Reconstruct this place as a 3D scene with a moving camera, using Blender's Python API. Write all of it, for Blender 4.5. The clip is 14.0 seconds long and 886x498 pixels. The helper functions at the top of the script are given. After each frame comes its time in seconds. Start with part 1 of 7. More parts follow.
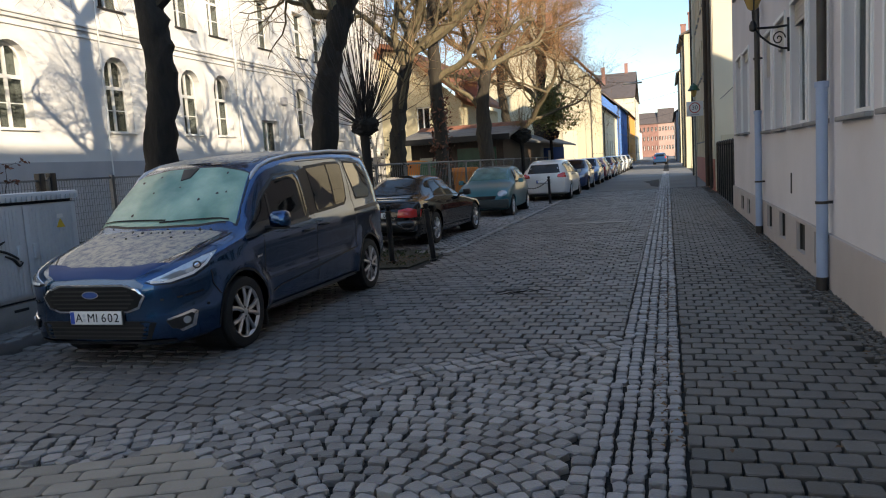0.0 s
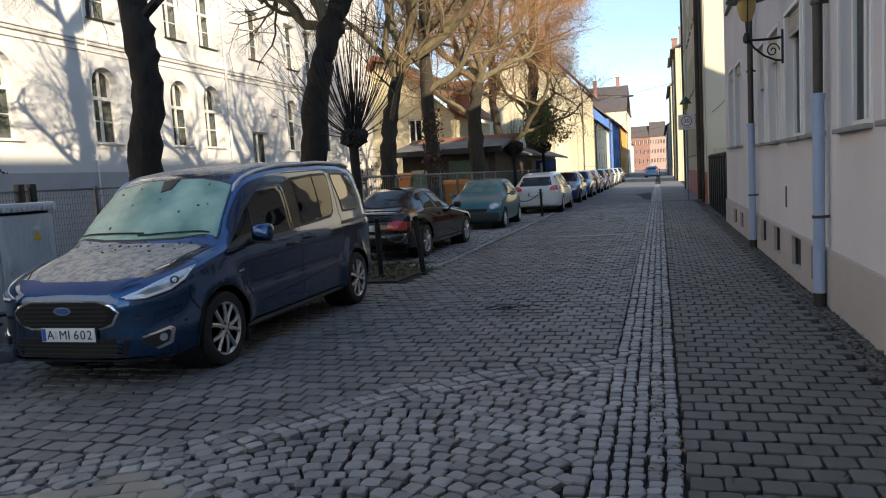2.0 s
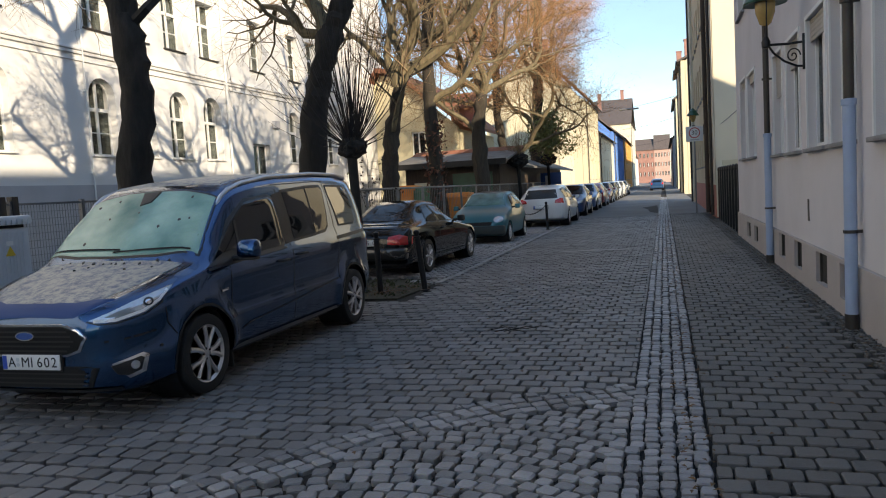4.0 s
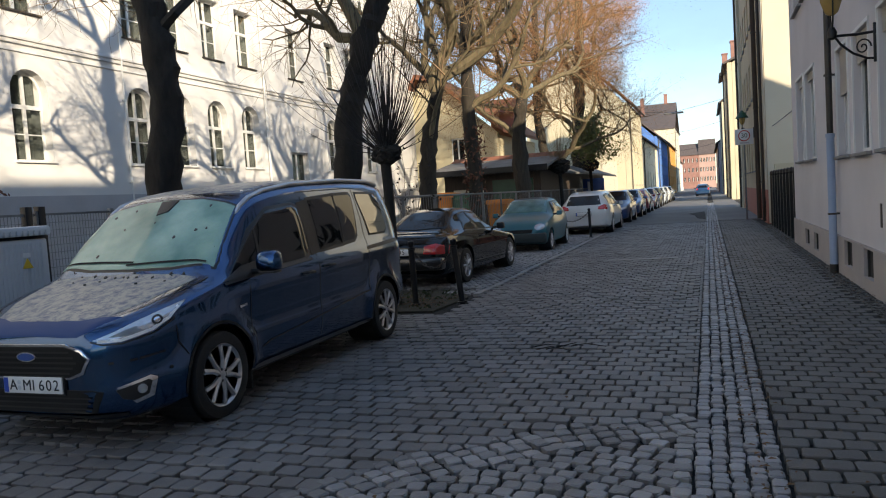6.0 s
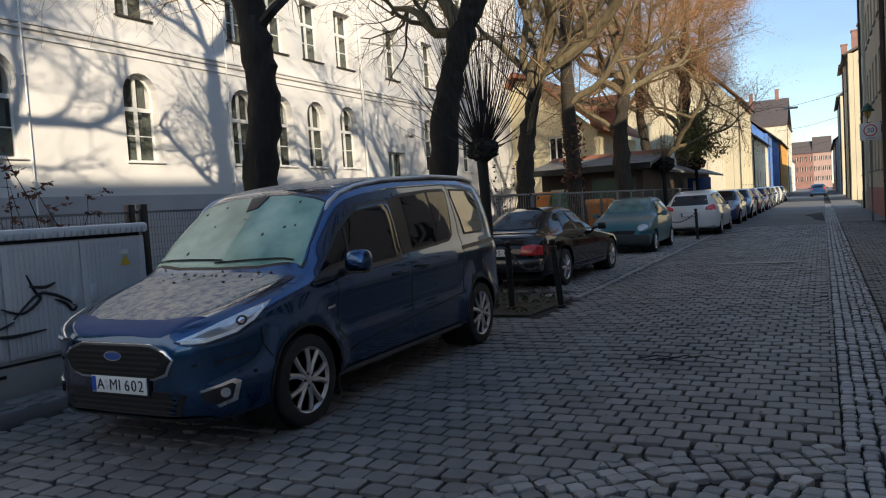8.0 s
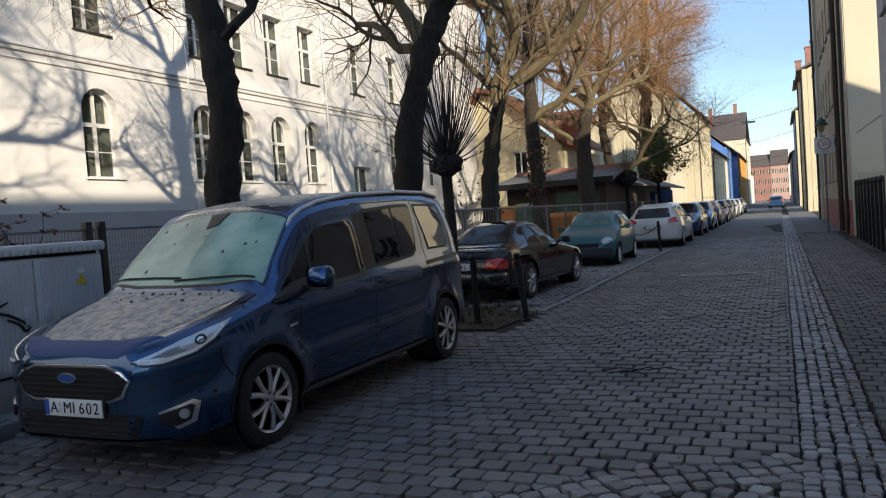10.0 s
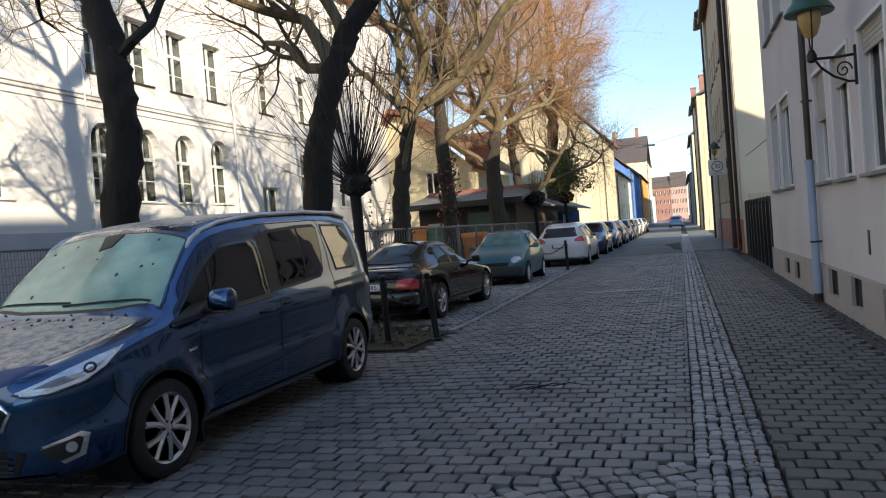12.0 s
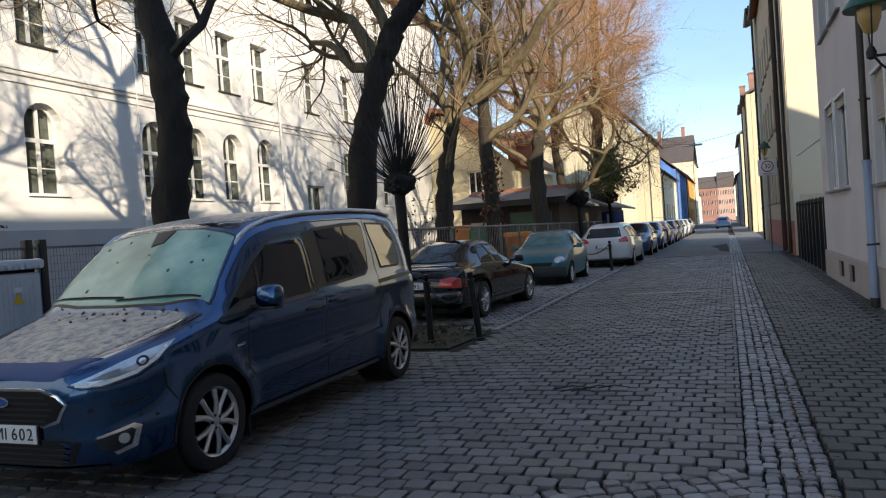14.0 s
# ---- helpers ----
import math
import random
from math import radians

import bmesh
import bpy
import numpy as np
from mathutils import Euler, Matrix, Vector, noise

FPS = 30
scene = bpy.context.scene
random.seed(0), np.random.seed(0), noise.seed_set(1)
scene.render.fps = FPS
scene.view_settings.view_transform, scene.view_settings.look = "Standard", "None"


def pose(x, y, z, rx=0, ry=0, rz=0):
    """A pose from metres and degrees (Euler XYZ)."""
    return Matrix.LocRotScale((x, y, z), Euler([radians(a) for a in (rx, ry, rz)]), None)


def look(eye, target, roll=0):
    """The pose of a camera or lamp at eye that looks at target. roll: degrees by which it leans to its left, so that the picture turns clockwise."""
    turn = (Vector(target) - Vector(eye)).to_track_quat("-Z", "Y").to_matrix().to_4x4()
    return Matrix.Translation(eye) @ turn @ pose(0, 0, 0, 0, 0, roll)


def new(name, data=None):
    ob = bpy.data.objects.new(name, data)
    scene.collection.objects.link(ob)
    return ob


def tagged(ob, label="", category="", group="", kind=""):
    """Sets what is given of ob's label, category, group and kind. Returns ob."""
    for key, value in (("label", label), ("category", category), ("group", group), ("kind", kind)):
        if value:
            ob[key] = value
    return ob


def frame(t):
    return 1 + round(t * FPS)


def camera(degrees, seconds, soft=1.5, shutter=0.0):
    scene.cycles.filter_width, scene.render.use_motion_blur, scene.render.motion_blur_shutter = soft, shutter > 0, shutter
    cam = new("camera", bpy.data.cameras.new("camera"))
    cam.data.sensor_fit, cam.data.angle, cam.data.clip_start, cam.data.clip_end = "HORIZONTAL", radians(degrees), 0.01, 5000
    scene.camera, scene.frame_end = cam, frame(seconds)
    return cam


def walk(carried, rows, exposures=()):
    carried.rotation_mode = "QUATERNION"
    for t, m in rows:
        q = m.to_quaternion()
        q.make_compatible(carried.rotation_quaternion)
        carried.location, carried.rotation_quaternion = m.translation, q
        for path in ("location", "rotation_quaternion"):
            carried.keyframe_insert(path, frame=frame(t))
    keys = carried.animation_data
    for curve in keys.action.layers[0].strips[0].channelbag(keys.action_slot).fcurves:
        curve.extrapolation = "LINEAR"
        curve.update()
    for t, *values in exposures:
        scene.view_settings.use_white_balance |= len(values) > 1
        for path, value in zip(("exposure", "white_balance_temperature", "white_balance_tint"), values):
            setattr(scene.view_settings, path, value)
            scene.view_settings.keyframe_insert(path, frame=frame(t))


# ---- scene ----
cam = camera(62.7, 14.0, soft=1.1)

# the path of the eye: seconds, x, y, z, tilt, lean, turn
PATH = [
    (0, (-0.307, 1.309, 1.532), (-0.882, 3.211, 1.305), -3.6),
    (0.5, (-0.281, 1.329, 1.538), (-0.84, 3.237, 1.316), -3.6),
    (1, (-0.231, 1.392, 1.53), (-0.807, 3.296, 1.319), -4.3),
    (1.5, (-0.238, 1.43, 1.53), (-0.804, 3.337, 1.326), -4.3),
    (2, (-0.329, 1.522, 1.528), (-0.883, 3.434, 1.333), -3.4),
    (2.5, (-0.412, 1.597, 1.534), (-0.951, 3.515, 1.352), -3.2),
    (2.7, (-0.394, 1.655, 1.522), (-0.944, 3.57, 1.344), -3.2),
    (4.8, (-0.539, 2.252, 1.51), (-1.104, 4.164, 1.355), -3.4),
    (5, (-0.559, 2.3, 1.501), (-1.121, 4.213, 1.334), -3.3),
    (5.5, (-0.554, 2.431, 1.514), (-1.161, 4.329, 1.353), -3.8),
    (6, (-0.559, 2.576, 1.507), (-1.229, 4.456, 1.375), -3.8),
    (6.5, (-0.634, 2.68, 1.485), (-1.349, 4.543, 1.344), -3.9),
    (7, (-0.76, 2.794, 1.493), (-1.483, 4.654, 1.36), -3.7),
    (7.5, (-0.775, 2.886, 1.487), (-1.629, 4.69, 1.355), -3.6),
    (8, (-0.746, 2.978, 1.475), (-1.655, 4.755, 1.362), -3.7),
    (10.3, (-0.713, 3.011, 1.481), (-1.533, 4.834, 1.411), -4.1),
    (10.5, (-0.69, 3.028, 1.476), (-1.501, 4.855, 1.416), -4.0),
    (11, (-0.668, 3.045, 1.469), (-1.342, 4.928, 1.419), -3.9),
    (11.5, (-0.668, 3.026, 1.47), (-1.29, 4.926, 1.422), -4.4),
    (12, (-0.67, 3.027, 1.47), (-1.273, 4.933, 1.428), -4.5),
    (12.5, (-0.675, 3.023, 1.477), (-1.261, 4.935, 1.439), -4.3),
    (13, (-0.674, 3.018, 1.475), (-1.247, 4.934, 1.444), -4.4),
    (13.5, (-0.681, 3.025, 1.475), (-1.257, 4.94, 1.44), -4.4),
    (14, (-0.708, 3.035, 1.471), (-1.418, 4.904, 1.435), -4.0),
]
walk(cam, [(t, look(eye, to, lean)) for t, eye, to, lean in PATH], exposures=[(0, 1.18, 7950, 10), (2.5, 1.18, 7950, 10), (5, 1.17, 7950, 10), (6.5, 0.99, 7750, 10), (7, 0.96, 7750, 10), (8, 0.74, 7650, 10), (10.5, 0.81, 7550, 10), (11, 0.99, 7550, 10), (12, 1.17, 7650, 10), (13.5, 1.19, 7650, 10), (14, 1.01, 7650, 10)])

# ---- world, sun ----
ST = pose(0, 0, 0, 0, 0, -0.65)          # the street runs a little off the y axis
SUN_AZ, SUN_EL = 45.0, 18.5              # degrees from +x towards -y, and above the horizon

world = bpy.data.worlds.new("sky")
scene.world = world
world.use_nodes = True
wn = world.node_tree.nodes
sky = wn.new("ShaderNodeTexSky")
sky.sky_type = "NISHITA"
sky.sun_disc = False
sky.sun_elevation = radians(SUN_EL)
sky.sun_rotation = radians(90 + SUN_AZ)
sky.altitude = 100
sky.air_density, sky.dust_density, sky.ozone_density = 0.9, 0.1, 1.6
tone = wn.new("ShaderNodeHueSaturation")
tone.inputs["Saturation"].default_value = 1.16
world.node_tree.links.new(sky.outputs[0], tone.inputs["Color"])
# a thin veil of high cloud, drawn out into wisps
where = wn.new("ShaderNodeTexCoord")
stretch = wn.new("ShaderNodeMapping")
stretch.inputs["Scale"].default_value = (1.0, 0.7, 3.2)
stretch.inputs["Rotation"].default_value = (0.25, 0.1, 0.6)
wisp = wn.new("ShaderNodeTexNoise")
wisp.inputs["Scale"].default_value, wisp.inputs["Detail"].default_value, wisp.inputs["Roughness"].default_value = 2.6, 6, 0.6
amount = wn.new("ShaderNodeMapRange")
amount.inputs[1].default_value, amount.inputs[2].default_value, amount.inputs[3].default_value, amount.inputs[4].default_value = 0.35, 0.75, 0.30, 0.68
veil = wn.new("ShaderNodeMix")
veil.data_type = "RGBA"
veil.inputs[7].default_value = (1.35, 2.2, 3.95, 1)
world.node_tree.links.new(where.outputs["Generated"], stretch.inputs[0])
world.node_tree.links.new(stretch.outputs[0], wisp.inputs[0])
world.node_tree.links.new(wisp.outputs[0], amount.inputs[0])
world.node_tree.links.new(amount.outputs[0], veil.inputs[0])
world.node_tree.links.new(tone.outputs[0], veil.inputs[6])
world.node_tree.links.new(veil.outputs[2], wn["Background"].inputs[0])
wn["Background"].inputs[1].default_value = 0.15

sun = new("sun", bpy.data.lights.new("sun", "SUN"))
sun.data.energy, sun.data.angle, sun.data.color = 3.6, radians(0.6), (1.0, 0.92, 0.80)
sun_dir = Vector((math.cos(radians(SUN_AZ)) * math.cos(radians(SUN_EL)), -math.sin(radians(SUN_AZ)) * math.cos(radians(SUN_EL)), math.sin(radians(SUN_EL))))
sun.matrix_world = look(sun_dir * 60, (0, 0, 0))


# ---- materials ----
def material(name, colour, rough=0.7, metal=0.0, vary=0.2, scale=3.0, fine=60.0, bump=0.15, coat=0.0, second=None, spread=0.5, pieces=0.0, trans=0.0, stretch=(1, 1, 1)):
    m = bpy.data.materials.new(name)
    m.use_nodes = True
    nt = m.node_tree
    n, ln = nt.nodes, nt.links.new
    b = n["Principled BSDF"]
    geo = n.new("ShaderNodeNewGeometry")
    mp = n.new("ShaderNodeMapping")
    mp.inputs["Scale"].default_value = stretch
    ln(geo.outputs["Position"], mp.inputs[0])
    big = n.new("ShaderNodeTexNoise")
    big.inputs["Scale"].default_value, big.inputs["Detail"].default_value = scale, 5
    small = n.new("ShaderNodeTexNoise")
    small.inputs["Scale"].default_value, small.inputs["Detail"].default_value = fine, 3
    ln(mp.outputs[0], big.inputs[0])
    ln(mp.outputs[0], small.inputs[0])
    ramp = n.new("ShaderNodeValToRGB")
    c2 = second or tuple(c * (1 - vary) for c in colour)
    c1 = colour if second else tuple(min(1, c * (1 + vary)) for c in colour)
    ramp.color_ramp.elements[0].position, ramp.color_ramp.elements[1].position = 0.5 - spread / 2, 0.5 + spread / 2
    ramp.color_ramp.elements[0].color, ramp.color_ramp.elements[1].color = (*c2, 1), (*c1, 1)
    ln(big.outputs[0], ramp.inputs[0])
    mix = n.new("ShaderNodeMix")
    mix.data_type, mix.blend_type = "RGBA", "MULTIPLY"
    mix.inputs[0].default_value = min(1, vary * 1.6)
    ln(ramp.outputs[0], mix.inputs[6])
    ln(small.outputs[1], mix.inputs[7])
    gain = n.new("ShaderNodeBrightContrast")
    gain.inputs[1].default_value = 0
    ln(mix.outputs[2], gain.inputs[0])
    out = gain.outputs[0]
    if pieces:
        info = n.new("ShaderNodeObjectInfo")
        add = n.new("ShaderNodeMath")
        ln(info.outputs["Random"], add.inputs[0])
        ln(geo.outputs["Random Per Island"], add.inputs[1])
        fr = n.new("ShaderNodeMath")
        fr.operation = "FRACT"
        ln(add.outputs[0], fr.inputs[0])
        rng = n.new("ShaderNodeMapRange")
        rng.inputs[3].default_value, rng.inputs[4].default_value = 1 - pieces, 1 + pieces
        ln(fr.outputs[0], rng.inputs[0])
        hsv = n.new("ShaderNodeHueSaturation")
        ln(rng.outputs[0], hsv.inputs["Value"])
        ln(out, hsv.inputs["Color"])
        out = hsv.outputs[0]
    ln(out, b.inputs["Base Color"])
    b.inputs["Roughness"].default_value, b.inputs["Metallic"].default_value = rough, metal
    if rough > 0.3:
        rr = n.new("ShaderNodeMapRange")
        rr.inputs[3].default_value, rr.inputs[4].default_value = max(0.05, rough - 0.12), min(1, rough + 0.12)
        ln(small.outputs[0], rr.inputs[0])
        ln(rr.outputs[0], b.inputs["Roughness"])
    b.inputs["Coat Weight"].default_value = coat
    b.inputs["Coat Roughness"].default_value = 0.04
    b.inputs["Transmission Weight"].default_value = trans
    if bump:
        bp = n.new("ShaderNodeBump")
        bp.inputs["Strength"].default_value, bp.inputs["Distance"].default_value = bump, 0.01
        ln(small.outputs[0], bp.inputs["Height"])
        ln(bp.outputs[0], b.inputs["Normal"])
    return m


def glass_material(name, colour, alpha=0.45, rough=0.03):
    """Thin glass: part mirror, part see-through."""
    m = bpy.data.materials.new(name)
    m.use_nodes = True
    nt = m.node_tree
    n, ln = nt.nodes, nt.links.new
    b = n["Principled BSDF"]
    b.inputs["Base Color"].default_value = (*colour, 1)
    b.inputs["Roughness"].default_value = rough
    b.inputs["IOR"].default_value = 1.5
    tr = n.new("ShaderNodeBsdfTransparent")
    tr.inputs[0].default_value = (0.75, 0.8, 0.78, 1)
    mx = n.new("ShaderNodeMixShader")
    mx.inputs[0].default_value = alpha
    ln(tr.outputs[0], mx.inputs[1])
    ln(b.outputs[0], mx.inputs[2])
    ln(mx.outputs[0], n["Material Output"].inputs[0])
    return m


SETT = material("grey_sett", (0.185, 0.178, 0.174), 0.58, vary=0.22, scale=1.3, fine=110, bump=0.35, pieces=0.22)
SETT_WALK = material("pavement_sett", (0.112, 0.108, 0.101), 0.62, vary=0.22, scale=1.1, fine=120, bump=0.35, pieces=0.18)
COBBLE = material("granite_cobble", (0.27, 0.262, 0.258), 0.5, vary=0.25, scale=2.0, fine=90, bump=0.4, pieces=0.35)
GUTTER = material("gutter_stone", (0.265, 0.262, 0.27), 0.5, vary=0.22, scale=2.0, fine=90, bump=0.4, pieces=0.3)
SLAB = material("brown_paver", (0.29, 0.26, 0.22), 0.7, vary=0.2, scale=2.0, fine=100, bump=0.3, pieces=0.2)
SOIL = material("dark_soil", (0.014, 0.013, 0.012), 0.95, vary=0.4, scale=4, fine=80, bump=0.6)
ASPHALT = material("asphalt", (0.17, 0.17, 0.172), 0.8, vary=0.2, scale=0.4, fine=200, bump=0.3)
ASPHALT_DARK = material("dark_asphalt", (0.025, 0.025, 0.026), 0.95, vary=0.3, scale=1, fine=200, bump=0.3)
PALE_STONE = material("pale_kerb_stone", (0.3, 0.29, 0.28), 0.7, vary=0.2, scale=4, fine=80, bump=0.3, pieces=0.15)
EARTH = material("bare_earth", (0.06, 0.055, 0.035), 0.95, vary=0.5, scale=5, fine=60, bump=0.8)
GRASS = material("short_grass", (0.06, 0.075, 0.025), 0.9, vary=0.4, scale=6, fine=90, bump=0.8)
WHITE_WALL = material("white_plaster", (0.73, 0.725, 0.71), 0.85, vary=0.05, scale=0.7, fine=70, bump=0.12)
GREY_BASE = material("grey_plinth_plaster", (0.48, 0.48, 0.5), 0.85, vary=0.1, scale=1, fine=70, bump=0.2)
LILAC_WALL = material("grey_lilac_roughcast", (0.68, 0.645, 0.645), 0.9, vary=0.08, scale=0.9, fine=95, bump=0.45)
LILAC_BASE = material("taupe_roughcast", (0.48, 0.43, 0.40), 0.9, vary=0.1, scale=1.2, fine=95, bump=0.5)
CREAM = material("cream_plaster", (0.63, 0.56, 0.40), 0.88, vary=0.08, scale=0.5, fine=60, bump=0.15)
PALE_CREAM = material("pale_cream_plaster", (0.70, 0.64, 0.50), 0.88, vary=0.07, scale=0.5, fine=60, bump=0.15)
OCHRE = material("ochre_plaster", (0.62, 0.50, 0.33), 0.88, vary=0.1, scale=0.6, fine=60, bump=0.15)
YELLOW = material("yellow_plaster", (0.66, 0.58, 0.39), 0.88, vary=0.08, scale=0.6, fine=60, bump=0.15)
SALMON = material("salmon_plaster", (0.52, 0.20, 0.15), 0.85, vary=0.1, scale=1, fine=60, bump=0.15)
BLUE_WALL = material("blue_plaster", (0.10, 0.24, 0.60), 0.85, vary=0.08, scale=0.6, fine=60, bump=0.1)
ORANGE_WALL = material("orange_plaster", (0.75, 0.36, 0.08), 0.85, vary=0.08, scale=0.6, fine=60, bump=0.1)
BRICK_RED = material("red_brickwork", (0.36, 0.19, 0.155), 0.85, vary=0.2, scale=1.5, fine=30, bump=0.2)
ROOF_RED = material("red_roof_tile", (0.33, 0.13, 0.075), 0.8, vary=0.3, scale=2, fine=25, bump=0.3, pieces=0.2)
ROOF_GREY = material("grey_brown_roof_tile", (0.15, 0.12, 0.11), 0.8, vary=0.25, scale=2, fine=25, bump=0.3, pieces=0.15)
FELT = material("dark_roofing_felt", (0.2, 0.195, 0.19), 0.75, vary=0.3, scale=2, fine=40, bump=0.3)
WHITE_PAINT = material("white_window_paint", (0.78, 0.78, 0.76), 0.45, vary=0.04, scale=3, fine=50, bump=0.03)
SHUTTER = material("ivory_shutter", (0.52, 0.48, 0.42), 0.6, vary=0.08, scale=3, fine=50, bump=0.05)
CURTAIN = material("white_curtain", (0.62, 0.62, 0.6), 0.95, vary=0.1, scale=4, fine=60, bump=0.3)
PALE_BLUE = material("pale_blue_drainpipe", (0.33, 0.42, 0.58), 0.5, vary=0.08, scale=3, fine=40, bump=0.05)
DARK_METAL = material("weathered_zinc", (0.075, 0.066, 0.06), 0.5, 0.5, vary=0.25, scale=3, fine=40, bump=0.1)
BLACK_IRON = material("black_iron", (0.018, 0.018, 0.02), 0.42, 0.3, vary=0.3, scale=6, fine=60, bump=0.15)
FENCE_GREY = material("galvanised_steel", (0.24, 0.245, 0.25), 0.5, 0.6, vary=0.15, scale=3, fine=40, bump=0.05)
CABINET_GREY = material("light_grey_cabinet_plastic", (0.60, 0.63, 0.65), 0.5, vary=0.07, scale=2, fine=60, bump=0.06)
CONCRETE = material("concrete", (0.30, 0.29, 0.275), 0.85, vary=0.18, scale=2.5, fine=60, bump=0.35)
WOOD_DARK = material("dark_brown_wood", (0.075, 0.05, 0.035), 0.7, vary=0.3, scale=4, fine=60, bump=0.3, stretch=(4, 4, 0.5))
GREEN_METAL = material("dark_green_enamel", (0.02, 0.09, 0.05), 0.35, vary=0.15, scale=4, fine=40, bump=0.03)
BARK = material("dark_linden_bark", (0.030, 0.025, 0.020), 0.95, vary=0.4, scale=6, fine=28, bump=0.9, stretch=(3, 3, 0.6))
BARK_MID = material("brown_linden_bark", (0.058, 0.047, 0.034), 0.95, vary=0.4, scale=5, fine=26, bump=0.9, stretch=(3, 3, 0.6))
# Lit copy of the bark: sunlight on the upper limbs put into the colour.
BARK_SUNLIT = material("bark_painted_sunlit", (0.20, 0.16, 0.095), 0.92, vary=0.35, scale=4, fine=24, bump=0.9, stretch=(2.5, 2.5, 0.7))
TWIG = material("brown_twig", (0.27, 0.185, 0.105), 0.85, vary=0.3, scale=3, fine=30, bump=0.0)
TWIG_DARK = material("dark_twig", (0.028, 0.022, 0.02), 0.85, vary=0.3, scale=3, fine=30, bump=0.0)
BUDS = material("russet_buds", (0.46, 0.22, 0.09), 0.8, vary=0.35, scale=2, fine=30, bump=0.0)
LEAF_GREEN = material("olive_leaf", (0.20, 0.22, 0.06), 0.6, vary=0.35, scale=4, fine=30, bump=0.0)
IVY_RED = material("red_brown_ivy", (0.20, 0.075, 0.04), 0.7, vary=0.4, scale=5, fine=30, bump=0.0)
DEAD_LEAF = material("dead_leaf", (0.20, 0.11, 0.05), 0.8, vary=0.4, scale=9, fine=60, bump=0.2)
RUBBER = material("black_rubber", (0.016, 0.016, 0.016), 0.75, vary=0.2, scale=6, fine=90, bump=0.2)
GRILLE_BLACK = material("matt_black_grille", (0.006, 0.006, 0.006), 0.8, vary=0.2, scale=6, fine=90, bump=0.0)
PINK = material("dusty_pink_plaster", (0.50, 0.33, 0.28), 0.88, vary=0.1, scale=0.6, fine=60, bump=0.15)
BLACK_PLASTIC = material("black_plastic", (0.014, 0.014, 0.015), 0.45, vary=0.1, scale=6, fine=120, bump=0.1)
ALLOY = material("silver_alloy", (0.62, 0.62, 0.63), 0.3, 0.85, vary=0.05, scale=5, fine=60, bump=0.02)
CHROME = material("chrome", (0.75, 0.76, 0.78), 0.12, 1.0, vary=0.02, scale=5, fine=60, bump=0.0)
LAMP_CLEAR = material("headlamp_glass", (0.62, 0.65, 0.68), 0.12, 0.55, vary=0.15, scale=14, fine=40, bump=0.0, coat=1)
LAMP_RED = material("red_lamp_glass", (0.62, 0.02, 0.02), 0.15, vary=0.15, scale=9, fine=40, bump=0.0, coat=1)
PLATE_WHITE = material("number_plate_white", (0.78, 0.78, 0.76), 0.4, vary=0.03, scale=9, fine=60, bump=0.0)
PLATE_BLUE = material("number_plate_blue", (0.02, 0.08, 0.42), 0.4, vary=0.03, scale=9, fine=60, bump=0.0)
SIGN_WHITE = material("sign_white", (0.72, 0.72, 0.72), 0.4, vary=0.05, scale=5, fine=60, bump=0.0)
SIGN_RED = material("sign_red", (0.5, 0.03, 0.03), 0.4, vary=0.05, scale=5, fine=60, bump=0.0)
SIGN_BLUE = material("sign_blue", (0.03, 0.09, 0.3), 0.4, vary=0.05, scale=5, fine=60, bump=0.0)
ORANGE_BIN = material("orange_plastic", (0.8, 0.24, 0.02), 0.5, vary=0.08, scale=4, fine=60, bump=0.05)
GREEN_BIN = material("green_plastic", (0.06, 0.18, 0.09), 0.5, vary=0.15, scale=4, fine=60, bump=0.05)
YELLOW_STICKER = material("yellow_sticker", (0.75, 0.5, 0.05), 0.5, vary=0.05, scale=4, fine=60, bump=0.0)
AMBER_GLASS = material("amber_lamp_glass", (0.55, 0.36, 0.12), 0.25, vary=0.12, scale=6, fine=50, bump=0.0, coat=0.6)
GLASS = glass_material("window_glass", (0.02, 0.025, 0.025), 0.5)
CAR_GLASS = glass_material("tinted_car_glass", (0.006, 0.007, 0.008), 0.86)
# Near-black colour that paints the shade of rooms, cellars and slots.
SHADE_SHEET = material("dark_room", (0.035, 0.035, 0.033), 0.9, vary=0.2, scale=2, fine=30, bump=0.0)
FROSTED = material("misted_green_windscreen", (0.44, 0.66, 0.52), 0.24, vary=0.1, scale=2.2, fine=55, bump=0.02, coat=0.4, second=(0.07, 0.23, 0.19), spread=0.5)

MISTED = material("misted_dark_windscreen", (0.10, 0.24, 0.21), 0.15, vary=0.15, scale=4, fine=55, bump=0.0, coat=0.5, second=(0.03, 0.09, 0.08), spread=0.6)


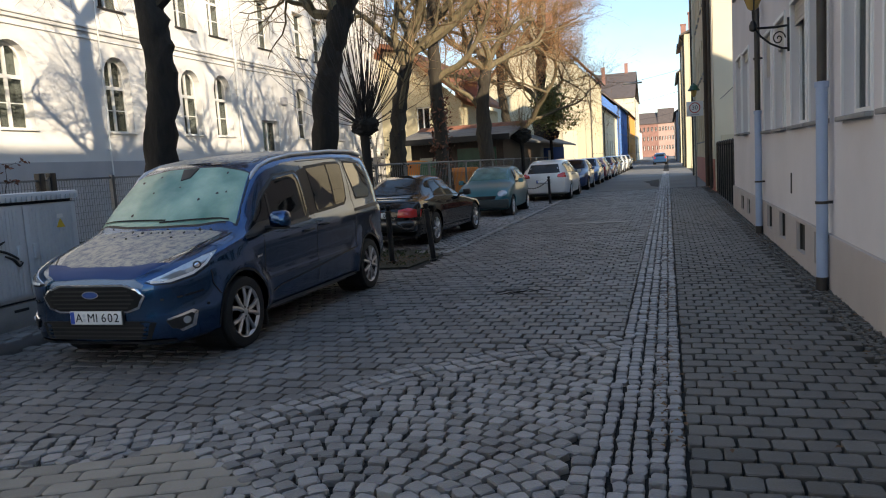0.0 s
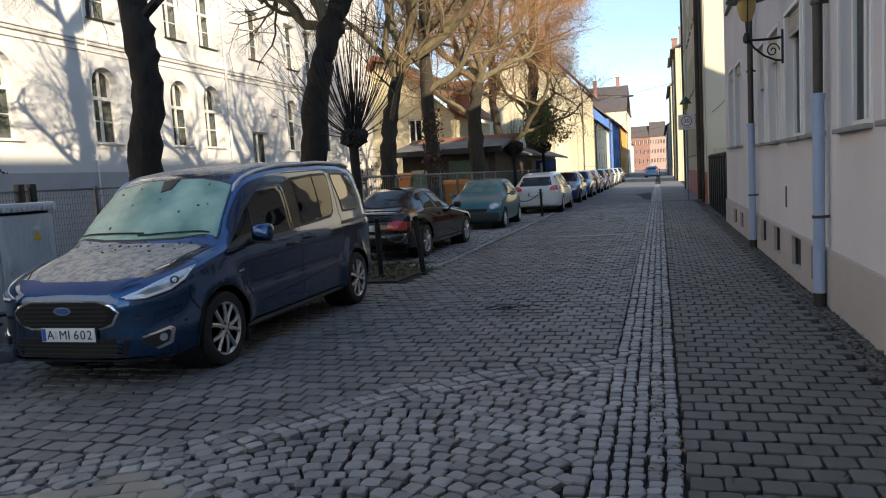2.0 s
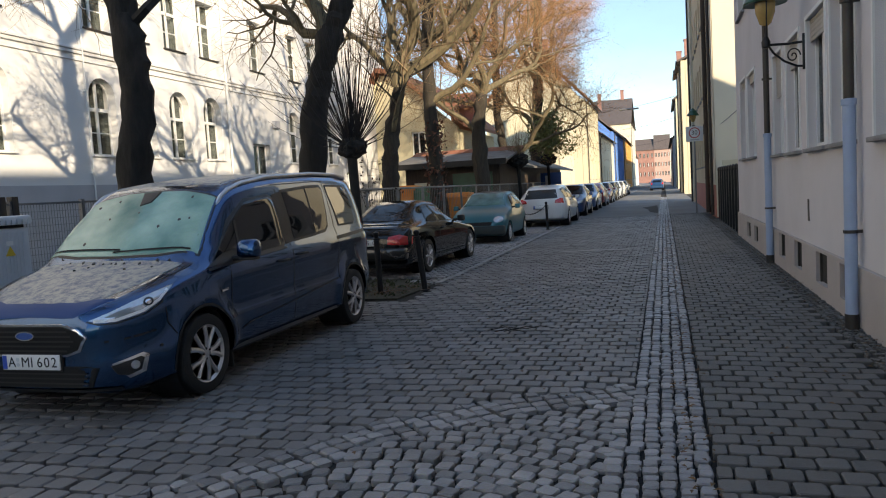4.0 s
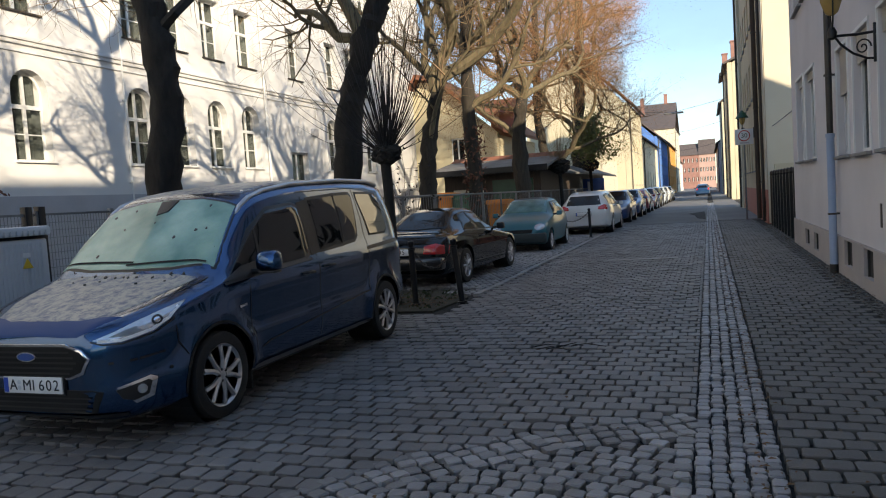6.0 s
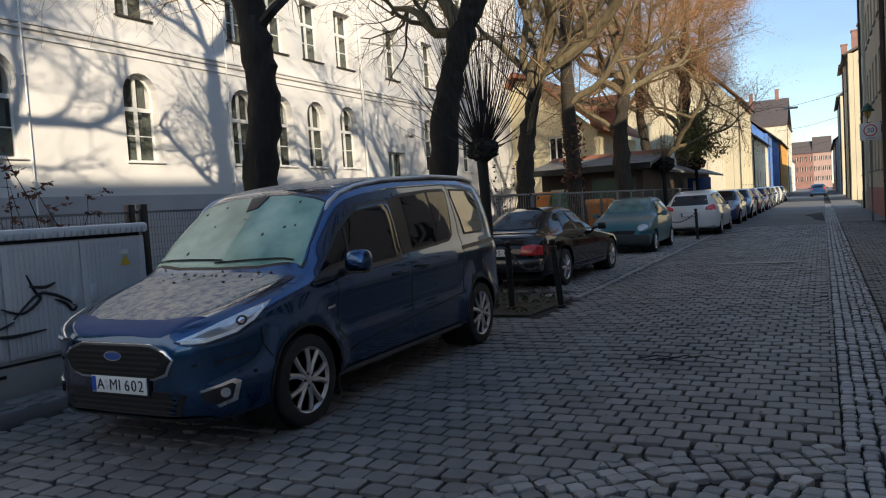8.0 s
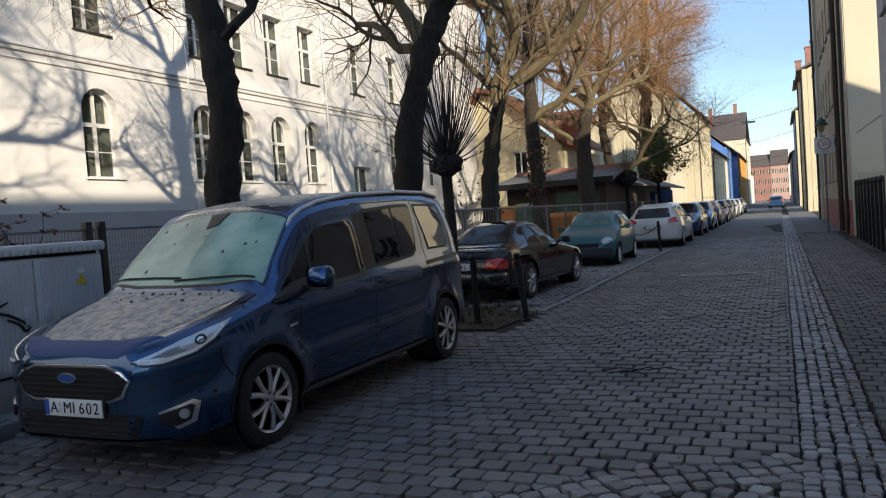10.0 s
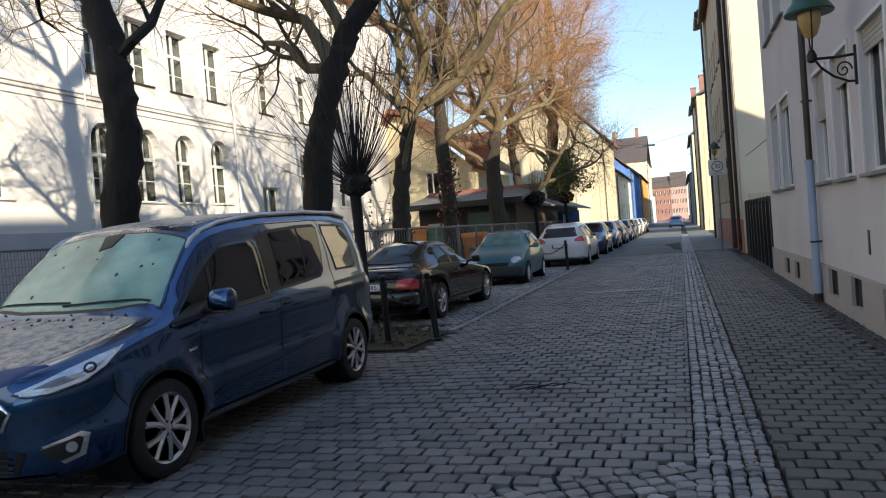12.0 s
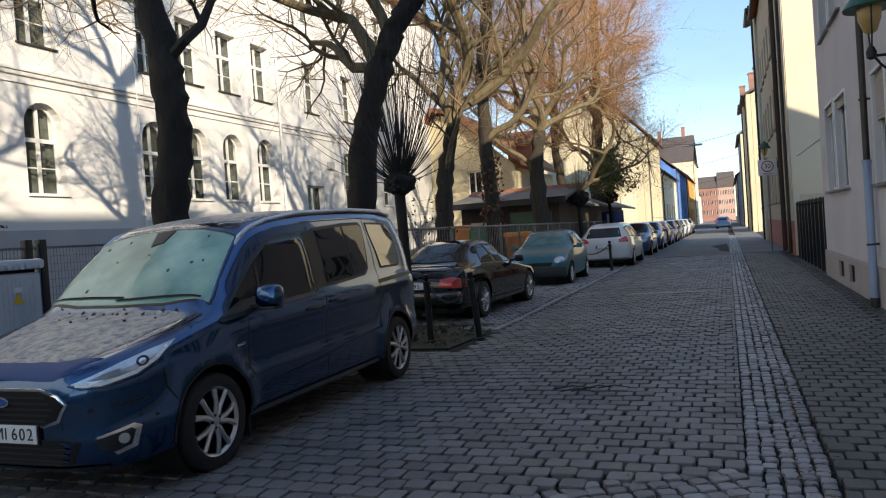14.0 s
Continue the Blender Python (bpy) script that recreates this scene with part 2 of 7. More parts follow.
def paint(name, colour, rough=0.28, metal=0.35, frost=False, coat=1.0):
    m = material(name, colour, rough, metal, vary=0.06, scale=2, fine=300, bump=0.0, coat=coat)
    if frost:
        nt = m.node_tree
        n, ln = nt.nodes, nt.links.new
        b = n["Principled BSDF"]
        geo = n.new("ShaderNodeNewGeometry")
        ns = n.new("ShaderNodeTexNoise")
        ns.inputs["Scale"].default_value, ns.inputs["Detail"].default_value, ns.inputs["Roughness"].default_value = 15, 8, 0.75
        ln(geo.outputs["Position"], ns.inputs[0])
        rp = n.new("ShaderNodeValToRGB")
        rp.color_ramp.elements[0].position, rp.color_ramp.elements[1].position = 0.37, 0.56
        ln(ns.outputs[0], rp.inputs[0])
        mx = n.new("ShaderNodeMix")
        mx.data_type = "RGBA"
        mx.inputs[6].default_value, mx.inputs[7].default_value = (*[c * 0.8 + 0.04 for c in colour], 1), (0.42, 0.40, 0.345, 1)
        ln(rp.outputs[0], mx.inputs[0])
        ln(mx.outputs[2], b.inputs["Base Color"])
        b.inputs["Coat Weight"].default_value = 0.25
        b.inputs["Coat Roughness"].default_value = 0.3
        b.inputs["Metallic"].default_value = 0.1
        b.inputs["Roughness"].default_value = 0.5
    return m


# ---- geometry helpers ----
class Geo:
    """Vertices and faces of one mesh."""
    def __init__(self):
        self.v, self.f = [], []

    def add(self, verts, faces):
        k = len(self.v)
        self.v += [tuple(p) for p in verts]
        self.f += [tuple(i + k for i in f) for f in faces]
        return self

    def box(self, x0, x1, y0, y1, z0, z1):
        return self.add([(x, y, z) for z in (z0, z1) for y in (y0, y1) for x in (x0, x1)],
                        [(0, 2, 3, 1), (4, 5, 7, 6), (0, 1, 5, 4), (2, 6, 7, 3), (0, 4, 6, 2), (1, 3, 7, 5)])

    def tube(self, pts, radii, n=8, caps=True):
        pts = [Vector(p) for p in pts]
        rings = []
        side = None
        for i, p in enumerate(pts):
            d = (pts[min(i + 1, len(pts) - 1)] - pts[max(i - 1, 0)]).normalized()
            if side is None:
                side = d.orthogonal().normalized()
            else:
                side = (side - d * side.dot(d))
                side = side.normalized() if side.length > 1e-6 else d.orthogonal().normalized()
            up = d.cross(side)
            r = radii[i] if hasattr(radii, "__len__") else radii
            rings.append([p + (side * math.cos(2 * math.pi * k / n) + up * math.sin(2 * math.pi * k / n)) * r for k in range(n)])
        faces = [(i * n + k, i * n + (k + 1) % n, (i + 1) * n + (k + 1) % n, (i + 1) * n + k) for i in range(len(pts) - 1) for k in range(n)]
        if caps:
            faces += [tuple(range(n - 1, -1, -1)), tuple((len(pts) - 1) * n + k for k in range(n))]
        return self.add([p for r in rings for p in r], faces)

    def lathe(self, profile, n=24, axis="z", at=(0, 0, 0)):
        """profile: (radius, height) rows, closed at the ends by their own radius."""
        vs = []
        for r, h in profile:
            for k in range(n):
                a = 2 * math.pi * k / n
                c, s = r * math.cos(a), r * math.sin(a)
                p = {"z": (c, s, h), "x": (h, c, s), "y": (s, h, c)}[axis]
                vs.append((p[0] + at[0], p[1] + at[1], p[2] + at[2]))
        m = len(profile)
        faces = [(i * n + k, i * n + (k + 1) % n, (i + 1) * n + (k + 1) % n, (i + 1) * n + k) for i in range(m - 1) for k in range(n)]
        faces += [tuple(range(n - 1, -1, -1)), tuple((m - 1) * n + k for k in range(n))]
        return self.add(vs, faces)

    def prism(self, poly, axis, a, b):
        """A polygon pushed along an axis from a to b; poly holds the two other coordinates in their order."""
        def p3(q, h):
            return {"x": (h, q[0], q[1]), "y": (q[0], h, q[1]), "z": (q[0], q[1], h)}[axis]
        n = len(poly)
        return self.add([p3(q, a) for q in poly] + [p3(q, b) for q in poly],
                        [tuple(range(n - 1, -1, -1)), tuple(range(n, 2 * n))] + [(k, (k + 1) % n, n + (k + 1) % n, n + k) for k in range(n)])


def mesh_of(name, geo, mat, smooth=False, bevel=0.0, segments=2, sharp=35):
    me = bpy.data.meshes.new(name)
    me.from_pydata(geo.v, [], geo.f)
    bm = bmesh.new()
    bm.from_mesh(me)
    bmesh.ops.recalc_face_normals(bm, faces=bm.faces)
    if bevel:
        edges = [e for e in bm.edges if len(e.link_faces) == 2 and e.calc_face_angle(0) > 0.5]
        bmesh.ops.bevel(bm, geom=edges, offset=bevel, segments=segments, profile=0.5, affect="EDGES", clamp_overlap=True)
    bm.to_mesh(me)
    bm.free()
    if smooth or bevel:
        me.polygons.foreach_set("use_smooth", [True] * len(me.polygons))
        me.set_sharp_from_angle(angle=radians(sharp))
    me.materials.append(mat)
    return me


def part(name, geo, mat, parent, label="", smooth=False, bevel=0.0, m=None, sharp=35):
    ob = new(name, mesh_of(name, geo, mat, smooth, bevel, sharp=sharp))
    ob.parent = parent
    if m is not None:
        ob.matrix_basis = m
    if label:
        tagged(ob, label)
    return ob


def thing(name, label, category, m, group="", kind=""):
    ob = new(name)
    ob.empty_display_size = 0.1
    ob.matrix_basis = m
    return tagged(ob, label, category, group, kind)


def structure(name, geo, mat, label, category, m=ST, smooth=False, bevel=0.0, kind="structure"):
    ob = new(name, mesh_of(name, geo, mat, smooth, bevel))
    ob.matrix_basis = m
    return tagged(ob, label, category, kind=kind)


def at(u, v, z=0.0, turn=0.0):
    """A pose in the street's own axes: u across, v along."""
    return ST @ pose(u, v, z, 0, 0, turn)


def text_mesh(name, words, size, mat, parent, m, label=""):
    """Letters of the built-in font as a mesh, centred."""
    cu = bpy.data.curves.new(name, "FONT")
    cu.body, cu.size, cu.align_x, cu.align_y, cu.extrude = words, size, "CENTER", "CENTER", 0.001
    tmp = new(name, cu)
    me = bpy.data.meshes.new_from_object(tmp.evaluated_get(bpy.context.evaluated_depsgraph_get()))
    bpy.data.objects.remove(tmp)
    me.materials.clear()
    me.materials.append(mat)
    ob = new(name, me)
    ob.parent, ob.matrix_basis = parent, m
    return tagged(ob, label) if label else ob


# ---- ground ----
rng = random.Random(4)
g = Geo()
g.add([(-700, -200, -0.034), (700, -200, -0.034), (700, 1500, -0.034), (-700, 1500, -0.034)], [(0, 1, 2, 3)])
ground = structure("ground", g, SOIL, "dark soil and mortar between the stones", "ground")

g = Geo()
g.box(-4.15, -0.72, 33.5, 400, -0.045, 0.0)
g.box(-4.15, -0.72, -40, 2.4, -0.045, -0.004)
road_far = structure("road", g, ASPHALT, "worn grey asphalt road surface", "road")
g = Geo()
g.box(-0.27, 1.3, 33.5, 400, -0.045, 0.012)
g.box(-0.27, 1.3, -40, 2.4, -0.045, 0.0)
pave_far = structure("pavement", g, ASPHALT, "worn grey asphalt pavement along the houses", "pavement")
g = Geo()
g.box(-6.45, -4.16, 33.6, 400, -0.045, -0.006)
lane = structure("parking_lane", g, ASPHALT, "dark parking lane with packed grit", "pavement")
g = Geo()
g.box(-8.75, -6.46, -40, 400, -0.045, 0.1)
walk_left = structure("pavement_far_side", g, ASPHALT, "raised grey pavement in front of the yard fence", "pavement", bevel=0.02)
g = Geo()
g.box(-60, -8.76, -60, 400, -0.045, 0.06)
yard = structure("yard_ground", g, EARTH, "bare yard earth with thin winter grass", "yard")
g = Geo()
g.prism([(-1.6, 42.2), (-0.85, 44.5), (-0.78, 40.5), (-0.75, 35.2), (-1.1, 36.4), (-1.25, 39.5)], "z", 0.001, 0.005)
structure("worn_marking", Geo().prism([(-2.75, 18.05), (-1.25, 18.2), (-1.2, 18.42), (-2.6, 18.3)], "z", 0.012, 0.019), PALE_STONE, "worn pale streak of road marking", "road marking")
structure("road_patch", g, ASPHALT_DARK, "dark wet asphalt repair patch in the road", "road patch")


def paver(w, d, h=0.05, top=0.008, inset=0.013, corner=0.02):
    """One stone with cut corners and worn edges, its top at z = 0."""
    def ring(x, y, c, z):
        return [(-x + c, -y, z), (x - c, -y, z), (x, -y + c, z), (x, y - c, z), (x - c, y, z), (-x + c, y, z), (-x, y - c, z), (-x, -y + c, z)]
    x, y = w / 2, d / 2
    v = ring(x, y, corner, -h) + ring(x, y, corner, -top) + ring(x - inset * 0.35, y - inset * 0.35, corner, -top * 0.3) + ring(x - inset, y - inset, corner, 0)
    f = [tuple(range(24, 32))] + [(k + o, (k + 1) % 8 + o, (k + 1) % 8 + o + 8, k + o + 8) for o in (0, 8, 16) for k in range(8)]
    return v, f


def upper_edge(u):
    """Where the band of small cobbles ends and the large setts begin."""
    return float(np.interp(u, [-7.5, -4.2, -3.06, -2.36, -1.61, -0.7], [3.9, 4.55, 5.25, 6.38, 7.05, 7.5]))


def slab_edge(u):
    return float(np.interp(u, [-7.5, -3.9, -3.05, -2.3, -1.9], [3.3, 4.2, 4.72, 4.2, 3.2]))


class Stones:
    """Stones of one surface: the nearest as objects, the rest joined."""
    def __init__(self, name, parent, mat, near, kinds, limit=300):
        self.name, self.parent, self.mat, self.near, self.limit, self.count = name, parent, mat, near, limit, 0
        self.rest = Geo()
        self.kinds = kinds
        self.meshes = []
        for v, f in kinds:
            gg = Geo()
            gg.add(v, f)
            me = bpy.data.meshes.new(name)
            me.from_pydata(gg.v, [], gg.f)
            me.materials.append(mat)
            self.meshes.append(me)

    def lay(self, u, v, z, turn, wide=1.0, deep=1.0):
        m = Matrix.Translation((u, v, z)) @ Matrix.Rotation(turn, 4, "Z") @ Matrix.Rotation(rng.gauss(0, 0.012), 4, "X") @ Matrix.Rotation(rng.gauss(0, 0.012), 4, "Y") @ Matrix.Diagonal((wide, deep, 1, 1))
        k = rng.randrange(len(self.kinds))
        if self.near(u, v) and self.count < self.limit:
            self.count += 1
            ob = new(self.name, self.meshes[k])
            ob.parent, ob.matrix_basis = self.parent, m
        else:
            vs, fs = self.kinds[k]
            self.rest.add([m @ Vector(p) for p in vs], fs)

    def done(self, label):
        ob = new(self.name + "_field", mesh_of(self.name, self.rest, self.mat))
        ob.parent = self.parent
        tagged(ob, label, kind="stuff")


def rough(v, f, amount, r):
    return [(x + r.uniform(-amount, amount), y + r.uniform(-amount, amount), z + (r.uniform(-amount, amount) * 0.3 if z > -0.03 else 0)) for x, y, z in v], f


def lay_stones():
    rr = random.Random(7)
    # large setts of the carriageway, courses across the street
    big = [rough(*paver(0.147, 0.138, top=0.007, inset=0.008, corner=0.016), 0.003, rr) for _ in range(6)]
    road_s = Stones("sett", road_far, SETT, lambda u, v: -2.95 < u and 6.9 < v < 10.6, big)
    pitch = 0.163
    for j in range(int((33.5 - 3.4) / pitch)):
        v = 3.4 + j * pitch
        if v > upper_edge(-0.78) + 0.05:      # cut stones against the gutter
            road_s.lay(-0.783 if j % 2 == 0 else -0.744, v, -0.001, 0, 0.78 if j % 2 == 0 else 0.22, 0.98)
        for i in range(-24, 21):
            u = -4.1 + 0.08 + i * pitch + (0.5 * pitch if j % 2 else 0)
            lo, hi = (-8.0, -0.79) if v < 11.7 else (-4.0, -0.79)
            if not lo < u < hi or v < upper_edge(u) + 0.055 or (u < -6.45 and v > 3):
                continue
            dip = 0.012 * math.sin(u * 2.1 + v * 0.7) + 0.008 * math.sin(v * 1.9)
            road_s.lay(u + rr.gauss(0, 0.004), v + rr.gauss(0, 0.005) + 0.02 * math.sin(u * 1.3 + v * 0.2), dip * 0.5 + rr.gauss(0, 0.003), rr.gauss(0, 0.02), 1 + rr.gauss(0, 0.025), 1 + rr.gauss(0, 0.02))
    road_s.done("field of square grey paving setts")
    # pavement setts
    walk_s = Stones("pavement_sett", pave_far, SETT_WALK, lambda u, v: 4.0 < v < 8.9, [rough(*paver(0.149, 0.141, top=0.006, inset=0.007, corner=0.016), 0.003, rr) for _ in range(5)])
    for j in range(int((33.5 - 2.4) / pitch)):
        v = 2.45 + j * pitch
        for i in range(9):
            u = -0.18 + i * pitch + (0.5 * pitch if j % 2 else 0)
            if u > 1.0:
                continue
            walk_s.lay(u + rr.gauss(0, 0.003), v + rr.gauss(0, 0.003), 0.012 + 0.006 * math.sin(v * 1.1 + u * 2) + rr.gauss(0, 0.002), rr.gauss(0, 0.012), 1 + rr.gauss(0, 0.015), 1 + rr.gauss(0, 0.015))
        if j % 2:
            walk_s.lay(-0.222, v, 0.01, 0, 0.5, 0.97)
    walk_s.done("field of dark square pavement setts")
    # gutter of five courses of small granite stones
    gut = new("gutter", mesh_of("gutter", Geo().box(-0.72, -0.27, -40, 400, -0.045, -0.035), SOIL))
    gut.matrix_basis = ST
    tagged(gut, "gutter of five courses of small granite stones", "gutter", kind="structure")
    gut_s = Stones("gutter_stone", gut, GUTTER, lambda u, v: 4.2 < v < 10.2, [rough(*paver(0.075, 0.082, inset=0.009, top=0.008, corner=0.012), 0.005, rr) for _ in range(8)])
    for c in range(5):
        v = 2.5 + rr.random() * 0.1
        while v < 62:
            d = rr.uniform(0.075, 0.115) if v < 34 else 0.3
            u = -0.72 + 0.044 + c * 0.09
            sag = 0.002 - 0.006 * math.cos((c - 2) * 0.6)
            gut_s.lay(u + rr.gauss(0, 0.005), v + d / 2, sag + rr.gauss(0, 0.004), rr.gauss(0, 0.05), 1 + rr.gauss(0, 0.05), (d - 0.012) / 0.088)
            v += d
    gut_s.done("courses of small granite gutter stones")
    # fan of small cobbles
    fan = new("cobble_band", mesh_of("cobble_band", Geo().box(-6.4, -0.72, 2.4, 3.0, -0.046, -0.04), SOIL))
    fan.matrix_basis = ST
    tagged(fan, "curved band of small granite cobbles across the road", "cobbles", kind="structure")
    fan_s = Stones("cobble", fan, COBBLE, lambda u, v: v > 4.1 and -2.9 < u, [rough(*paver(0.099, 0.092, inset=0.009, top=0.008, corner=0.014), 0.005, rr) for _ in range(10)])
    spots = []
    for k in range(-1, 3):   # border courses along the edge
        u = -7.0
        while u < -0.72:
            a = math.atan2(upper_edge(u + 0.1) - upper_edge(u), 0.1)
            n = Vector((math.sin(a), -math.cos(a)))
            q = Vector((u, upper_edge(u))) + n * (0.055 + k * 0.112)
            spots.append((q.x, q.y, a, -0.007 if k < 0 else 0.0))
            u += 0.118 * math.cos(a)
    cu, cv = -1.78, 4.02
    r = 0.1
    while r < 4.2:
        count = max(5, int(2 * math.pi * r / 0.118))
        off = rr.random()
        for k in range(count):
            a = 2 * math.pi * (k + off) / count
            u, v = cu + r * math.cos(a), cv + r * math.sin(a) * 0.92
            if u > -0.83 or v < 2.5 or (upper_edge(u) - v) * math.cos(math.atan2(upper_edge(u + 0.05) - upper_edge(u - 0.05), 0.1)) < 0.375 or (u < -1.9 and v < slab_edge(u) + 0.07) or u < -6.4:
                continue
            spots.append((u, v, a + math.pi / 2, 0.0))
        r += 0.113
    for k in range(40):
        spots.append((-0.778, 2.55 + k * 0.118, 0, 0.0))
    for k in range(36):      # low stones that close the seam to the driveway
        for o in (-0.05, 0.065, 0.18, 0.295, 0.41, 0.525):
            u = -5.6 + k * 0.115
            if u < -1.9 and slab_edge(u) + o < upper_edge(u) - 0.05:
                spots.append((u, slab_edge(u) + o, 0.3, -0.012))
    spots.sort(key=lambda s: (s[0] + 0.5) ** 2 + (s[1] - 3) ** 2)
    for u, v, a, low in spots:
        fan_s.lay(u + rr.gauss(0, 0.004), v + rr.gauss(0, 0.004), rr.gauss(low, 0.004), a + rr.gauss(0, 0.035), 1 + rr.gauss(0, 0.05), 1 + rr.gauss(0, 0.04))
    fan_s.done("curved rows of small granite cobbles")
    # brown rectangular pavers
    slab = new("driveway", mesh_of("driveway", Geo().box(-8.0, -2.2, 2.0, 2.4, -0.046, -0.041), SOIL))
    slab.matrix_basis = ST
    tagged(slab, "driveway of brown rectangular pavers", "driveway", kind="structure")
    slab_s = Stones("paver", slab, SLAB, lambda u, v: u > -5, [rough(*paver(0.232, 0.132), 0.003, rr) for _ in range(4)])
    turn = radians(24)
    for j in range(-30, 30):
        for i in range(-30, 30):
            x, y = i * 0.24 + (0.12 if j % 2 else 0), j * 0.14
            u, v = -3.0 + x * math.cos(turn) - y * math.sin(turn), 4.0 + x * math.sin(turn) + y * math.cos(turn)
            if u < -1.95 and v < slab_edge(u) + 0.06 and v > 2.4 and u > -8:
                slab_s.lay(u, v, rr.gauss(0, 0.002), turn + rr.gauss(0, 0.01))
    slab_s.done("field of brown rectangular pavers")
    # parking lane of small cobbles
    lane_s = Stones("lane_cobble", lane, COBBLE, lambda u, v: False, [rough(*paver(0.105, 0.104, inset=0.018, top=0.012), 0.006, rr) for _ in range(6)])
    for j in range(172):
        for i in range(20):
            u, v = -6.38 + i * 0.116 + (0.058 if j % 2 else 0), 13.6 + j * 0.116
            if u > -4.19 or (v < 14.3 and u < -4.5 + 0.3 * math.sin(v * 9)):
                continue
            lane_s.lay(u + rr.gauss(0, 0.005), v + rr.gauss(0, 0.005), rr.gauss(0.004, 0.004), rr.gauss(0, 0.06), 1 + rr.gauss(0, 0.06), 1 + rr.gauss(0, 0.05))
    lane_s.done("rows of small granite cobbles in the parking lane")
    # rough pitched stones along the house wall
    strip = new("wall_strip", mesh_of("wall_strip", Geo().box(1.03, 1.3, 2.4, 33, -0.046, -0.02), SOIL))
    strip.matrix_basis = ST
    tagged(strip, "strip of rough small stones along the house wall", "paving strip", kind="structure")
    strip_s = Stones("mosaic_stone", strip, SETT_WALK, lambda u, v: 6.0 < v < 9.5, [rough(*paver(0.056, 0.056, inset=0.01, top=0.012), 0.008, rr) for _ in range(8)])
    for j in range(int(26 / 0.066)):
        for i in range(4):
            strip_s.lay(1.062 + i * 0.064 + rr.gauss(0, 0.006), 2.5 + j * 0.066 + rr.gauss(0, 0.008), 0.008 + rr.gauss(0, 0.004), rr.uniform(-0.5, 0.5), rr.uniform(0.8, 1.15), rr.uniform(0.8, 1.15))
    strip_s.done("small rough mosaic stones")
    # pale kerb line beside the parking lane
    kerb = new("kerb", mesh_of("kerb", Geo().box(-4.14, -4.02, 13.4, 120, -0.046, -0.03), SOIL))
    kerb.matrix_basis = ST
    tagged(kerb, "flush kerb line of pale stones along the parking lane", "kerb", kind="structure")
    kerb_s = Stones("kerb_stone", kerb, PALE_STONE, lambda u, v: v < 60, [rough(*paver(0.11, 0.485), 0.003, rr) for _ in range(3)], 90)
    for j in range(200):
        kerb_s.lay(-4.08 + rr.gauss(0, 0.004), 13.65 + j * 0.5, 0.012 + rr.gauss(0, 0.003), rr.gauss(0, 0.006))
    kerb_s.done("row of pale kerb stones")
    # setts of the far pavement round the cabinet
    left_s = Stones("pavement_sett", walk_left, SETT, lambda u, v: 4 < v < 7.4, [rough(*paver(0.151, 0.15, h=0.03), 0.004, rr) for _ in range(4)], 250)
    for j in range(60):
        for i in range(13):
            left_s.lay(-6.54 - i * pitch - (0.08 if j % 2 else 0), 3.6 + j * pitch, 0.115 + rr.gauss(0, 0.003), rr.gauss(0, 0.02))
    left_s.done("square setts of the raised pavement")


# ---- walls with openings ----
def wall_with_openings(geo, axis, face, back, a0, a1, z0, z1, holes, arcs=10):
    """A wall of real thickness between face and back. holes: (a0, a1, z0, z1, arched)."""
    def p(a, d, z):
        return (d, a, z) if axis == "u" else (a, d, z)
    xs = sorted({a0, a1, *[h[0] for h in holes], *[h[1] for h in holes]})
    zs = sorted({z0, z1, *[h[2] for h in holes], *[h[3] for h in holes]})
    for i in range(len(xs) - 1):
        for j in range(len(zs) - 1):
            ca, cz = (xs[i] + xs[i + 1]) / 2, (zs[j] + zs[j + 1]) / 2
            if any(h[0] < ca < h[1] and h[2] < cz < h[3] for h in holes):
                continue
            for d in (face, back):
                geo.add([p(xs[i], d, zs[j]), p(xs[i + 1], d, zs[j]), p(xs[i + 1], d, zs[j + 1]), p(xs[i], d, zs[j + 1])], [(0, 1, 2, 3)])
    for d0, d1, s0, s1 in ((a0, a0, z0, z1), (a1, a1, z0, z1)):
        geo.add([p(d0, face, s0), p(d0, back, s0), p(d0, back, s1), p(d0, face, s1)], [(0, 1, 2, 3)])
    geo.add([p(a0, face, z1), p(a1, face, z1), p(a1, back, z1), p(a0, back, z1)], [(0, 1, 2, 3)])
    for b0, b1, c0, c1, arched in holes:
        top = c1 - (b1 - b0) / 2 if arched else c1
        for q0, q1 in (((b0, c0), (b1, c0)), ((b0, c0), (b0, top)), ((b1, c0), (b1, top))) + ((((b0, c1), (b1, c1)),) if not arched else ()):
            geo.add([p(q0[0], face, q0[1]), p(q1[0], face, q1[1]), p(q1[0], back, q1[1]), p(q0[0], back, q0[1])], [(0, 1, 2, 3)])
        if arched:
            r, mid = (b1 - b0) / 2, (b0 + b1) / 2
            pts = [(mid - r * math.cos(math.pi * k / arcs), top + r * math.sin(math.pi * k / arcs)) for k in range(arcs + 1)]
            for q0, q1 in zip(pts, pts[1:]):
                for d in (face, back):
                    geo.add([p(q0[0], d, q0[1]), p(q1[0], d, q1[1]), p(q1[0], d, c1), p(q0[0], d, c1)], [(0, 1, 2, 3)])
                geo.add([p(q0[0], face, q0[1]), p(q1[0], face, q1[1]), p(q1[0], back, q1[1]), p(q0[0], back, q0[1])], [(0, 1, 2, 3)])
    return geo


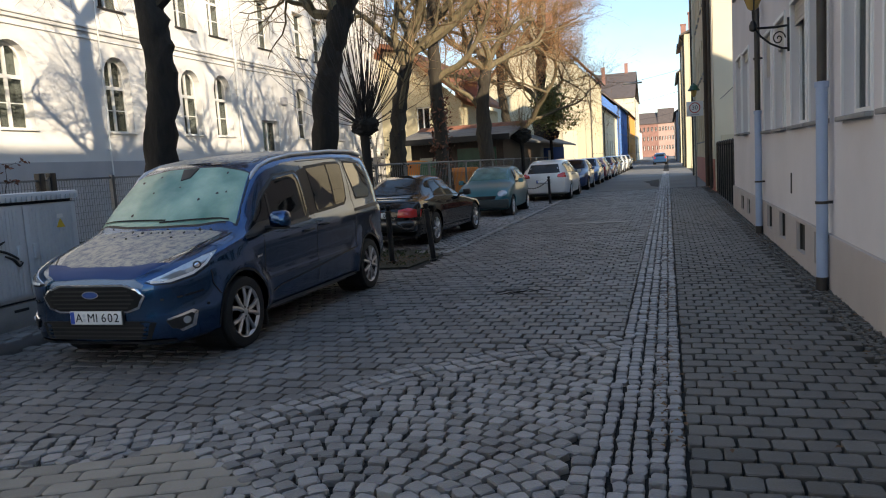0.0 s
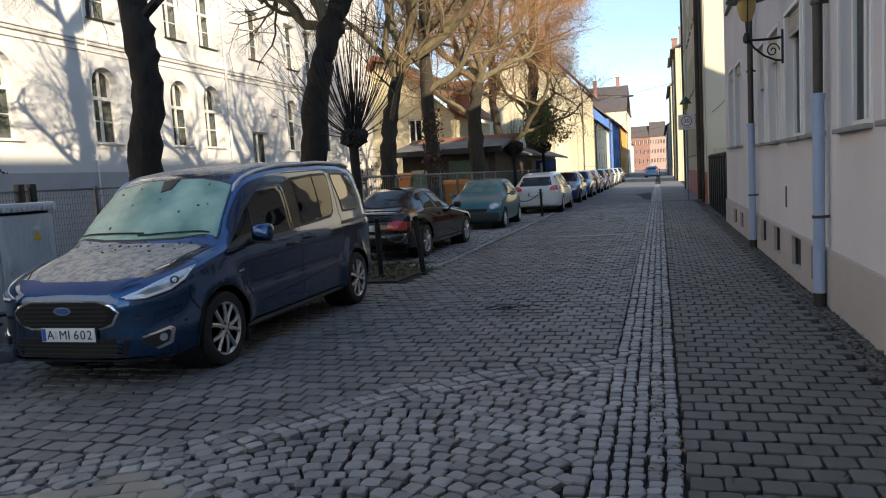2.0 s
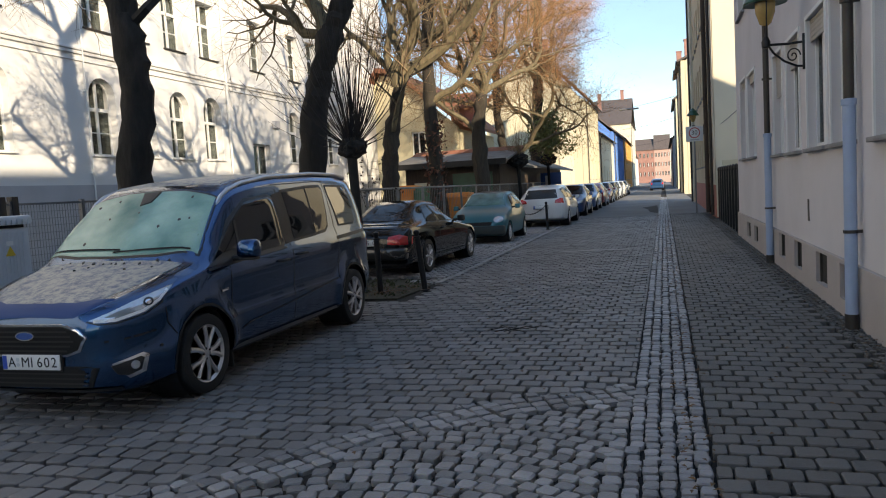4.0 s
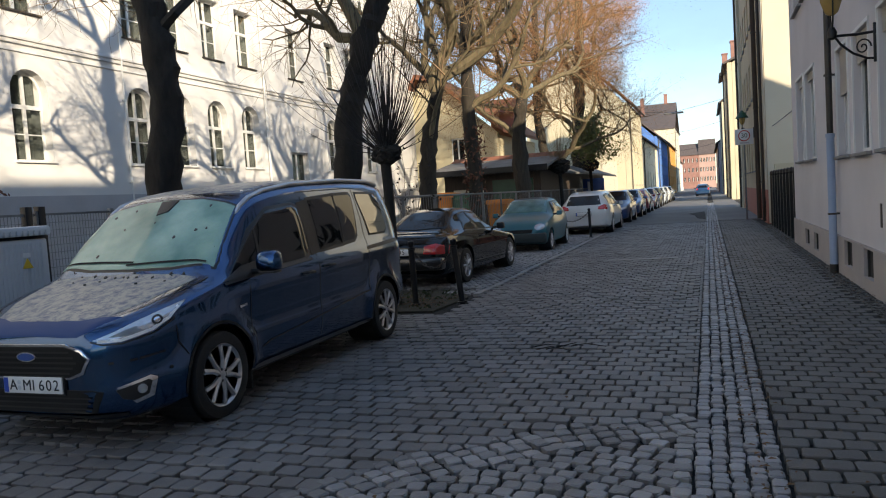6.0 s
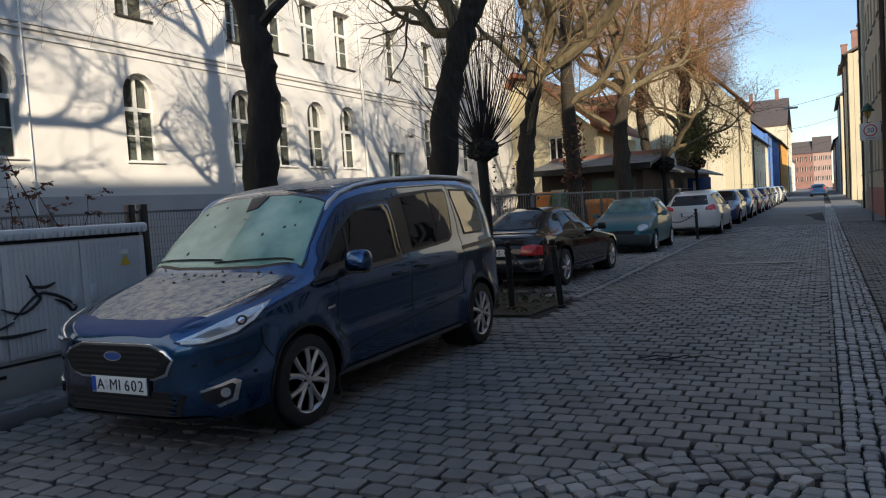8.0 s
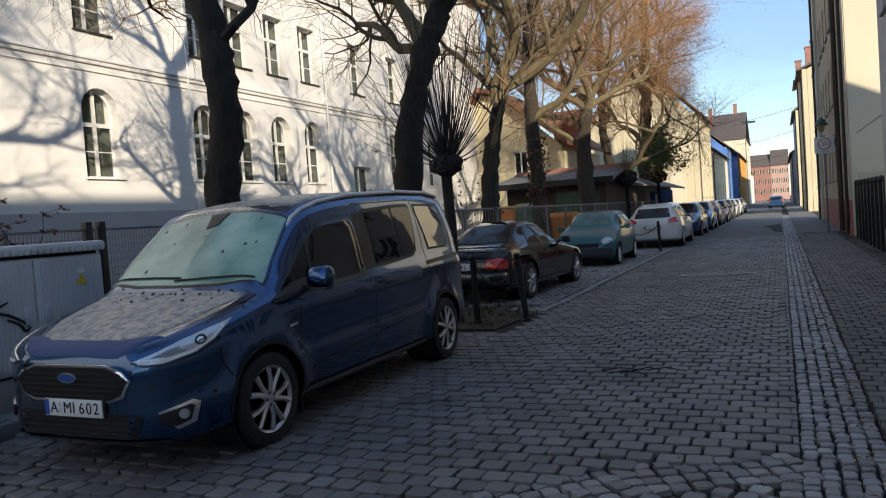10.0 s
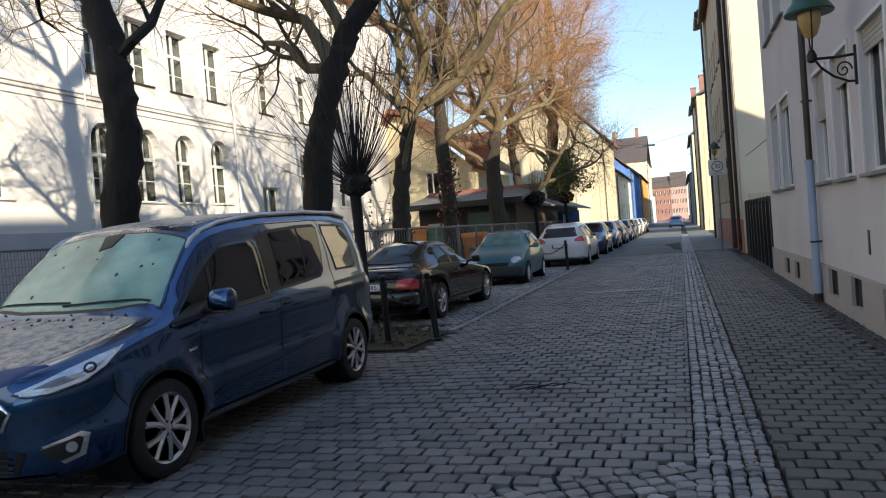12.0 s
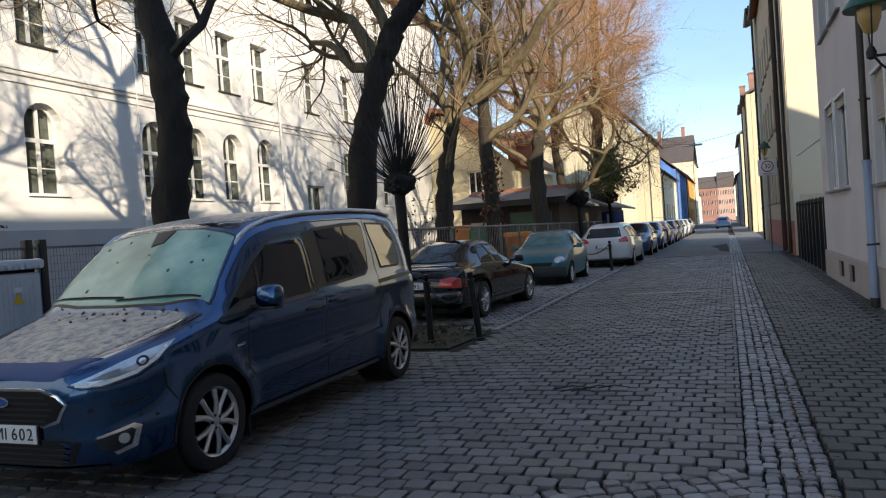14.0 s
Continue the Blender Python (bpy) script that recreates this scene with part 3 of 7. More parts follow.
def window(name, label, axis, face, inward, a0, a1, z0, z1, arched=False, depth=0.16, bars=2, transom=0.62, shutter=0.0, sill=0.06, sill_mat=None, surround=0.0, room=True, curtain=0.0):
    """A window in an opening: frame, panes, sill; inward is +1 or -1 along the wall's normal."""
    holder = thing(name, label, "window", ST, kind="structure")
    d = face + inward * depth
    t = 0.05 * inward
    top = z1 - (a1 - a0) / 2 if arched else z1

    def bx(geo, p0, p1, q0, q1, d0, d1):
        d0, d1 = min(d0, d1), max(d0, d1)
        return geo.box(d0, d1, p0, p1, q0, q1) if axis == "u" else geo.box(p0, p1, d0, d1, q0, q1)
    w = 0.06
    fr = Geo()
    bx(fr, a0, a0 + w, z0, top, d, d + t)
    bx(fr, a1 - w, a1, z0, top, d, d + t)
    bx(fr, a0 + w, a1 - w, z0, z0 + w, d, d + t)
    if arched:
        r, mid = (a1 - a0) / 2, (a0 + a1) / 2
        n = 12
        for k in range(n):
            e0, e1 = math.pi * k / n, math.pi * (k + 1) / n
            quad = [(mid - rad * math.cos(e), top + rad * math.sin(e)) for rad, e in ((r, e0), (r, e1), (r - w, e1), (r - w, e0))]
            fr.prism(quad, "x" if axis == "u" else "y", min(d, d + t), max(d, d + t))
    else:
        bx(fr, a0 + w, a1 - w, z1 - w, z1, d, d + t)
    part("window_frame", fr, WHITE_PAINT, holder)
    zt = z0 + (z1 - z0) * transom
    mull = Geo()
    b = d - inward * 0.012
    bx(mull, (a0 + a1) / 2 - 0.045, (a0 + a1) / 2 + 0.045, z0 + w, (z1 - w) if not arched else z1 - 0.05, b, b + t)
    if transom < 1:
        bx(mull, a0 + w, a1 - w, zt - 0.05, zt + 0.05, b - inward * 0.01, b + t)
    if bars:
        zb = z0 + (zt - z0) * 0.5
        bx(mull, a0 + w, a1 - w, zb - 0.014, zb + 0.014, b + 0.012 * inward, b + t)
    part("window_bars", mull, WHITE_PAINT, holder)
    lows = [z0 + w, zt] if transom < 1 else [z0 + w]
    for lo, hi in zip(lows, lows[1:] + [top if not arched else z1 - 0.12]):
        for s0, s1 in ((a0 + w, (a0 + a1) / 2), ((a0 + a1) / 2, a1 - w)):
            inset = 0.12 if arched and hi > top else 0.0
            pn = Geo()
            bx(pn, s0 + (inset if s0 < (a0 + a1) / 2 - 0.1 else 0), s1 - (inset if s1 > (a0 + a1) / 2 + 0.1 else 0), lo, hi, d + 0.6 * t, d + 0.75 * t)
            ob = part("pane", pn, GLASS, holder)
            ob.visible_shadow = False
    if sill:
        sl = Geo()
        o = face - inward * sill
        bx(sl, a0 - 0.05, a1 + 0.05, z0 - 0.045, z0, o, face + inward * depth * 0.9)
        part("window_sill", sl, sill_mat or WHITE_PAINT, holder, bevel=0.008)
    if surround:
        su = Geo()
        o0, o1 = face - inward * 0.018, face + inward * 0.01
        bx(su, a0 - surround, a0 - 0.002, z0, z1 + surround, o0, o1)
        bx(su, a1 + 0.002, a1 + surround, z0, z1 + surround, o0, o1)
        bx(su, a0 - 0.002, a1 + 0.002, z1 + 0.002, z1 + surround, o0, o1)
        part("window_surround", su, WHITE_PAINT, holder)
    if shutter:
        sh = Geo()
        z = z1
        while z > z1 - shutter * (z1 - z0):
            bx(sh, a0 + 0.01, a1 - 0.01, z - 0.052, z - 0.004, d - inward * 0.05, d - inward * 0.03)
            z -= 0.055
        part("roller_shutter", sh, SHUTTER, holder, "ivory roller shutter let down part of the way")
    if curtain:
        cu_ = Geo()
        n = 14
        for s0, s1 in ((a0 + 0.05, a0 + (a1 - a0) * curtain), (a1 - (a1 - a0) * curtain, a1 - 0.05)):
            for k in range(n):
                e0, e1 = s0 + (s1 - s0) * k / n, s0 + (s1 - s0) * (k + 1) / n
                w0, w1 = d + inward * (0.16 + 0.02 * (k % 2)), d + inward * (0.16 + 0.02 * ((k + 1) % 2))
                q = [(w0, e0), (w1, e1)]
                if axis == "v":
                    q = [(e, dd) for dd, e in q]
                cu_.add([(*q[0], z0 + 0.05), (*q[1], z0 + 0.05), (*q[1], top), (*q[0], top)], [(0, 1, 2, 3)])
        part("curtain", cu_, CURTAIN, holder)
    # no room is built: a dark sheet behind the panes paints its shade
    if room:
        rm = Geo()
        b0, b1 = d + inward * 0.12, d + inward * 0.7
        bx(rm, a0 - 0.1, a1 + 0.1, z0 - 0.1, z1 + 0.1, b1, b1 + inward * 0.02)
        part("dark_room", rm, SHADE_SHEET, holder)
    return holder


# ---- white building beyond the yard ----
FACADE = -16.0
arched = [12.3, 16.03, 19.75, 21.5, 23.3, 25.18, 31.3, 33.2, 35.1]
upper = [12.3, 16.0, 19.8, 21.43, 23.3, 25.2, 28.5, 31.6, 33.4, 35.2]
holes = [(c - 0.53, c + 0.53, 3.13, 5.36, True) for c in arched] + [(c - 0.52, c + 0.52, 6.74, 8.72, False) for c in upper]
holes += [(27.78, 29.05, 2.55, 3.83, False)] + [(c - 0.52, c + 0.52, 10.4, 12.2, False) for c in upper]
g = wall_with_openings(Geo(), "u", FACADE, FACADE - 0.5, -30, 42.6, 2.28, 13.5, holes)
structure("wall_school", g, WHITE_WALL, "long white plastered facade with arched windows", "building wall")
g = Geo()
g.box(FACADE - 0.5, FACADE + 0.03, -30, 42.62, -0.04, 2.277)
structure("plinth_school", g, GREY_BASE, "grey plastered plinth of the white building", "plinth")
g = Geo()
g.box(FACADE - 14, FACADE - 0.52, -30, 42.58, -0.04, 13.4)
structure("block_school", g, WHITE_WALL, "white plastered body of the long building", "building")
g = Geo()
g.prism([(FACADE + 0.5, 13.4), (FACADE + 0.55, 13.6), (FACADE - 7, 19), (FACADE - 14.6, 13.5)], "y", -30.4, 43)
structure("roof_school", g, ROOF_RED, "red tiled roof of the white building", "roof")
g = Geo()
g.box(FACADE - 0.02, FACADE + 0.10, -30, 42.6, 6.03, 6.10)
g.box(FACADE - 0.02, FACADE + 0.06, -30, 42.6, 5.93, 6.027)
g.box(FACADE - 0.02, FACADE + 0.04, -30, 42.6, 5.74, 5.775)
structure("trim_string_course", g, WHITE_WALL, "white moulded string course between the storeys", "cornice", bevel=0.008)
for k, c in enumerate(arched):
    window(f"window_{k + 1}", "tall arched white window with glazing bars", "u", FACADE, -1, c - 0.53, c + 0.53, 3.13, 5.36, True, depth=0.24, sill=0.07, transom=0.60, curtain=0.2 if k % 2 else 0.0)
for k, c in enumerate(upper):
    window(f"window_{k + 20}", "tall white upper window with glazing bars", "u", FACADE, -1, c - 0.52, c + 0.52, 6.74, 8.72, depth=0.24, sill=0.07, transom=0.62, sill_mat=DARK_METAL, surround=0.0)
    window(f"window_{k + 60}", "tall white top-storey window", "u", FACADE, -1, c - 0.52, c + 0.52, 10.4, 12.2, depth=0.24, sill=0.07, transom=0.62)
window("window_40", "small square yellowish ground-floor window", "u", FACADE, -1, 27.78, 29.05, 2.55, 3.83, depth=0.2, bars=0, transom=1.0, curtain=0.3)
for v, r in ((12.95, 0.018), (19.05, 0.022), (26.1, 0.05), (36.6, 0.05)):
    g = Geo().tube([(FACADE + 0.09, v, 0.1), (FACADE + 0.09, v, 13.3)], r, 8)
    pipe = structure("downpipe", g, WHITE_PAINT, "thin white downpipe on the white facade", "downpipe", smooth=True, kind="")
    for z in (2.6, 4.9, 7.3, 9.8):
        part("pipe_clip", Geo().box(FACADE, FACADE + 0.1 + r, v - r - 0.012, v + r + 0.012, z, z + 0.03), WHITE_PAINT, pipe)
bx = thing("wall_box", "small grey junction box on the white facade", "junction box", at(FACADE + 0.08, 29.6, 4.7))
part("case", Geo().box(-0.08, 0.08, -0.2, 0.2, -0.15, 0.15), GREY_BASE, bx, bevel=0.02)


# ---- lilac house along the pavement ----
WALL_R = 1.28
# (v0, v1, z0, z1, shutter share)
lower_w = [(19.0, 20.2, 1.84, 3.54, 0.08), (17.45, 18.7, 1.83, 3.5, 0.08), (14.1, 15.0, 1.78, 3.33, 0.42), (12.68, 13.68, 1.77, 3.32, 0.22), (11.06, 12.14, 1.77, 3.34, 0.16), (9.8, 10.8, 1.77, 3.34, 0), (8.1, 9.12, 1.76, 3.45, 0), (6.65, 7.7, 1.76, 3.45, 0), (3.2, 4.3, 1.8, 3.5, 0), (0.6, 1.7, 1.8, 3.5, 0)]
upper_w = [(a, b, 4.95, 6.55, s) for a, b, c, d, s in lower_w]
cellar = [(18.5, 19.15, 0.14, 0.46), (17.25, 17.85, 0.14, 0.46), (13.94, 14.57, 0.18, 0.55), (12.56, 13.14, 0.18, 0.55), (11.0, 11.63, 0.17, 0.54), (9.85, 10.4, 0.17, 0.53), (5.9, 6.5, 0.2, 0.5)]
holes = [(*w[:4], False) for w in lower_w + upper_w]
g = wall_with_openings(Geo(), "u", WALL_R, WALL_R + 0.4, -24, 21.2, 0.58, 7.78, holes)
# unseen raised stretch behind the eye, added to shade the white facade
g.box(WALL_R + 0.005, WALL_R + 0.4, -24, 4.19, 7.781, 8.88)
structure("wall_lilac", g, LILAC_WALL, "grey-lilac roughcast house wall with rendered reveals", "building wall")
g = wall_with_openings(Geo(), "u", WALL_R - 0.035, WALL_R + 0.38, -24.0, 21.22, -0.04, 0.577, [(*c, False) for c in cellar])
structure("plinth_lilac", g, LILAC_BASE, "taupe roughcast plinth with cellar openings", "plinth")
g = Geo()
g.prism([(WALL_R + 0.42, -0.03), (WALL_R + 0.42, 7.85), (7.0, 10.5), (12.6, 7.7), (12.6, -0.03)], "y", 20.9, 21.19)
g.prism([(WALL_R + 0.42, 7.6), (WALL_R + 0.42, 8.85), (7.0, 13.2), (12.6, 8.7), (12.6, 7.6)], "y", 3.9, 4.18)
g.box(12.3, 12.6, -23.9, 20.89, -0.03, 7.7)
g.box(12.3, 12.6, -23.9, 4.18, 7.701, 8.7)
structure("gable_walls_lilac", g, LILAC_WALL, "lilac roughcast gable and rear walls", "building wall")
# Roof out of view: ridges and step chosen for the shade they cast.
g = Geo()
g.prism([(WALL_R - 0.35, 7.75), (7.0, 10.55), (12.9, 7.6), (12.9, 7.75), (7.0, 10.7), (WALL_R - 0.38, 7.9)], "y", 4.2, 21.3)
g.prism([(WALL_R - 0.35, 8.85), (7.0, 13.25), (12.9, 8.7), (12.9, 8.85), (7.0, 13.4), (WALL_R - 0.38, 9.0)], "y", -24, 4.19)
structure("roof_lilac", g, ROOF_RED, "unseen red tiled roof of the lilac house, heights set for its shade", "roof")
for k, (a, b, z0, z1, s) in enumerate(lower_w):
    window(f"window_{k + 100}", "white house window with pale sill" + (" and a roller shutter partly down" if s else ""), "u", WALL_R, 1, a, b, z0, z1, depth=0.09, bars=0, transom=1.0, shutter=s, sill=0.07, sill_mat=PALE_STONE, surround=0.05, curtain=0.5 if k in (6, 7) else 0.22)
for k, (a, b, z0, z1, s) in enumerate(upper_w):
    window(f"window_{k + 130}", "white upper house window with pale sill", "u", WALL_R, 1, a, b, z0, z1, depth=0.13, bars=0, transom=1.0, shutter=s * 0.5, sill=0.07, sill_mat=PALE_STONE, surround=0.05, curtain=0.25)
for k, (a, b, z0, z1) in enumerate(cellar):
    cw = thing(f"window_{k + 160}", "small dark cellar opening with an iron grille", "cellar window", ST, kind="structure")
    # dark sheet just inside the opening, painting the cellar's shade
    part("dark_recess", Geo().box(WALL_R + 0.03, WALL_R + 0.06, a + 0.002, b - 0.002, z0 + 0.002, z1 - 0.002), SHADE_SHEET, cw)
    fr = Geo()
    for q in (a + 0.015, b - 0.045):
        fr.box(WALL_R + 0.005, WALL_R + 0.028, q, q + 0.03, z0, z1)
    part("frame", fr, DARK_METAL, cw)
vent = thing("wall_vent", "narrow grey metal vent slot in the house wall", "vent", at(WALL_R, 12.22, 0.86))
part("plate", Geo().box(-0.008, 0.03, -0.045, 0.045, 0, 0.28), DARK_METAL, vent, bevel=0.004)


def drainpipe(v, joint, label):
    """Zinc above, pale blue standpipe below, dark shoe at the ground."""
    d = thing("drainpipe", label, "drainpipe", at(WALL_R - 0.1, v), "drainpipes on the lilac house")
    part("upper_pipe", Geo().tube([(0, 0, joint - 0.05), (0.0, 0, 7.0), (-0.1, 0, 7.3), (-0.25, 0, 7.5)], 0.046, 12), DARK_METAL, d, "dark weathered zinc pipe", smooth=True)
    part("standpipe", Geo().tube([(0, 0, 0.13), (0, 0, joint)], 0.056, 14), PALE_BLUE, d, "pale blue painted pipe", smooth=True)
    part("collar", Geo().lathe([(0.057, joint - 0.02), (0.068, joint - 0.02), (0.068, joint + 0.035), (0.046, joint + 0.04)], 14), PALE_BLUE, d, smooth=True)
    part("shoe", Geo().tube([(0, 0, -0.02), (0, 0, 0.14)], 0.062, 14), DARK_METAL, d, smooth=True)
    for z in (0.9, joint + 0.9, joint + 2.8):
        part("bracket", Geo().lathe([(0.05, z), (0.066, z), (0.066, z + 0.03), (0.05, z + 0.03)], 12).box(0, 0.1, -0.012, 0.012, z, z + 0.03), DARK_METAL, d)


drainpipe(15.1, 2.1, "drainpipe, dark zinc above and pale blue below, on the lilac wall")
drainpipe(9.6, 2.1, "drainpipe, dark zinc above and pale blue below, beside the wide window")


def wall_lantern(u, v, z, label):
    """A green hat lantern on a scrolled iron bracket that reaches over the pavement."""
    w = thing("wall_lantern", label, "wall lamp", at(u, v, z), "green street lanterns")
    part("wall_plate", Geo().box(-0.035, 0.03, -0.02, 0.02, -0.24, 0.2), BLACK_IRON, w, bevel=0.006)
    part("arm", Geo().tube([(0, 0, 0.1), (-0.2, 0, 0.09), (-0.43, 0, 0.1)], 0.016, 8), BLACK_IRON, w, smooth=True)
    part("stay", Geo().tube([(0, 0, -0.2), (-0.1, 0, -0.19), (-0.24, 0, -0.12), (-0.36, 0, -0.01), (-0.43, 0, 0.1)], 0.014, 8), BLACK_IRON, w, smooth=True)
    sc = [(-0.14 + 0.085 * (1 - k / 26) * math.cos(k * 0.42), 0, -0.06 + 0.1 * (1 - k / 26) * math.sin(k * 0.42)) for k in range(24)]
    part("scroll", Geo().tube(sc, 0.009, 6), BLACK_IRON, w, smooth=True)
    part("socket", Geo().lathe([(0.02, 0.06), (0.05, 0.08), (0.055, 0.14), (0.03, 0.2), (0.02, 0.2)], 12, at=(-0.45, 0, 0)), BLACK_IRON, w, smooth=True)
    for s in (-1, 1):
        part("holder_rod", Geo().tube([(-0.45, 0.03 * s, 0.16), (-0.45, 0.09 * s, 0.32), (-0.45, 0.11 * s, 0.5), (-0.45, 0.13 * s, 0.66)], 0.009, 6), BLACK_IRON, w, smooth=True)
    part("glass", Geo().lathe([(0.03, 0.34), (0.07, 0.37), (0.115, 0.5), (0.125, 0.64), (0.1, 0.66)], 16, at=(-0.45, 0, 0)), AMBER_GLASS, w, "amber glass bowl", smooth=True)
    part("hat", Geo().lathe([(0.01, 0.64), (0.255, 0.61), (0.262, 0.625), (0.225, 0.69), (0.175, 0.745), (0.155, 0.82), (0.10, 0.86), (0.05, 0.92), (0.02, 0.94)], 24, at=(-0.45, 0, 0)), GREEN_METAL, w, "dark green enamelled hat", smooth=True)
    return w


wall_lantern(WALL_R - 0.01, 12.18, 3.0, "green hat lantern on a black scrolled bracket, lilac wall")

# Unseen block behind the eye, added to hold off the low sun.
g = Geo()
g.prism([(WALL_R, -0.03), (WALL_R, 11.4), (5.4, 14.4), (9.8, 11.4), (9.8, -0.03)], "y", -60, -24.05)
structure("house_behind", g, LILAC_WALL, "unseen tall plain house added further back to block low sun", "building")

# ---- gateway between the houses ----
fence = thing("picket_gate", "dark brown wooden gate and fence between the houses", "gate", at(1.36, 21.4))
for k in range(9):
    y = 0.35 + k * 0.85
    part("post", Geo().box(-0.06, 0.06, y - 0.06, y + 0.06, 0, 1.62).lathe([(0.05, 1.62), (0.07, 1.66), (0.06, 1.74), (0.01, 1.78)], 8, at=(0, y, 0)), BLACK_IRON if k < 8 else WOOD_DARK, fence)
y = 0.1
while y < 7.4:
    part("board", Geo().box(0.02, 0.045, y, y + 0.105, 0.12, 1.52), WOOD_DARK, fence)
    y += 0.118
for z in (0.3, 1.25):
    part("rail", Geo().box(0.046, 0.09, 0.0, 7.4, z, z + 0.08), WOOD_DARK, fence)
g = Geo()
g.box(1.5, 9.5, 29.0, 29.3, -0.03, 2.0)
structure("yard_wall", g, CREAM, "cream yard wall behind the gate", "wall")


def tile_roof(geo, u0, u1, v0, v1, eave, ridge, along="v", over=0.3, thick=0.16):
    """A gable roof over a house; the ridge runs along v or u."""
    if along == "v":
        m = (u0 + u1) / 2
        geo.prism([(u0 - over, eave - 0.12), (m, ridge), (u1 + over, eave - 0.12), (u1 + over, eave - 0.12 + thick), (m, ridge + thick * 1.3), (u0 - over, eave - 0.12 + thick)], "y", v0 - over * 0.6, v1 + over * 0.6)
    else:
        m = (v0 + v1) / 2
        geo.prism([(v0 - over, eave - 0.12), (m, ridge), (v1 + over, eave - 0.12), (v1 + over, eave - 0.12 + thick), (m, ridge + thick * 1.3), (v0 - over, eave - 0.12 + thick)], "x", u0 - over * 0.6, u1 + over * 0.6)
    return geo


def town_house(name, label, u0, u1, v0, v1, eave, ridge, wall, roof, front, rows, along="v", base=None, base_h=0.9, chimneys=(), frame=WHITE_PAINT, gable_windows=()):
    """A house of the row: walls with real window openings on the street side, gables, roof, chimneys. front: the u of the street face."""
    h = thing(name, label, "house", ST)
    inward = 1 if front == u0 else -1
    hs = [(*r, False) for r in rows]
    w = wall_with_openings(Geo(), "u", front, front + inward * 0.35, v0, v1, base_h, eave, hs)
    m = (u0 + u1) / 2
    f0, f1 = (u0 + 0.37, u1) if inward == 1 else (u0, u1 - 0.37)
    for a, b in ((v0 + 0.002, v0 + 0.3), (v1 - 0.3, v1 - 0.002)):
        if along == "v":
            w.prism([(f0, -0.04), (f0, eave - 0.01), (m, ridge - 0.02), (f1, eave - 0.01), (f1, -0.04)], "y", a, b)
        else:
            w.box(f0, f1, a, b, -0.04, eave)
    back = u1 if inward == 1 else u0
    w.box(min(back, back - inward * 0.3), max(back, back - inward * 0.3), v0 + 0.31, v1 - 0.31, -0.04, eave)
    part("wall", w, wall, h)
    o = front - inward * 0.03
    part("plinth", Geo().box(min(o, front + inward * 0.33), max(o, front + inward * 0.33), v0 - 0.02, v1 + 0.02, -0.04, base_h - 0.003), base or wall, h)
    rf = tile_roof(Geo(), u0, u1, v0, v1, eave, ridge, along)
    part("roof", rf, roof, h)
    for a, b, z0, z1 in rows:
        d = front + inward * 0.14
        win = part("window", Geo().box(min(d, d + 0.02 * inward), max(d, d + 0.02 * inward), a, b, z0, z1), CAR_GLASS, h)
        fr = Geo()
        e = d - 0.03 * inward
        lo, hi = min(e, d), max(e, d)
        for q0, q1, s0, s1 in ((a, a + 0.07, z0, z1), (b - 0.07, b, z0, z1), (a + 0.07, b - 0.07, z0, z0 + 0.07), (a + 0.07, b - 0.07, z1 - 0.07, z1), ((a + b) / 2 - 0.035, (a + b) / 2 + 0.035, z0 + 0.07, z1 - 0.07)):
            fr.box(lo, hi, q0, q1, s0, s1)
        part("frame", fr, frame, win)
        part("sill", Geo().box(min(front - inward * 0.07, d), max(front - inward * 0.07, d), a - 0.06, b + 0.06, z0 - 0.06, z0), PALE_STONE, win)
    for u, v, z0, z1 in chimneys:
        part("chimney", Geo().box(u - 0.35, u + 0.35, v - 0.45, v + 0.45, z0, z1).box(u - 0.42, u + 0.42, v - 0.52, v + 0.52, z1, z1 + 0.12), BRICK_RED, h)
    gut = Geo().tube([(front - inward * 0.36, v0, eave - 0.06), (front - inward * 0.36, v1, eave - 0.06)], 0.07, 8)
    part("gutter", gut, DARK_METAL, h)
    part("downpipe", Geo().tube([(front - inward * 0.36, v0 + 0.5, eave - 0.1), (front - inward * 0.1, v0 + 0.5, eave - 0.6), (front - inward * 0.1, v0 + 0.5, 0.05)], 0.055, 8), DARK_METAL, h)
    return h


def window_rows(v0, v1, n, storeys, wide=1.0):
    gap = (v1 - v0) / n
    return [(v0 + gap * (k + 0.5) - wide / 2, v0 + gap * (k + 0.5) + wide / 2, z0, z1) for z0, z1 in storeys for k in range(n)]


# ---- right-hand row ----
town_house("ochre_house", "tall ochre house with a salmon plinth and cream gable", 1.32, 7.5, 30.0, 46.0, 12.0, 14.4, OCHRE, ROOF_RED, 1.32,
           [(30.86, 31.65, a, b) for a, b in ((1.9, 3.6), (4.9, 6.6), (7.9, 9.6))] + window_rows(33.2, 45.6, 6, ((1.9, 3.6), (4.9, 6.6), (7.9, 9.6)), 0.95), base=SALMON, base_h=1.15)
g = Geo()
g.prism([(1.34, 0.0), (1.34, 11.9), (4.41, 14.25), (7.48, 11.9), (7.48, 0.0)], "y", 29.95, 29.997)
g.box(1.300, 1.317, 29.95, 30.85, 1.153, 11.9).box(1.300, 1.317, 31.66, 32.6, 1.153, 11.9)
for z0, z1 in ((1.153, 1.84), (3.66, 4.84), (6.66, 7.84), (9.66, 11.9)):
    g.box(1.300, 1.317, 30.851, 31.659, z0, z1)
structure("gable_render", g, PALE_CREAM, "pale cream rendered gable of the ochre house", "building wall")
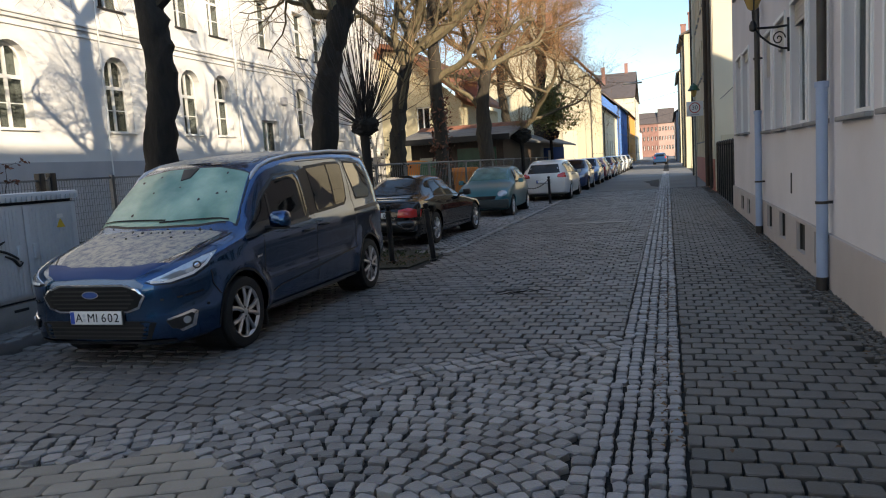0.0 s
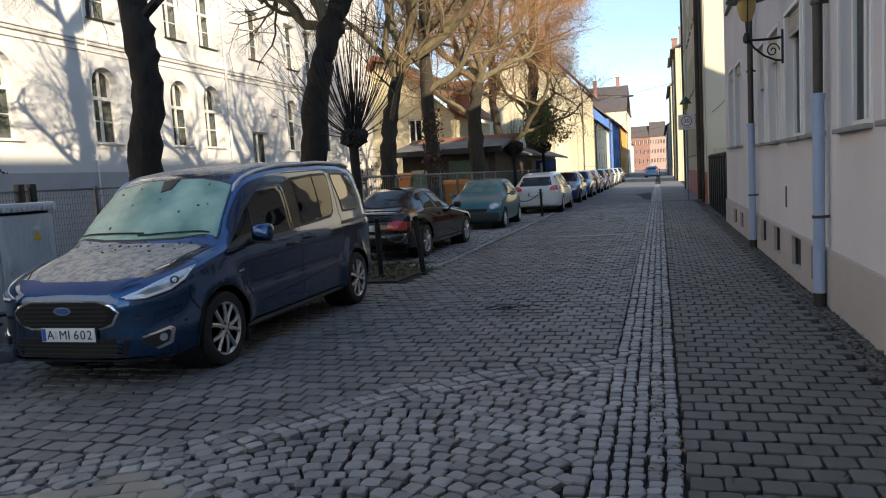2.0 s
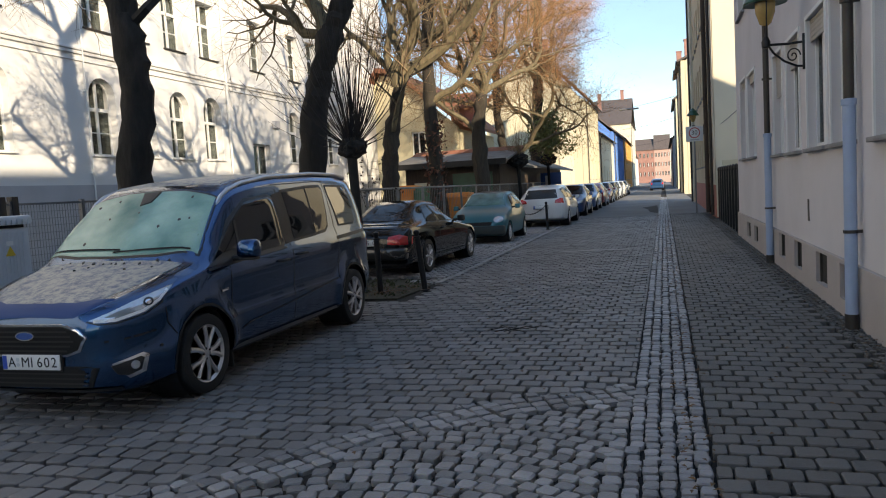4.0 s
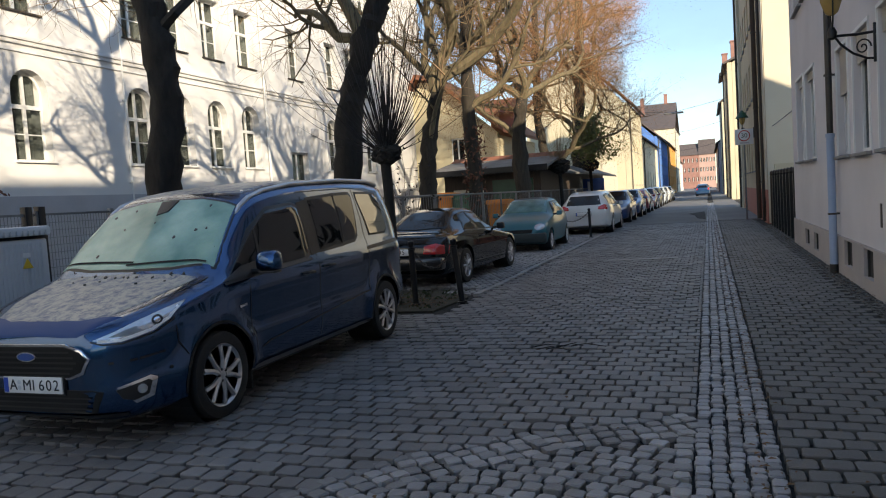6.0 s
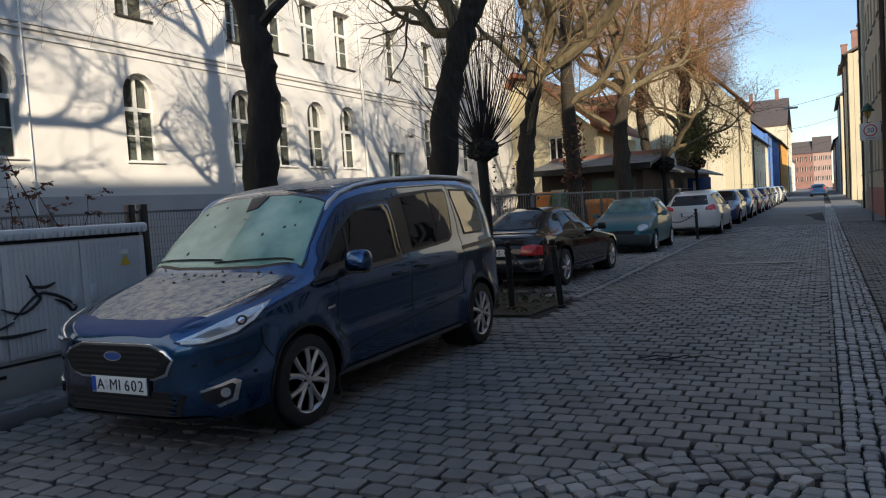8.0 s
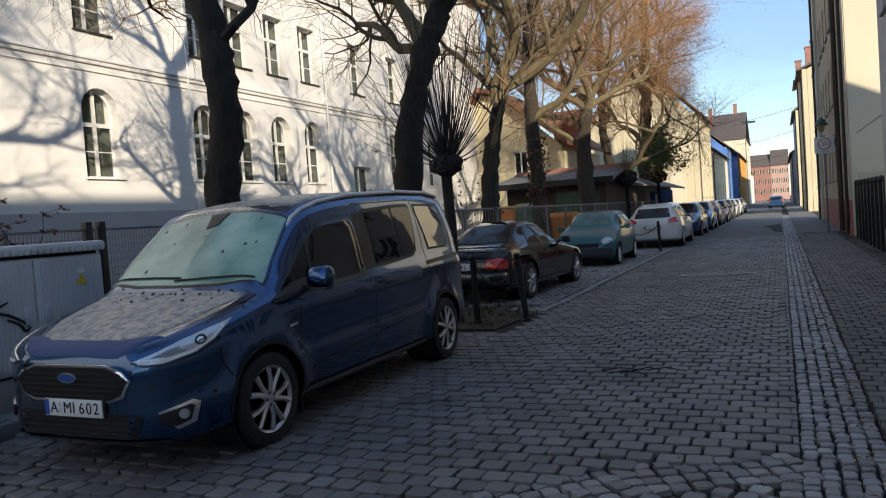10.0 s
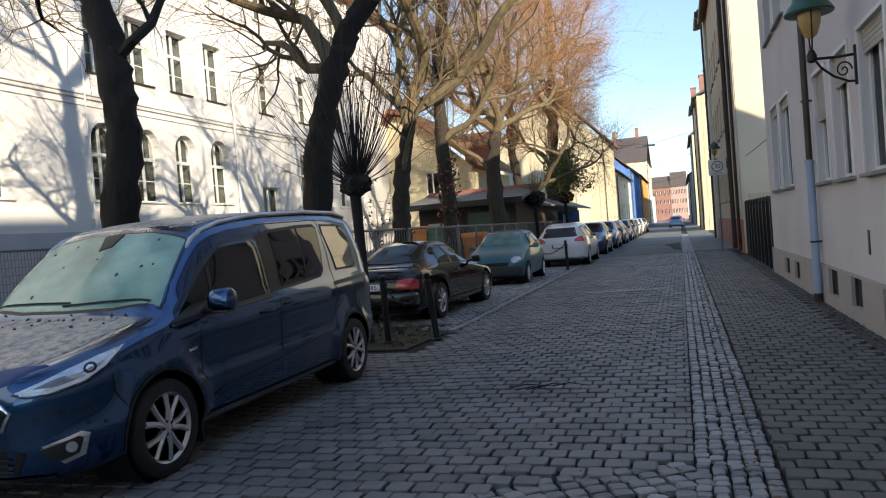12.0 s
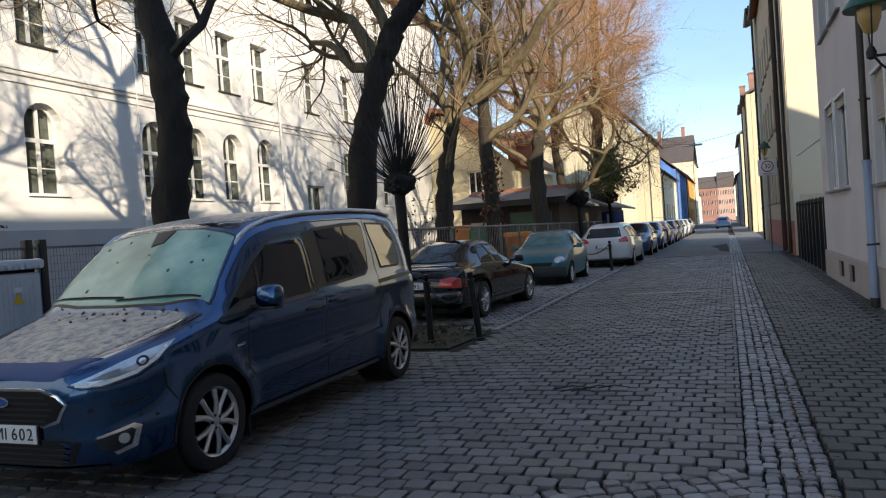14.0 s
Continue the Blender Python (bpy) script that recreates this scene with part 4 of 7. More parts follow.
town_house("cream_house", "cream house with grey roof in the row", 1.2, 5.0, 46.05, 50.0, 12.6, 13.2, PALE_CREAM, ROOF_GREY, 1.2, window_rows(46.3, 49.8, 2, ((1.8, 3.5), (4.9, 6.5), (8.0, 9.6)), 0.95), chimneys=((2.2, 49.0, 12.0, 14.6),))
town_house("pale_house", "pale cream house in the row", 1.3, 6.0, 70.0, 77.0, 11.6, 12.6, CREAM, ROOF_GREY, 1.3, window_rows(70.3, 76.7, 3, ((1.8, 3.4), (4.7, 6.3)), 0.95), chimneys=((2.5, 73, 11.5, 14.2),))
town_house("yellow_row_house", "pale yellow house in the row", 1.2, 6.0, 77.05, 84.0, 11.8, 13.0, PALE_CREAM, ROOF_RED, 1.2, window_rows(77.4, 83.8, 3, ((1.8, 3.4), (4.7, 6.3)), 0.95), chimneys=((2.4, 83, 12, 15.5),))
town_house("far_cream_house", "far cream house with a tall red chimney", 1.35, 9.5, 101.0, 120.0, 11.5, 14.5, CREAM, ROOF_GREY, 1.35, window_rows(102, 119, 7, ((1.8, 3.4), (4.7, 6.3)), 1.0), chimneys=((2.2, 112, 12.0, 19.0),))
town_house("far_grey_house", "far grey house at the end of the row", 1.1, 9.5, 120.05, 160.0, 7.5, 10.5, GREY_BASE, ROOF_GREY, 1.1, window_rows(119, 159, 12, ((1.8, 3.4), (4.7, 6.3)), 1.0))
bp = thing("house_downpipe", "thick dark brown downpipe on the ochre house front", "drainpipe", at(1.2, 32.75))
part("pipe", Geo().tube([(0, 0, 0.05), (0, 0, 11.4), (-0.2, 0, 11.75)], 0.085, 12), WOOD_DARK, bp, smooth=True)
for z in (1.4, 4.2, 7.0, 9.8):
    part("bracket", Geo().lathe([(0.085, z), (0.1, z), (0.1, z + 0.04), (0.085, z + 0.04)], 12).box(0.0, 0.11, -0.015, 0.015, z, z + 0.03), DARK_METAL, bp)
# flat plates on the plinth, their dark colour painting the shade of slots
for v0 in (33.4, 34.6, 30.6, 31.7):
    vt = thing("plinth_vent", "flat dark plate painted as a cellar slot in the salmon plinth", "vent", at(1.285, v0, 0.3))
    part("slot", Geo().box(-0.004, 0.01, 0, 0.4, 0, 0.5), SHADE_SHEET, vt)
wall_lantern(1.31, 36.3, 3.55, "small green hat lantern on a black bracket, ochre wall")

# ---- left-hand row beyond the trees ----
gabled = town_house("cream_gable_house", "tall cream house whose blank gable faces the yard", -15.2, -6.6, 65.0, 78.0, 8.6, 13.2, CREAM, ROOF_RED, -6.6, window_rows(65.6, 77.6, 4, ((1.8, 3.5), (4.7, 6.3)), 1.0), chimneys=((-10.5, 70, 12.0, 14.6),))
part("blind_recess", Geo().box(-8.9, -7.7, 64.94, 65.0, 0.6, 3.8), PALE_CREAM, gabled)
town_house("low_cream_house", "low pale cream house in the row", -14.5, -6.6, 78.05, 100.9, 6.4, 9.8, PALE_CREAM, ROOF_GREY, -6.6, window_rows(78.6, 100.4, 6, ((1.6, 3.2),), 1.0))
town_house("blue_house", "bright blue plastered house", -14.5, -6.55, 101.0, 125.0, 8.0, 11.6, BLUE_WALL, ROOF_GREY, -6.55, window_rows(102, 124.5, 6, ((1.6, 3.2), (4.4, 5.8)), 1.0))
town_house("orange_house", "bright orange plastered house", -14.5, -6.55, 125.05, 156.0, 8.4, 12.0, ORANGE_WALL, ROOF_GREY, -6.55, window_rows(126, 155, 6, ((1.6, 3.2), (4.4, 5.8)), 1.0))
town_house("white_hip_house", "tall white house with a brown mansard roof", -15, -6.5, 156.05, 180.0, 13.0, 19.0, PALE_CREAM, ROOF_GREY, -6.5, window_rows(157, 179, 6, ((1.8, 3.4), (4.9, 6.6), (8.2, 9.8)), 1.0), along="u", chimneys=((-8.5, 168, 17.5, 21.0), (-13, 163, 16, 20.0)))
town_house("far_white_house", "far white house before the junction", -14, -6.8, 180.05, 205.0, 7.0, 10.0, WHITE_WALL, ROOF_RED, -6.8, window_rows(181, 204, 8, ((1.8, 3.4), (4.4, 5.8)), 1.0))
END_V = 265.0
for u0, u1, eave, ridge, wall, roof, lab in ((-10.0, -3.25, 11.4, 15.2, BRICK_RED, ROOF_GREY, "red brick corner house with a steep grey roof"), (-3.2, 2.0, 11.4, 16.4, PINK, ROOF_GREY, "pink corner house with a steep brown roof")):
    h = thing("corner_house", lab, "house", ST)
    rows = [(u0 + (u1 - u0) * (k + 0.5) / 5 - 0.3, u0 + (u1 - u0) * (k + 0.5) / 5 + 0.3, z, z + 1.4, False) for z in (2.4, 5.6, 8.8) for k in range(5)]
    part("wall", wall_with_openings(Geo(), "v", END_V, END_V + 0.4, u0, u1, 0, eave, rows).box(u0, u1, END_V + 0.5, END_V + 11, 0, eave), wall, h)
    for a, b, z0, z1, _ in rows:
        win = part("window", Geo().box(a, b, END_V + 0.2, END_V + 0.25, z0, z1), CAR_GLASS, h)
        part("frame", Geo().box((a + b) / 2 - 0.06, (a + b) / 2 + 0.06, END_V + 0.15, END_V + 0.19, z0, z1), WHITE_PAINT, win)
    part("roof", tile_roof(Geo(), u0, u1, END_V, END_V + 11.0, eave, ridge, "u"), roof, h)

# ---- yellow villa, sheds and yard things behind the railing ----
vil = thing("yellow_villa", "yellow plastered villa with a red tiled roof", "house", ST)
V0 = 41.0
hole = [(-13.9, -13.1, 3.5, 4.9, False), (-12.5, -11.9, 1.2, 3.0, False)]
part("wall", wall_with_openings(Geo(), "v", V0, V0 + 0.35, -17.5, -11.2, 0, 5.0, hole).box(-17.5, -11.2, V0 + 0.4, V0 + 9, 0, 4.9), YELLOW, vil)
for a, b, z0, z1, _ in hole:
    win = part("window", Geo().box(a, b, V0 + 0.15, V0 + 0.18, z0, z1), CAR_GLASS, vil)
    part("frame", Geo().box((a + b) / 2 - 0.04, (a + b) / 2 + 0.04, V0 + 0.11, V0 + 0.148, z0, z1).box(a, b, V0 + 0.11, V0 + 0.148, z1 - 0.08, z1).box(a, a + 0.07, V0 + 0.11, V0 + 0.148, z0, z1 - 0.081).box(b - 0.07, b, V0 + 0.11, V0 + 0.148, z0, z1 - 0.081), WHITE_PAINT, win)
part("roof", Geo().prism([(-18, 4.9), (-15.6, 8.3), (-14.6, 8.1), (-10.7, 4.95), (-10.7, 5.15), (-14.6, 8.35), (-15.6, 8.55), (-18, 5.1)], "y", V0 - 0.6, V0 + 9.5), ROOF_RED, vil)
part("gable", Geo().prism([(-17.5, 5.0), (-15.6, 8.2), (-14.6, 8.0), (-11.2, 5.0)], "y", V0 + 0.02, V0 + 0.3), YELLOW, vil)
part("dormer", Geo().box(-12.4, -11.0, V0 + 3, V0 + 5, 4.8, 6.3), SALMON, vil)
part("dormer_roof", Geo().prism([(V0 + 2.7, 6.25), (V0 + 4, 7.1), (V0 + 5.3, 6.25), (V0 + 5.3, 6.4), (V0 + 4, 7.3), (V0 + 2.7, 6.4)], "x", -12.6, -10.8), ROOF_RED, vil)

shed = thing("long_shed", "low yard shed with a felt roof and red tile ridge", "shed", ST)
part("wall", Geo().box(-11.0, -6.9, 31.5, 31.7, 0, 2.6).box(-11.0, -10.8, 31.71, 36, 0, 2.6).box(-7.1, -6.9, 31.71, 50, 0, 2.5), WOOD_DARK, shed)
part("felt_roof", Geo().prism([(30.6, 2.55), (33.6, 3.05), (33.6, 3.13), (30.6, 2.66)], "x", -11.4, -6.4), FELT, shed)
g = Geo()
for k in range(26):
    g.prism([(33.62, 3.04), (34.3, 3.24), (34.3, 3.34), (33.62, 3.14)], "x", -11.4 + k * 0.195, -11.4 + k * 0.195 + 0.18)
part("tile_strip", g, ROOF_RED, shed, "red ridge tiles")
part("side_roof", Geo().prism([(-7.8, 2.9), (-6.3, 2.35), (-6.3, 2.44), (-7.8, 3.0)], "y", 33.7, 52), FELT, shed)
part("pale_panel", Geo().box(-10.6, -9.3, 31.44, 31.49, 0.1, 1.9), PALE_CREAM, shed)
part("green_door", Geo().box(-8.9, -7.2, 31.44, 31.49, 0.1, 2.2), GREEN_METAL, shed)
part("fascia", Geo().box(-11.4, -6.4, 30.5, 30.57, 2.45, 2.68), BLACK_IRON, shed)


def wheelie_bin(u, v, mat, label, s=1.0):
    b = thing("wheelie_bin", label, "waste bin", at(u, v, 0.06))
    part("body", Geo().add([(-0.2 * s, -0.2 * s, 0.1), (0.2 * s, -0.2 * s, 0.1), (0.2 * s, 0.22 * s, 0.1), (-0.2 * s, 0.22 * s, 0.1), (-0.27 * s, -0.27 * s, 0.95 * s), (0.27 * s, -0.27 * s, 0.95 * s), (0.27 * s, 0.3 * s, 0.95 * s), (-0.27 * s, 0.3 * s, 0.95 * s)], [(3, 2, 1, 0), (4, 5, 6, 7), (0, 1, 5, 4), (1, 2, 6, 5), (2, 3, 7, 6), (3, 0, 4, 7)]), mat, b, bevel=0.02)
    part("lid", Geo().prism([(-0.3 * s, 0.952 * s), (0.33 * s, 0.952 * s), (0.3 * s, 1.04 * s), (-0.22 * s, 1.06 * s)], "x", -0.29 * s, 0.29 * s), mat, b, bevel=0.015)
    for q in (-0.2, 0.2):
        part("wheel", Geo().lathe([(0.02, -0.02), (0.1, -0.02), (0.1, 0.02), (0.02, 0.02)], 14, "x", (q * s, 0.26 * s, 0.1)), RUBBER, b)
    return b


wheelie_bin(-8.6, 24.6, ORANGE_BIN, "bright orange plastic waste bin in the yard", 1.6)
wheelie_bin(-8.0, 24.7, GREEN_BIN, "dark green plastic waste bin in the yard", 1.55)
wheelie_bin(-6.95, 25.4, ORANGE_BIN, "orange plastic waste bin by the shed", 1.3)


# ---- trees ----
def leaf_quads(geo, p, count, spread, size, r):
    for _ in range(count):
        q = p + Vector((r.gauss(0, spread), r.gauss(0, spread), r.gauss(0, spread)))
        a = Vector((r.gauss(0, 1), r.gauss(0, 1), r.gauss(0, 1))).normalized()
        b = a.orthogonal().normalized()
        s = size * r.uniform(0.6, 1.4)
        geo.add([q - a * s, q + b * s * 0.45, q + a * s, q - b * s * 0.45], [(0, 1, 2, 3)])


def branch(limbs, twigs, p, d, r, length, level, rr, buds=None, droop=0.0, bud_size=0.03, dense=1.0):
    """One limb and what grows from it."""
    n = max(4, int(length / (0.42 if level < 2 else 0.33)))
    pts, rad = [p.copy()], [r]
    for k in range(n):
        bend = 0.30 if level < 2 else 0.24
        d = (d + Vector((rr.gauss(0, bend), rr.gauss(0, bend), rr.gauss(0, bend * 0.7) + (0.09 if level < 3 else 0.05) - droop * (level > 2)))).normalized()
        p = p + d * (length / n)
        pts.append(p.copy())
        rad.append(max(0.0022, r * (1 - 0.72 * (k + 1) / n) * (1 + rr.uniform(-0.07, 0.09) * (level < 2))))
    target = limbs if r > 0.03 else twigs
    target.tube(pts, rad, 8 if r > 0.09 else (5 if r > 0.03 else 3), caps=False)
    if buds is not None and level >= 3:
        for q in pts[1:]:
            leaf_quads(buds, q, 7, 0.19, bud_size * 0.65, rr)
    if level >= 4 or r < 0.004:
        return
    kids = int({0: 5, 1: 7, 2: 8, 3: 6}[level] * dense)
    for k in range(kids):
        i = min(n, max(1, int(n * (0.28 + 0.72 * (k + rr.random()) / kids))))
        axis = (pts[i] - pts[i - 1]).normalized()
        out = Vector((rr.gauss(0, 1), rr.gauss(0, 1), rr.gauss(0.15, 0.7)))
        out = (out - axis * out.dot(axis)).normalized()
        dd = (axis * rr.uniform(0.45, 0.9) + out * rr.uniform(0.55, 1.0)).normalized()
        branch(limbs, twigs, pts[i], dd, max(0.0035, rad[i] * rr.uniform(0.42, 0.66)), length * rr.uniform(0.45, 0.68), level + 1, rr, buds, droop, bud_size, dense)


def street_tree(label, u, v, trunk, radius, limbs_at, seed, bark, buds=None, bud_mat=None, twig_mat=None, droop=0.0, ivy=False, limb_mat=None, bud_size=0.03, dense=1.0):
    """trunk: points (du, dv, z) of the bole; limbs_at: (index on the bole, du, dv, dz, radius, length)."""
    rr = random.Random(seed)
    t = thing("tree", label, "tree", at(u, v, 0.0), "street trees")
    g = Geo()
    pts = [Vector(p) for p in trunk]
    fine, rad = [], []
    steps = 7
    for a in range(len(pts) - 1):
        for k in range(steps):
            s = k / steps
            fine.append(pts[a].lerp(pts[a + 1], s) + Vector((rr.gauss(0, 0.015), rr.gauss(0, 0.015), 0)))
            h = (a + s) / (len(pts) - 1)
            flare = 1 + 0.45 * math.exp(-4.5 * fine[-1].z)
            knob = 1 + (rr.uniform(0.05, 0.16) if rr.random() < 0.18 else 0)
            rad.append(radius * (1 - 0.38 * h) * flare * knob)
    fine.append(pts[-1])
    rad.append(radius * 0.6)
    g.tube(fine, rad, 16)
    g.v = [tuple(Vector(p) * 1.0 + Vector((noise.noise(Vector(p) * 5 + Vector((seed, 0, 0))) * radius * 0.30, noise.noise(Vector(p) * 5 + Vector((0, seed, 0))) * radius * 0.30, 0))) for p in g.v]
    part("trunk", g, bark, t, smooth=True)
    limbs, twigs = Geo(), Geo()
    bud_geo = Geo() if buds else None
    for i, du, dv, dz, r, length in limbs_at:
        branch(limbs, twigs, pts[i].copy(), Vector((du, dv, dz)).normalized(), r, length, 1, rr, bud_geo, droop, bud_size, dense)
    # limb_mat can paint limbs as sunlit above a trunk in darker bark
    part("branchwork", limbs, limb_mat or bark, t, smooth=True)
    tagged(part("brushwood", twigs, twig_mat or TWIG, t, "fine bare winter twigs"), kind="stuff")
    if bud_geo and bud_geo.f:
        tagged(part("crown", bud_geo, bud_mat, t, "russet winter buds and dry seed heads"), kind="stuff")
    if ivy:
        iv = Geo()
        for _ in range(420):
            a, z = rr.uniform(0, 6.28), rr.uniform(0.2, 3.6)
            leaf_quads(iv, Vector((math.cos(a) * radius * 1.15, math.sin(a) * radius * 1.15, z)) + pts[0].lerp(pts[1], min(1, z / max(0.1, pts[1].z))) * Vector((1, 1, 0)), 1, 0.06, 0.08, rr)
        part("ivy", iv, IVY_RED, t, "red-brown withered ivy on the bole")
    return t


def spray(n, rr, low=0.3):
    return [(math.cos(k * 2.4 + rr), math.sin(k * 2.4 + rr), low + 0.25 * (k % 3)) for k in range(n)]


street_tree("old linden with a dark knotty trunk beside the yard fence", -8.53, 11.4,
            [(0.26, 0, 0), (0.28, 0, 1.6), (0.50, 0, 3.3), (0.42, 0.0, 4.2), (0.0, 0.1, 5.6), (-0.4, 0.2, 9.5)], 0.275,
            [(3, 0.9, -0.2, 0.6, 0.09, 3.2), (4, -0.9, 0.5, 0.5, 0.1, 3.6), (4, 0.5, 0.9, 0.7, 0.1, 3.4), (4, -0.2, -0.9, 0.6, 0.09, 3.0), (5, 0.3, 0.3, 1, 0.11, 4), (5, -0.8, -0.2, 0.7, 0.1, 3.6), (5, 0.9, -0.4, 0.6, 0.1, 3.6), (4, 0.8, 0.6, 0.6, 0.12, 4.0), (5, 0.2, 0.9, 0.5, 0.12, 4.2), (4, -0.5, 0.8, 0.9, 0.11, 4.0)], 11, BARK, droop=0.12, dense=1.15)
# Tree out of view, added so its limbs cast shadows on the white facade.
for v, seed in ((4.6, 41),):
    street_tree("unseen linden added to the row for its branch shadows", -8.4, v,
                [(0.1, 0, 0), (0.0, 0, 1.6), (0.1, 0, 3.4), (-0.1, 0.0, 5.2), (0.2, 0.1, 7.4), (0.1, 0.2, 9.5)], 0.26,
                [(3, 0.9, -0.2, 0.6, 0.11, 3.4), (3, -0.7, -0.5, 0.6, 0.11, 3.4), (4, -0.9, 0.3, 0.5, 0.12, 3.6), (4, 0.5, -0.9, 0.7, 0.12, 3.6), (5, 0.3, -0.3, 1, 0.12, 4), (5, -0.8, -0.2, 0.7, 0.11, 3.6), (5, 0.9, -0.4, 0.6, 0.11, 3.6), (4, 0.3, 0.9, 0.7, 0.13, 4.4), (5, -0.3, 0.9, 0.5, 0.12, 4.2), (4, 0.9, 0.5, 0.6, 0.12, 4.0), (3, 0.1, 0.9, 0.8, 0.12, 4.4)], seed, BARK)
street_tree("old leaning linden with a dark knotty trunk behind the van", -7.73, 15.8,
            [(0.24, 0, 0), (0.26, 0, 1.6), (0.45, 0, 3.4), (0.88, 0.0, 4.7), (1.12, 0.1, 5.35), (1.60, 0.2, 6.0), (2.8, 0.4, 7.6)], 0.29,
            [(3, -0.8, 0.2, 0.55, 0.15, 4.6), (3, -0.3, 0.9, 0.7, 0.12, 4.0), (4, -0.5, -0.7, 0.9, 0.13, 4.2), (5, 0.9, 0.1, 0.5, 0.12, 4.2), (6, 0.5, 0.5, 0.8, 0.12, 4.0), (6, -0.4, -0.3, 1, 0.12, 4), (6, 0.8, -0.7, 0.5, 0.1, 3.5)], 12, BARK, droop=0.1, limb_mat=BARK_SUNLIT)
street_tree("old linden with forked limbs painted as sunlit above the railing", -7.43, 20.2,
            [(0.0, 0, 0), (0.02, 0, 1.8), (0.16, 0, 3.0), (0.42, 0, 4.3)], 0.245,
            [(3, -0.08, 0.1, 1, 0.19, 6.5), (3, 0.5, 0.1, 0.95, 0.17, 6.5), (3, -0.75, 0.1, 0.45, 0.10, 4.2), (3, 0.2, 0.8, 0.9, 0.12, 5.4), (3, -0.4, -0.6, 1.0, 0.11, 5.0), (2, 0.7, -0.4, 0.9, 0.08, 3.6)], 13, BARK_MID, twig_mat=TWIG, limb_mat=BARK_SUNLIT)
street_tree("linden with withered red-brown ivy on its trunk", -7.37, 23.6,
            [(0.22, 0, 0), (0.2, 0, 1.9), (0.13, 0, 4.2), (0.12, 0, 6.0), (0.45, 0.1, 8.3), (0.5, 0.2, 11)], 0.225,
            [(2, 0.55, 0.3, 0.8, 0.11, 4.4), (3, -0.6, 0.5, 0.9, 0.12, 4.6), (3, 0.7, -0.3, 0.8, 0.13, 4.8), (4, 0.3, 0.8, 0.9, 0.12, 4.6), (4, -0.4, -0.7, 0.9, 0.11, 4.4), (4, 0.8, 0.1, 0.8, 0.11, 4.4), (5, 0.5, 0.2, 1, 0.11, 4)], 14, BARK_MID, ivy=True, limb_mat=BARK_SUNLIT, buds=True, bud_mat=BUDS, bud_size=0.022)
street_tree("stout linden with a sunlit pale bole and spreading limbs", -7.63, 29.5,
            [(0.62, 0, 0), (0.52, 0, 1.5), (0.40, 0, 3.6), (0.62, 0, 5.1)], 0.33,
            [(3, 0.05, 0.1, 1, 0.20, 7.0), (3, -0.65, -0.1, 0.75, 0.15, 5.6), (3, 0.75, 0.2, 0.7, 0.12, 5.0), (3, 0.5, -0.5, 0.9, 0.15, 6.2), (3, -0.4, 0.7, 0.9, 0.14, 6.0), (2, -0.8, 0.1, 0.55, 0.10, 4.2), (3, 0.3, 0.7, 1.0, 0.13, 6.0)], 15, BARK_MID, buds=True, bud_mat=BUDS, limb_mat=BARK_SUNLIT)
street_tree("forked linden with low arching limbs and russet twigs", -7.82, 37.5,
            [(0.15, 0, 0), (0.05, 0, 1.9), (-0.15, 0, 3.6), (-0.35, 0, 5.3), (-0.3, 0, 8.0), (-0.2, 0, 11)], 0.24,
            [(1, 0.32, 0.1, 1.0, 0.17, 6.4), (3, 0.8, -0.2, 0.45, 0.11, 3.8), (3, -0.7, 0.2, 0.8, 0.13, 5.0), (3, 0.5, 0.6, 0.9, 0.13, 5.4), (4, -0.5, 0.4, 0.9, 0.13, 5), (4, 0.5, -0.3, 0.9, 0.13, 4.6), (5, 0.2, 0.1, 1, 0.12, 4.6), (4, 0.2, 0.8, 0.9, 0.13, 5)], 16, BARK_MID, buds=True, bud_mat=BUDS, limb_mat=BARK_SUNLIT, bud_size=0.036, dense=1.1)
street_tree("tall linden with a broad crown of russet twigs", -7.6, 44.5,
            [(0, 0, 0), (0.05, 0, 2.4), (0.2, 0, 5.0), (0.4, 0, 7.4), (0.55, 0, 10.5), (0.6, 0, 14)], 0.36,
            [(2, 0.9, -0.2, 0.4, 0.11, 3.6), (2, -0.8, 0.4, 0.7, 0.15, 5.4), (3, 0.9, 0.3, 0.6, 0.12, 4.4), (3, -0.6, -0.6, 0.8, 0.15, 5.4), (3, 0.5, -0.7, 0.7, 0.13, 4.6), (4, 0.8, -0.2, 0.7, 0.12, 4.4), (4, -0.5, 0.6, 0.9, 0.14, 5.2), (4, 0.5, 0.7, 0.7, 0.14, 5.0), (5, 0.4, 0.1, 1, 0.13, 4.6), (5, 0.6, 0.4, 0.8, 0.12, 3.8), (5, -0.6, -0.4, 0.8, 0.13, 4.8)], 17, BARK_MID, buds=True, bud_mat=BUDS, limb_mat=BARK_SUNLIT, bud_size=0.045)


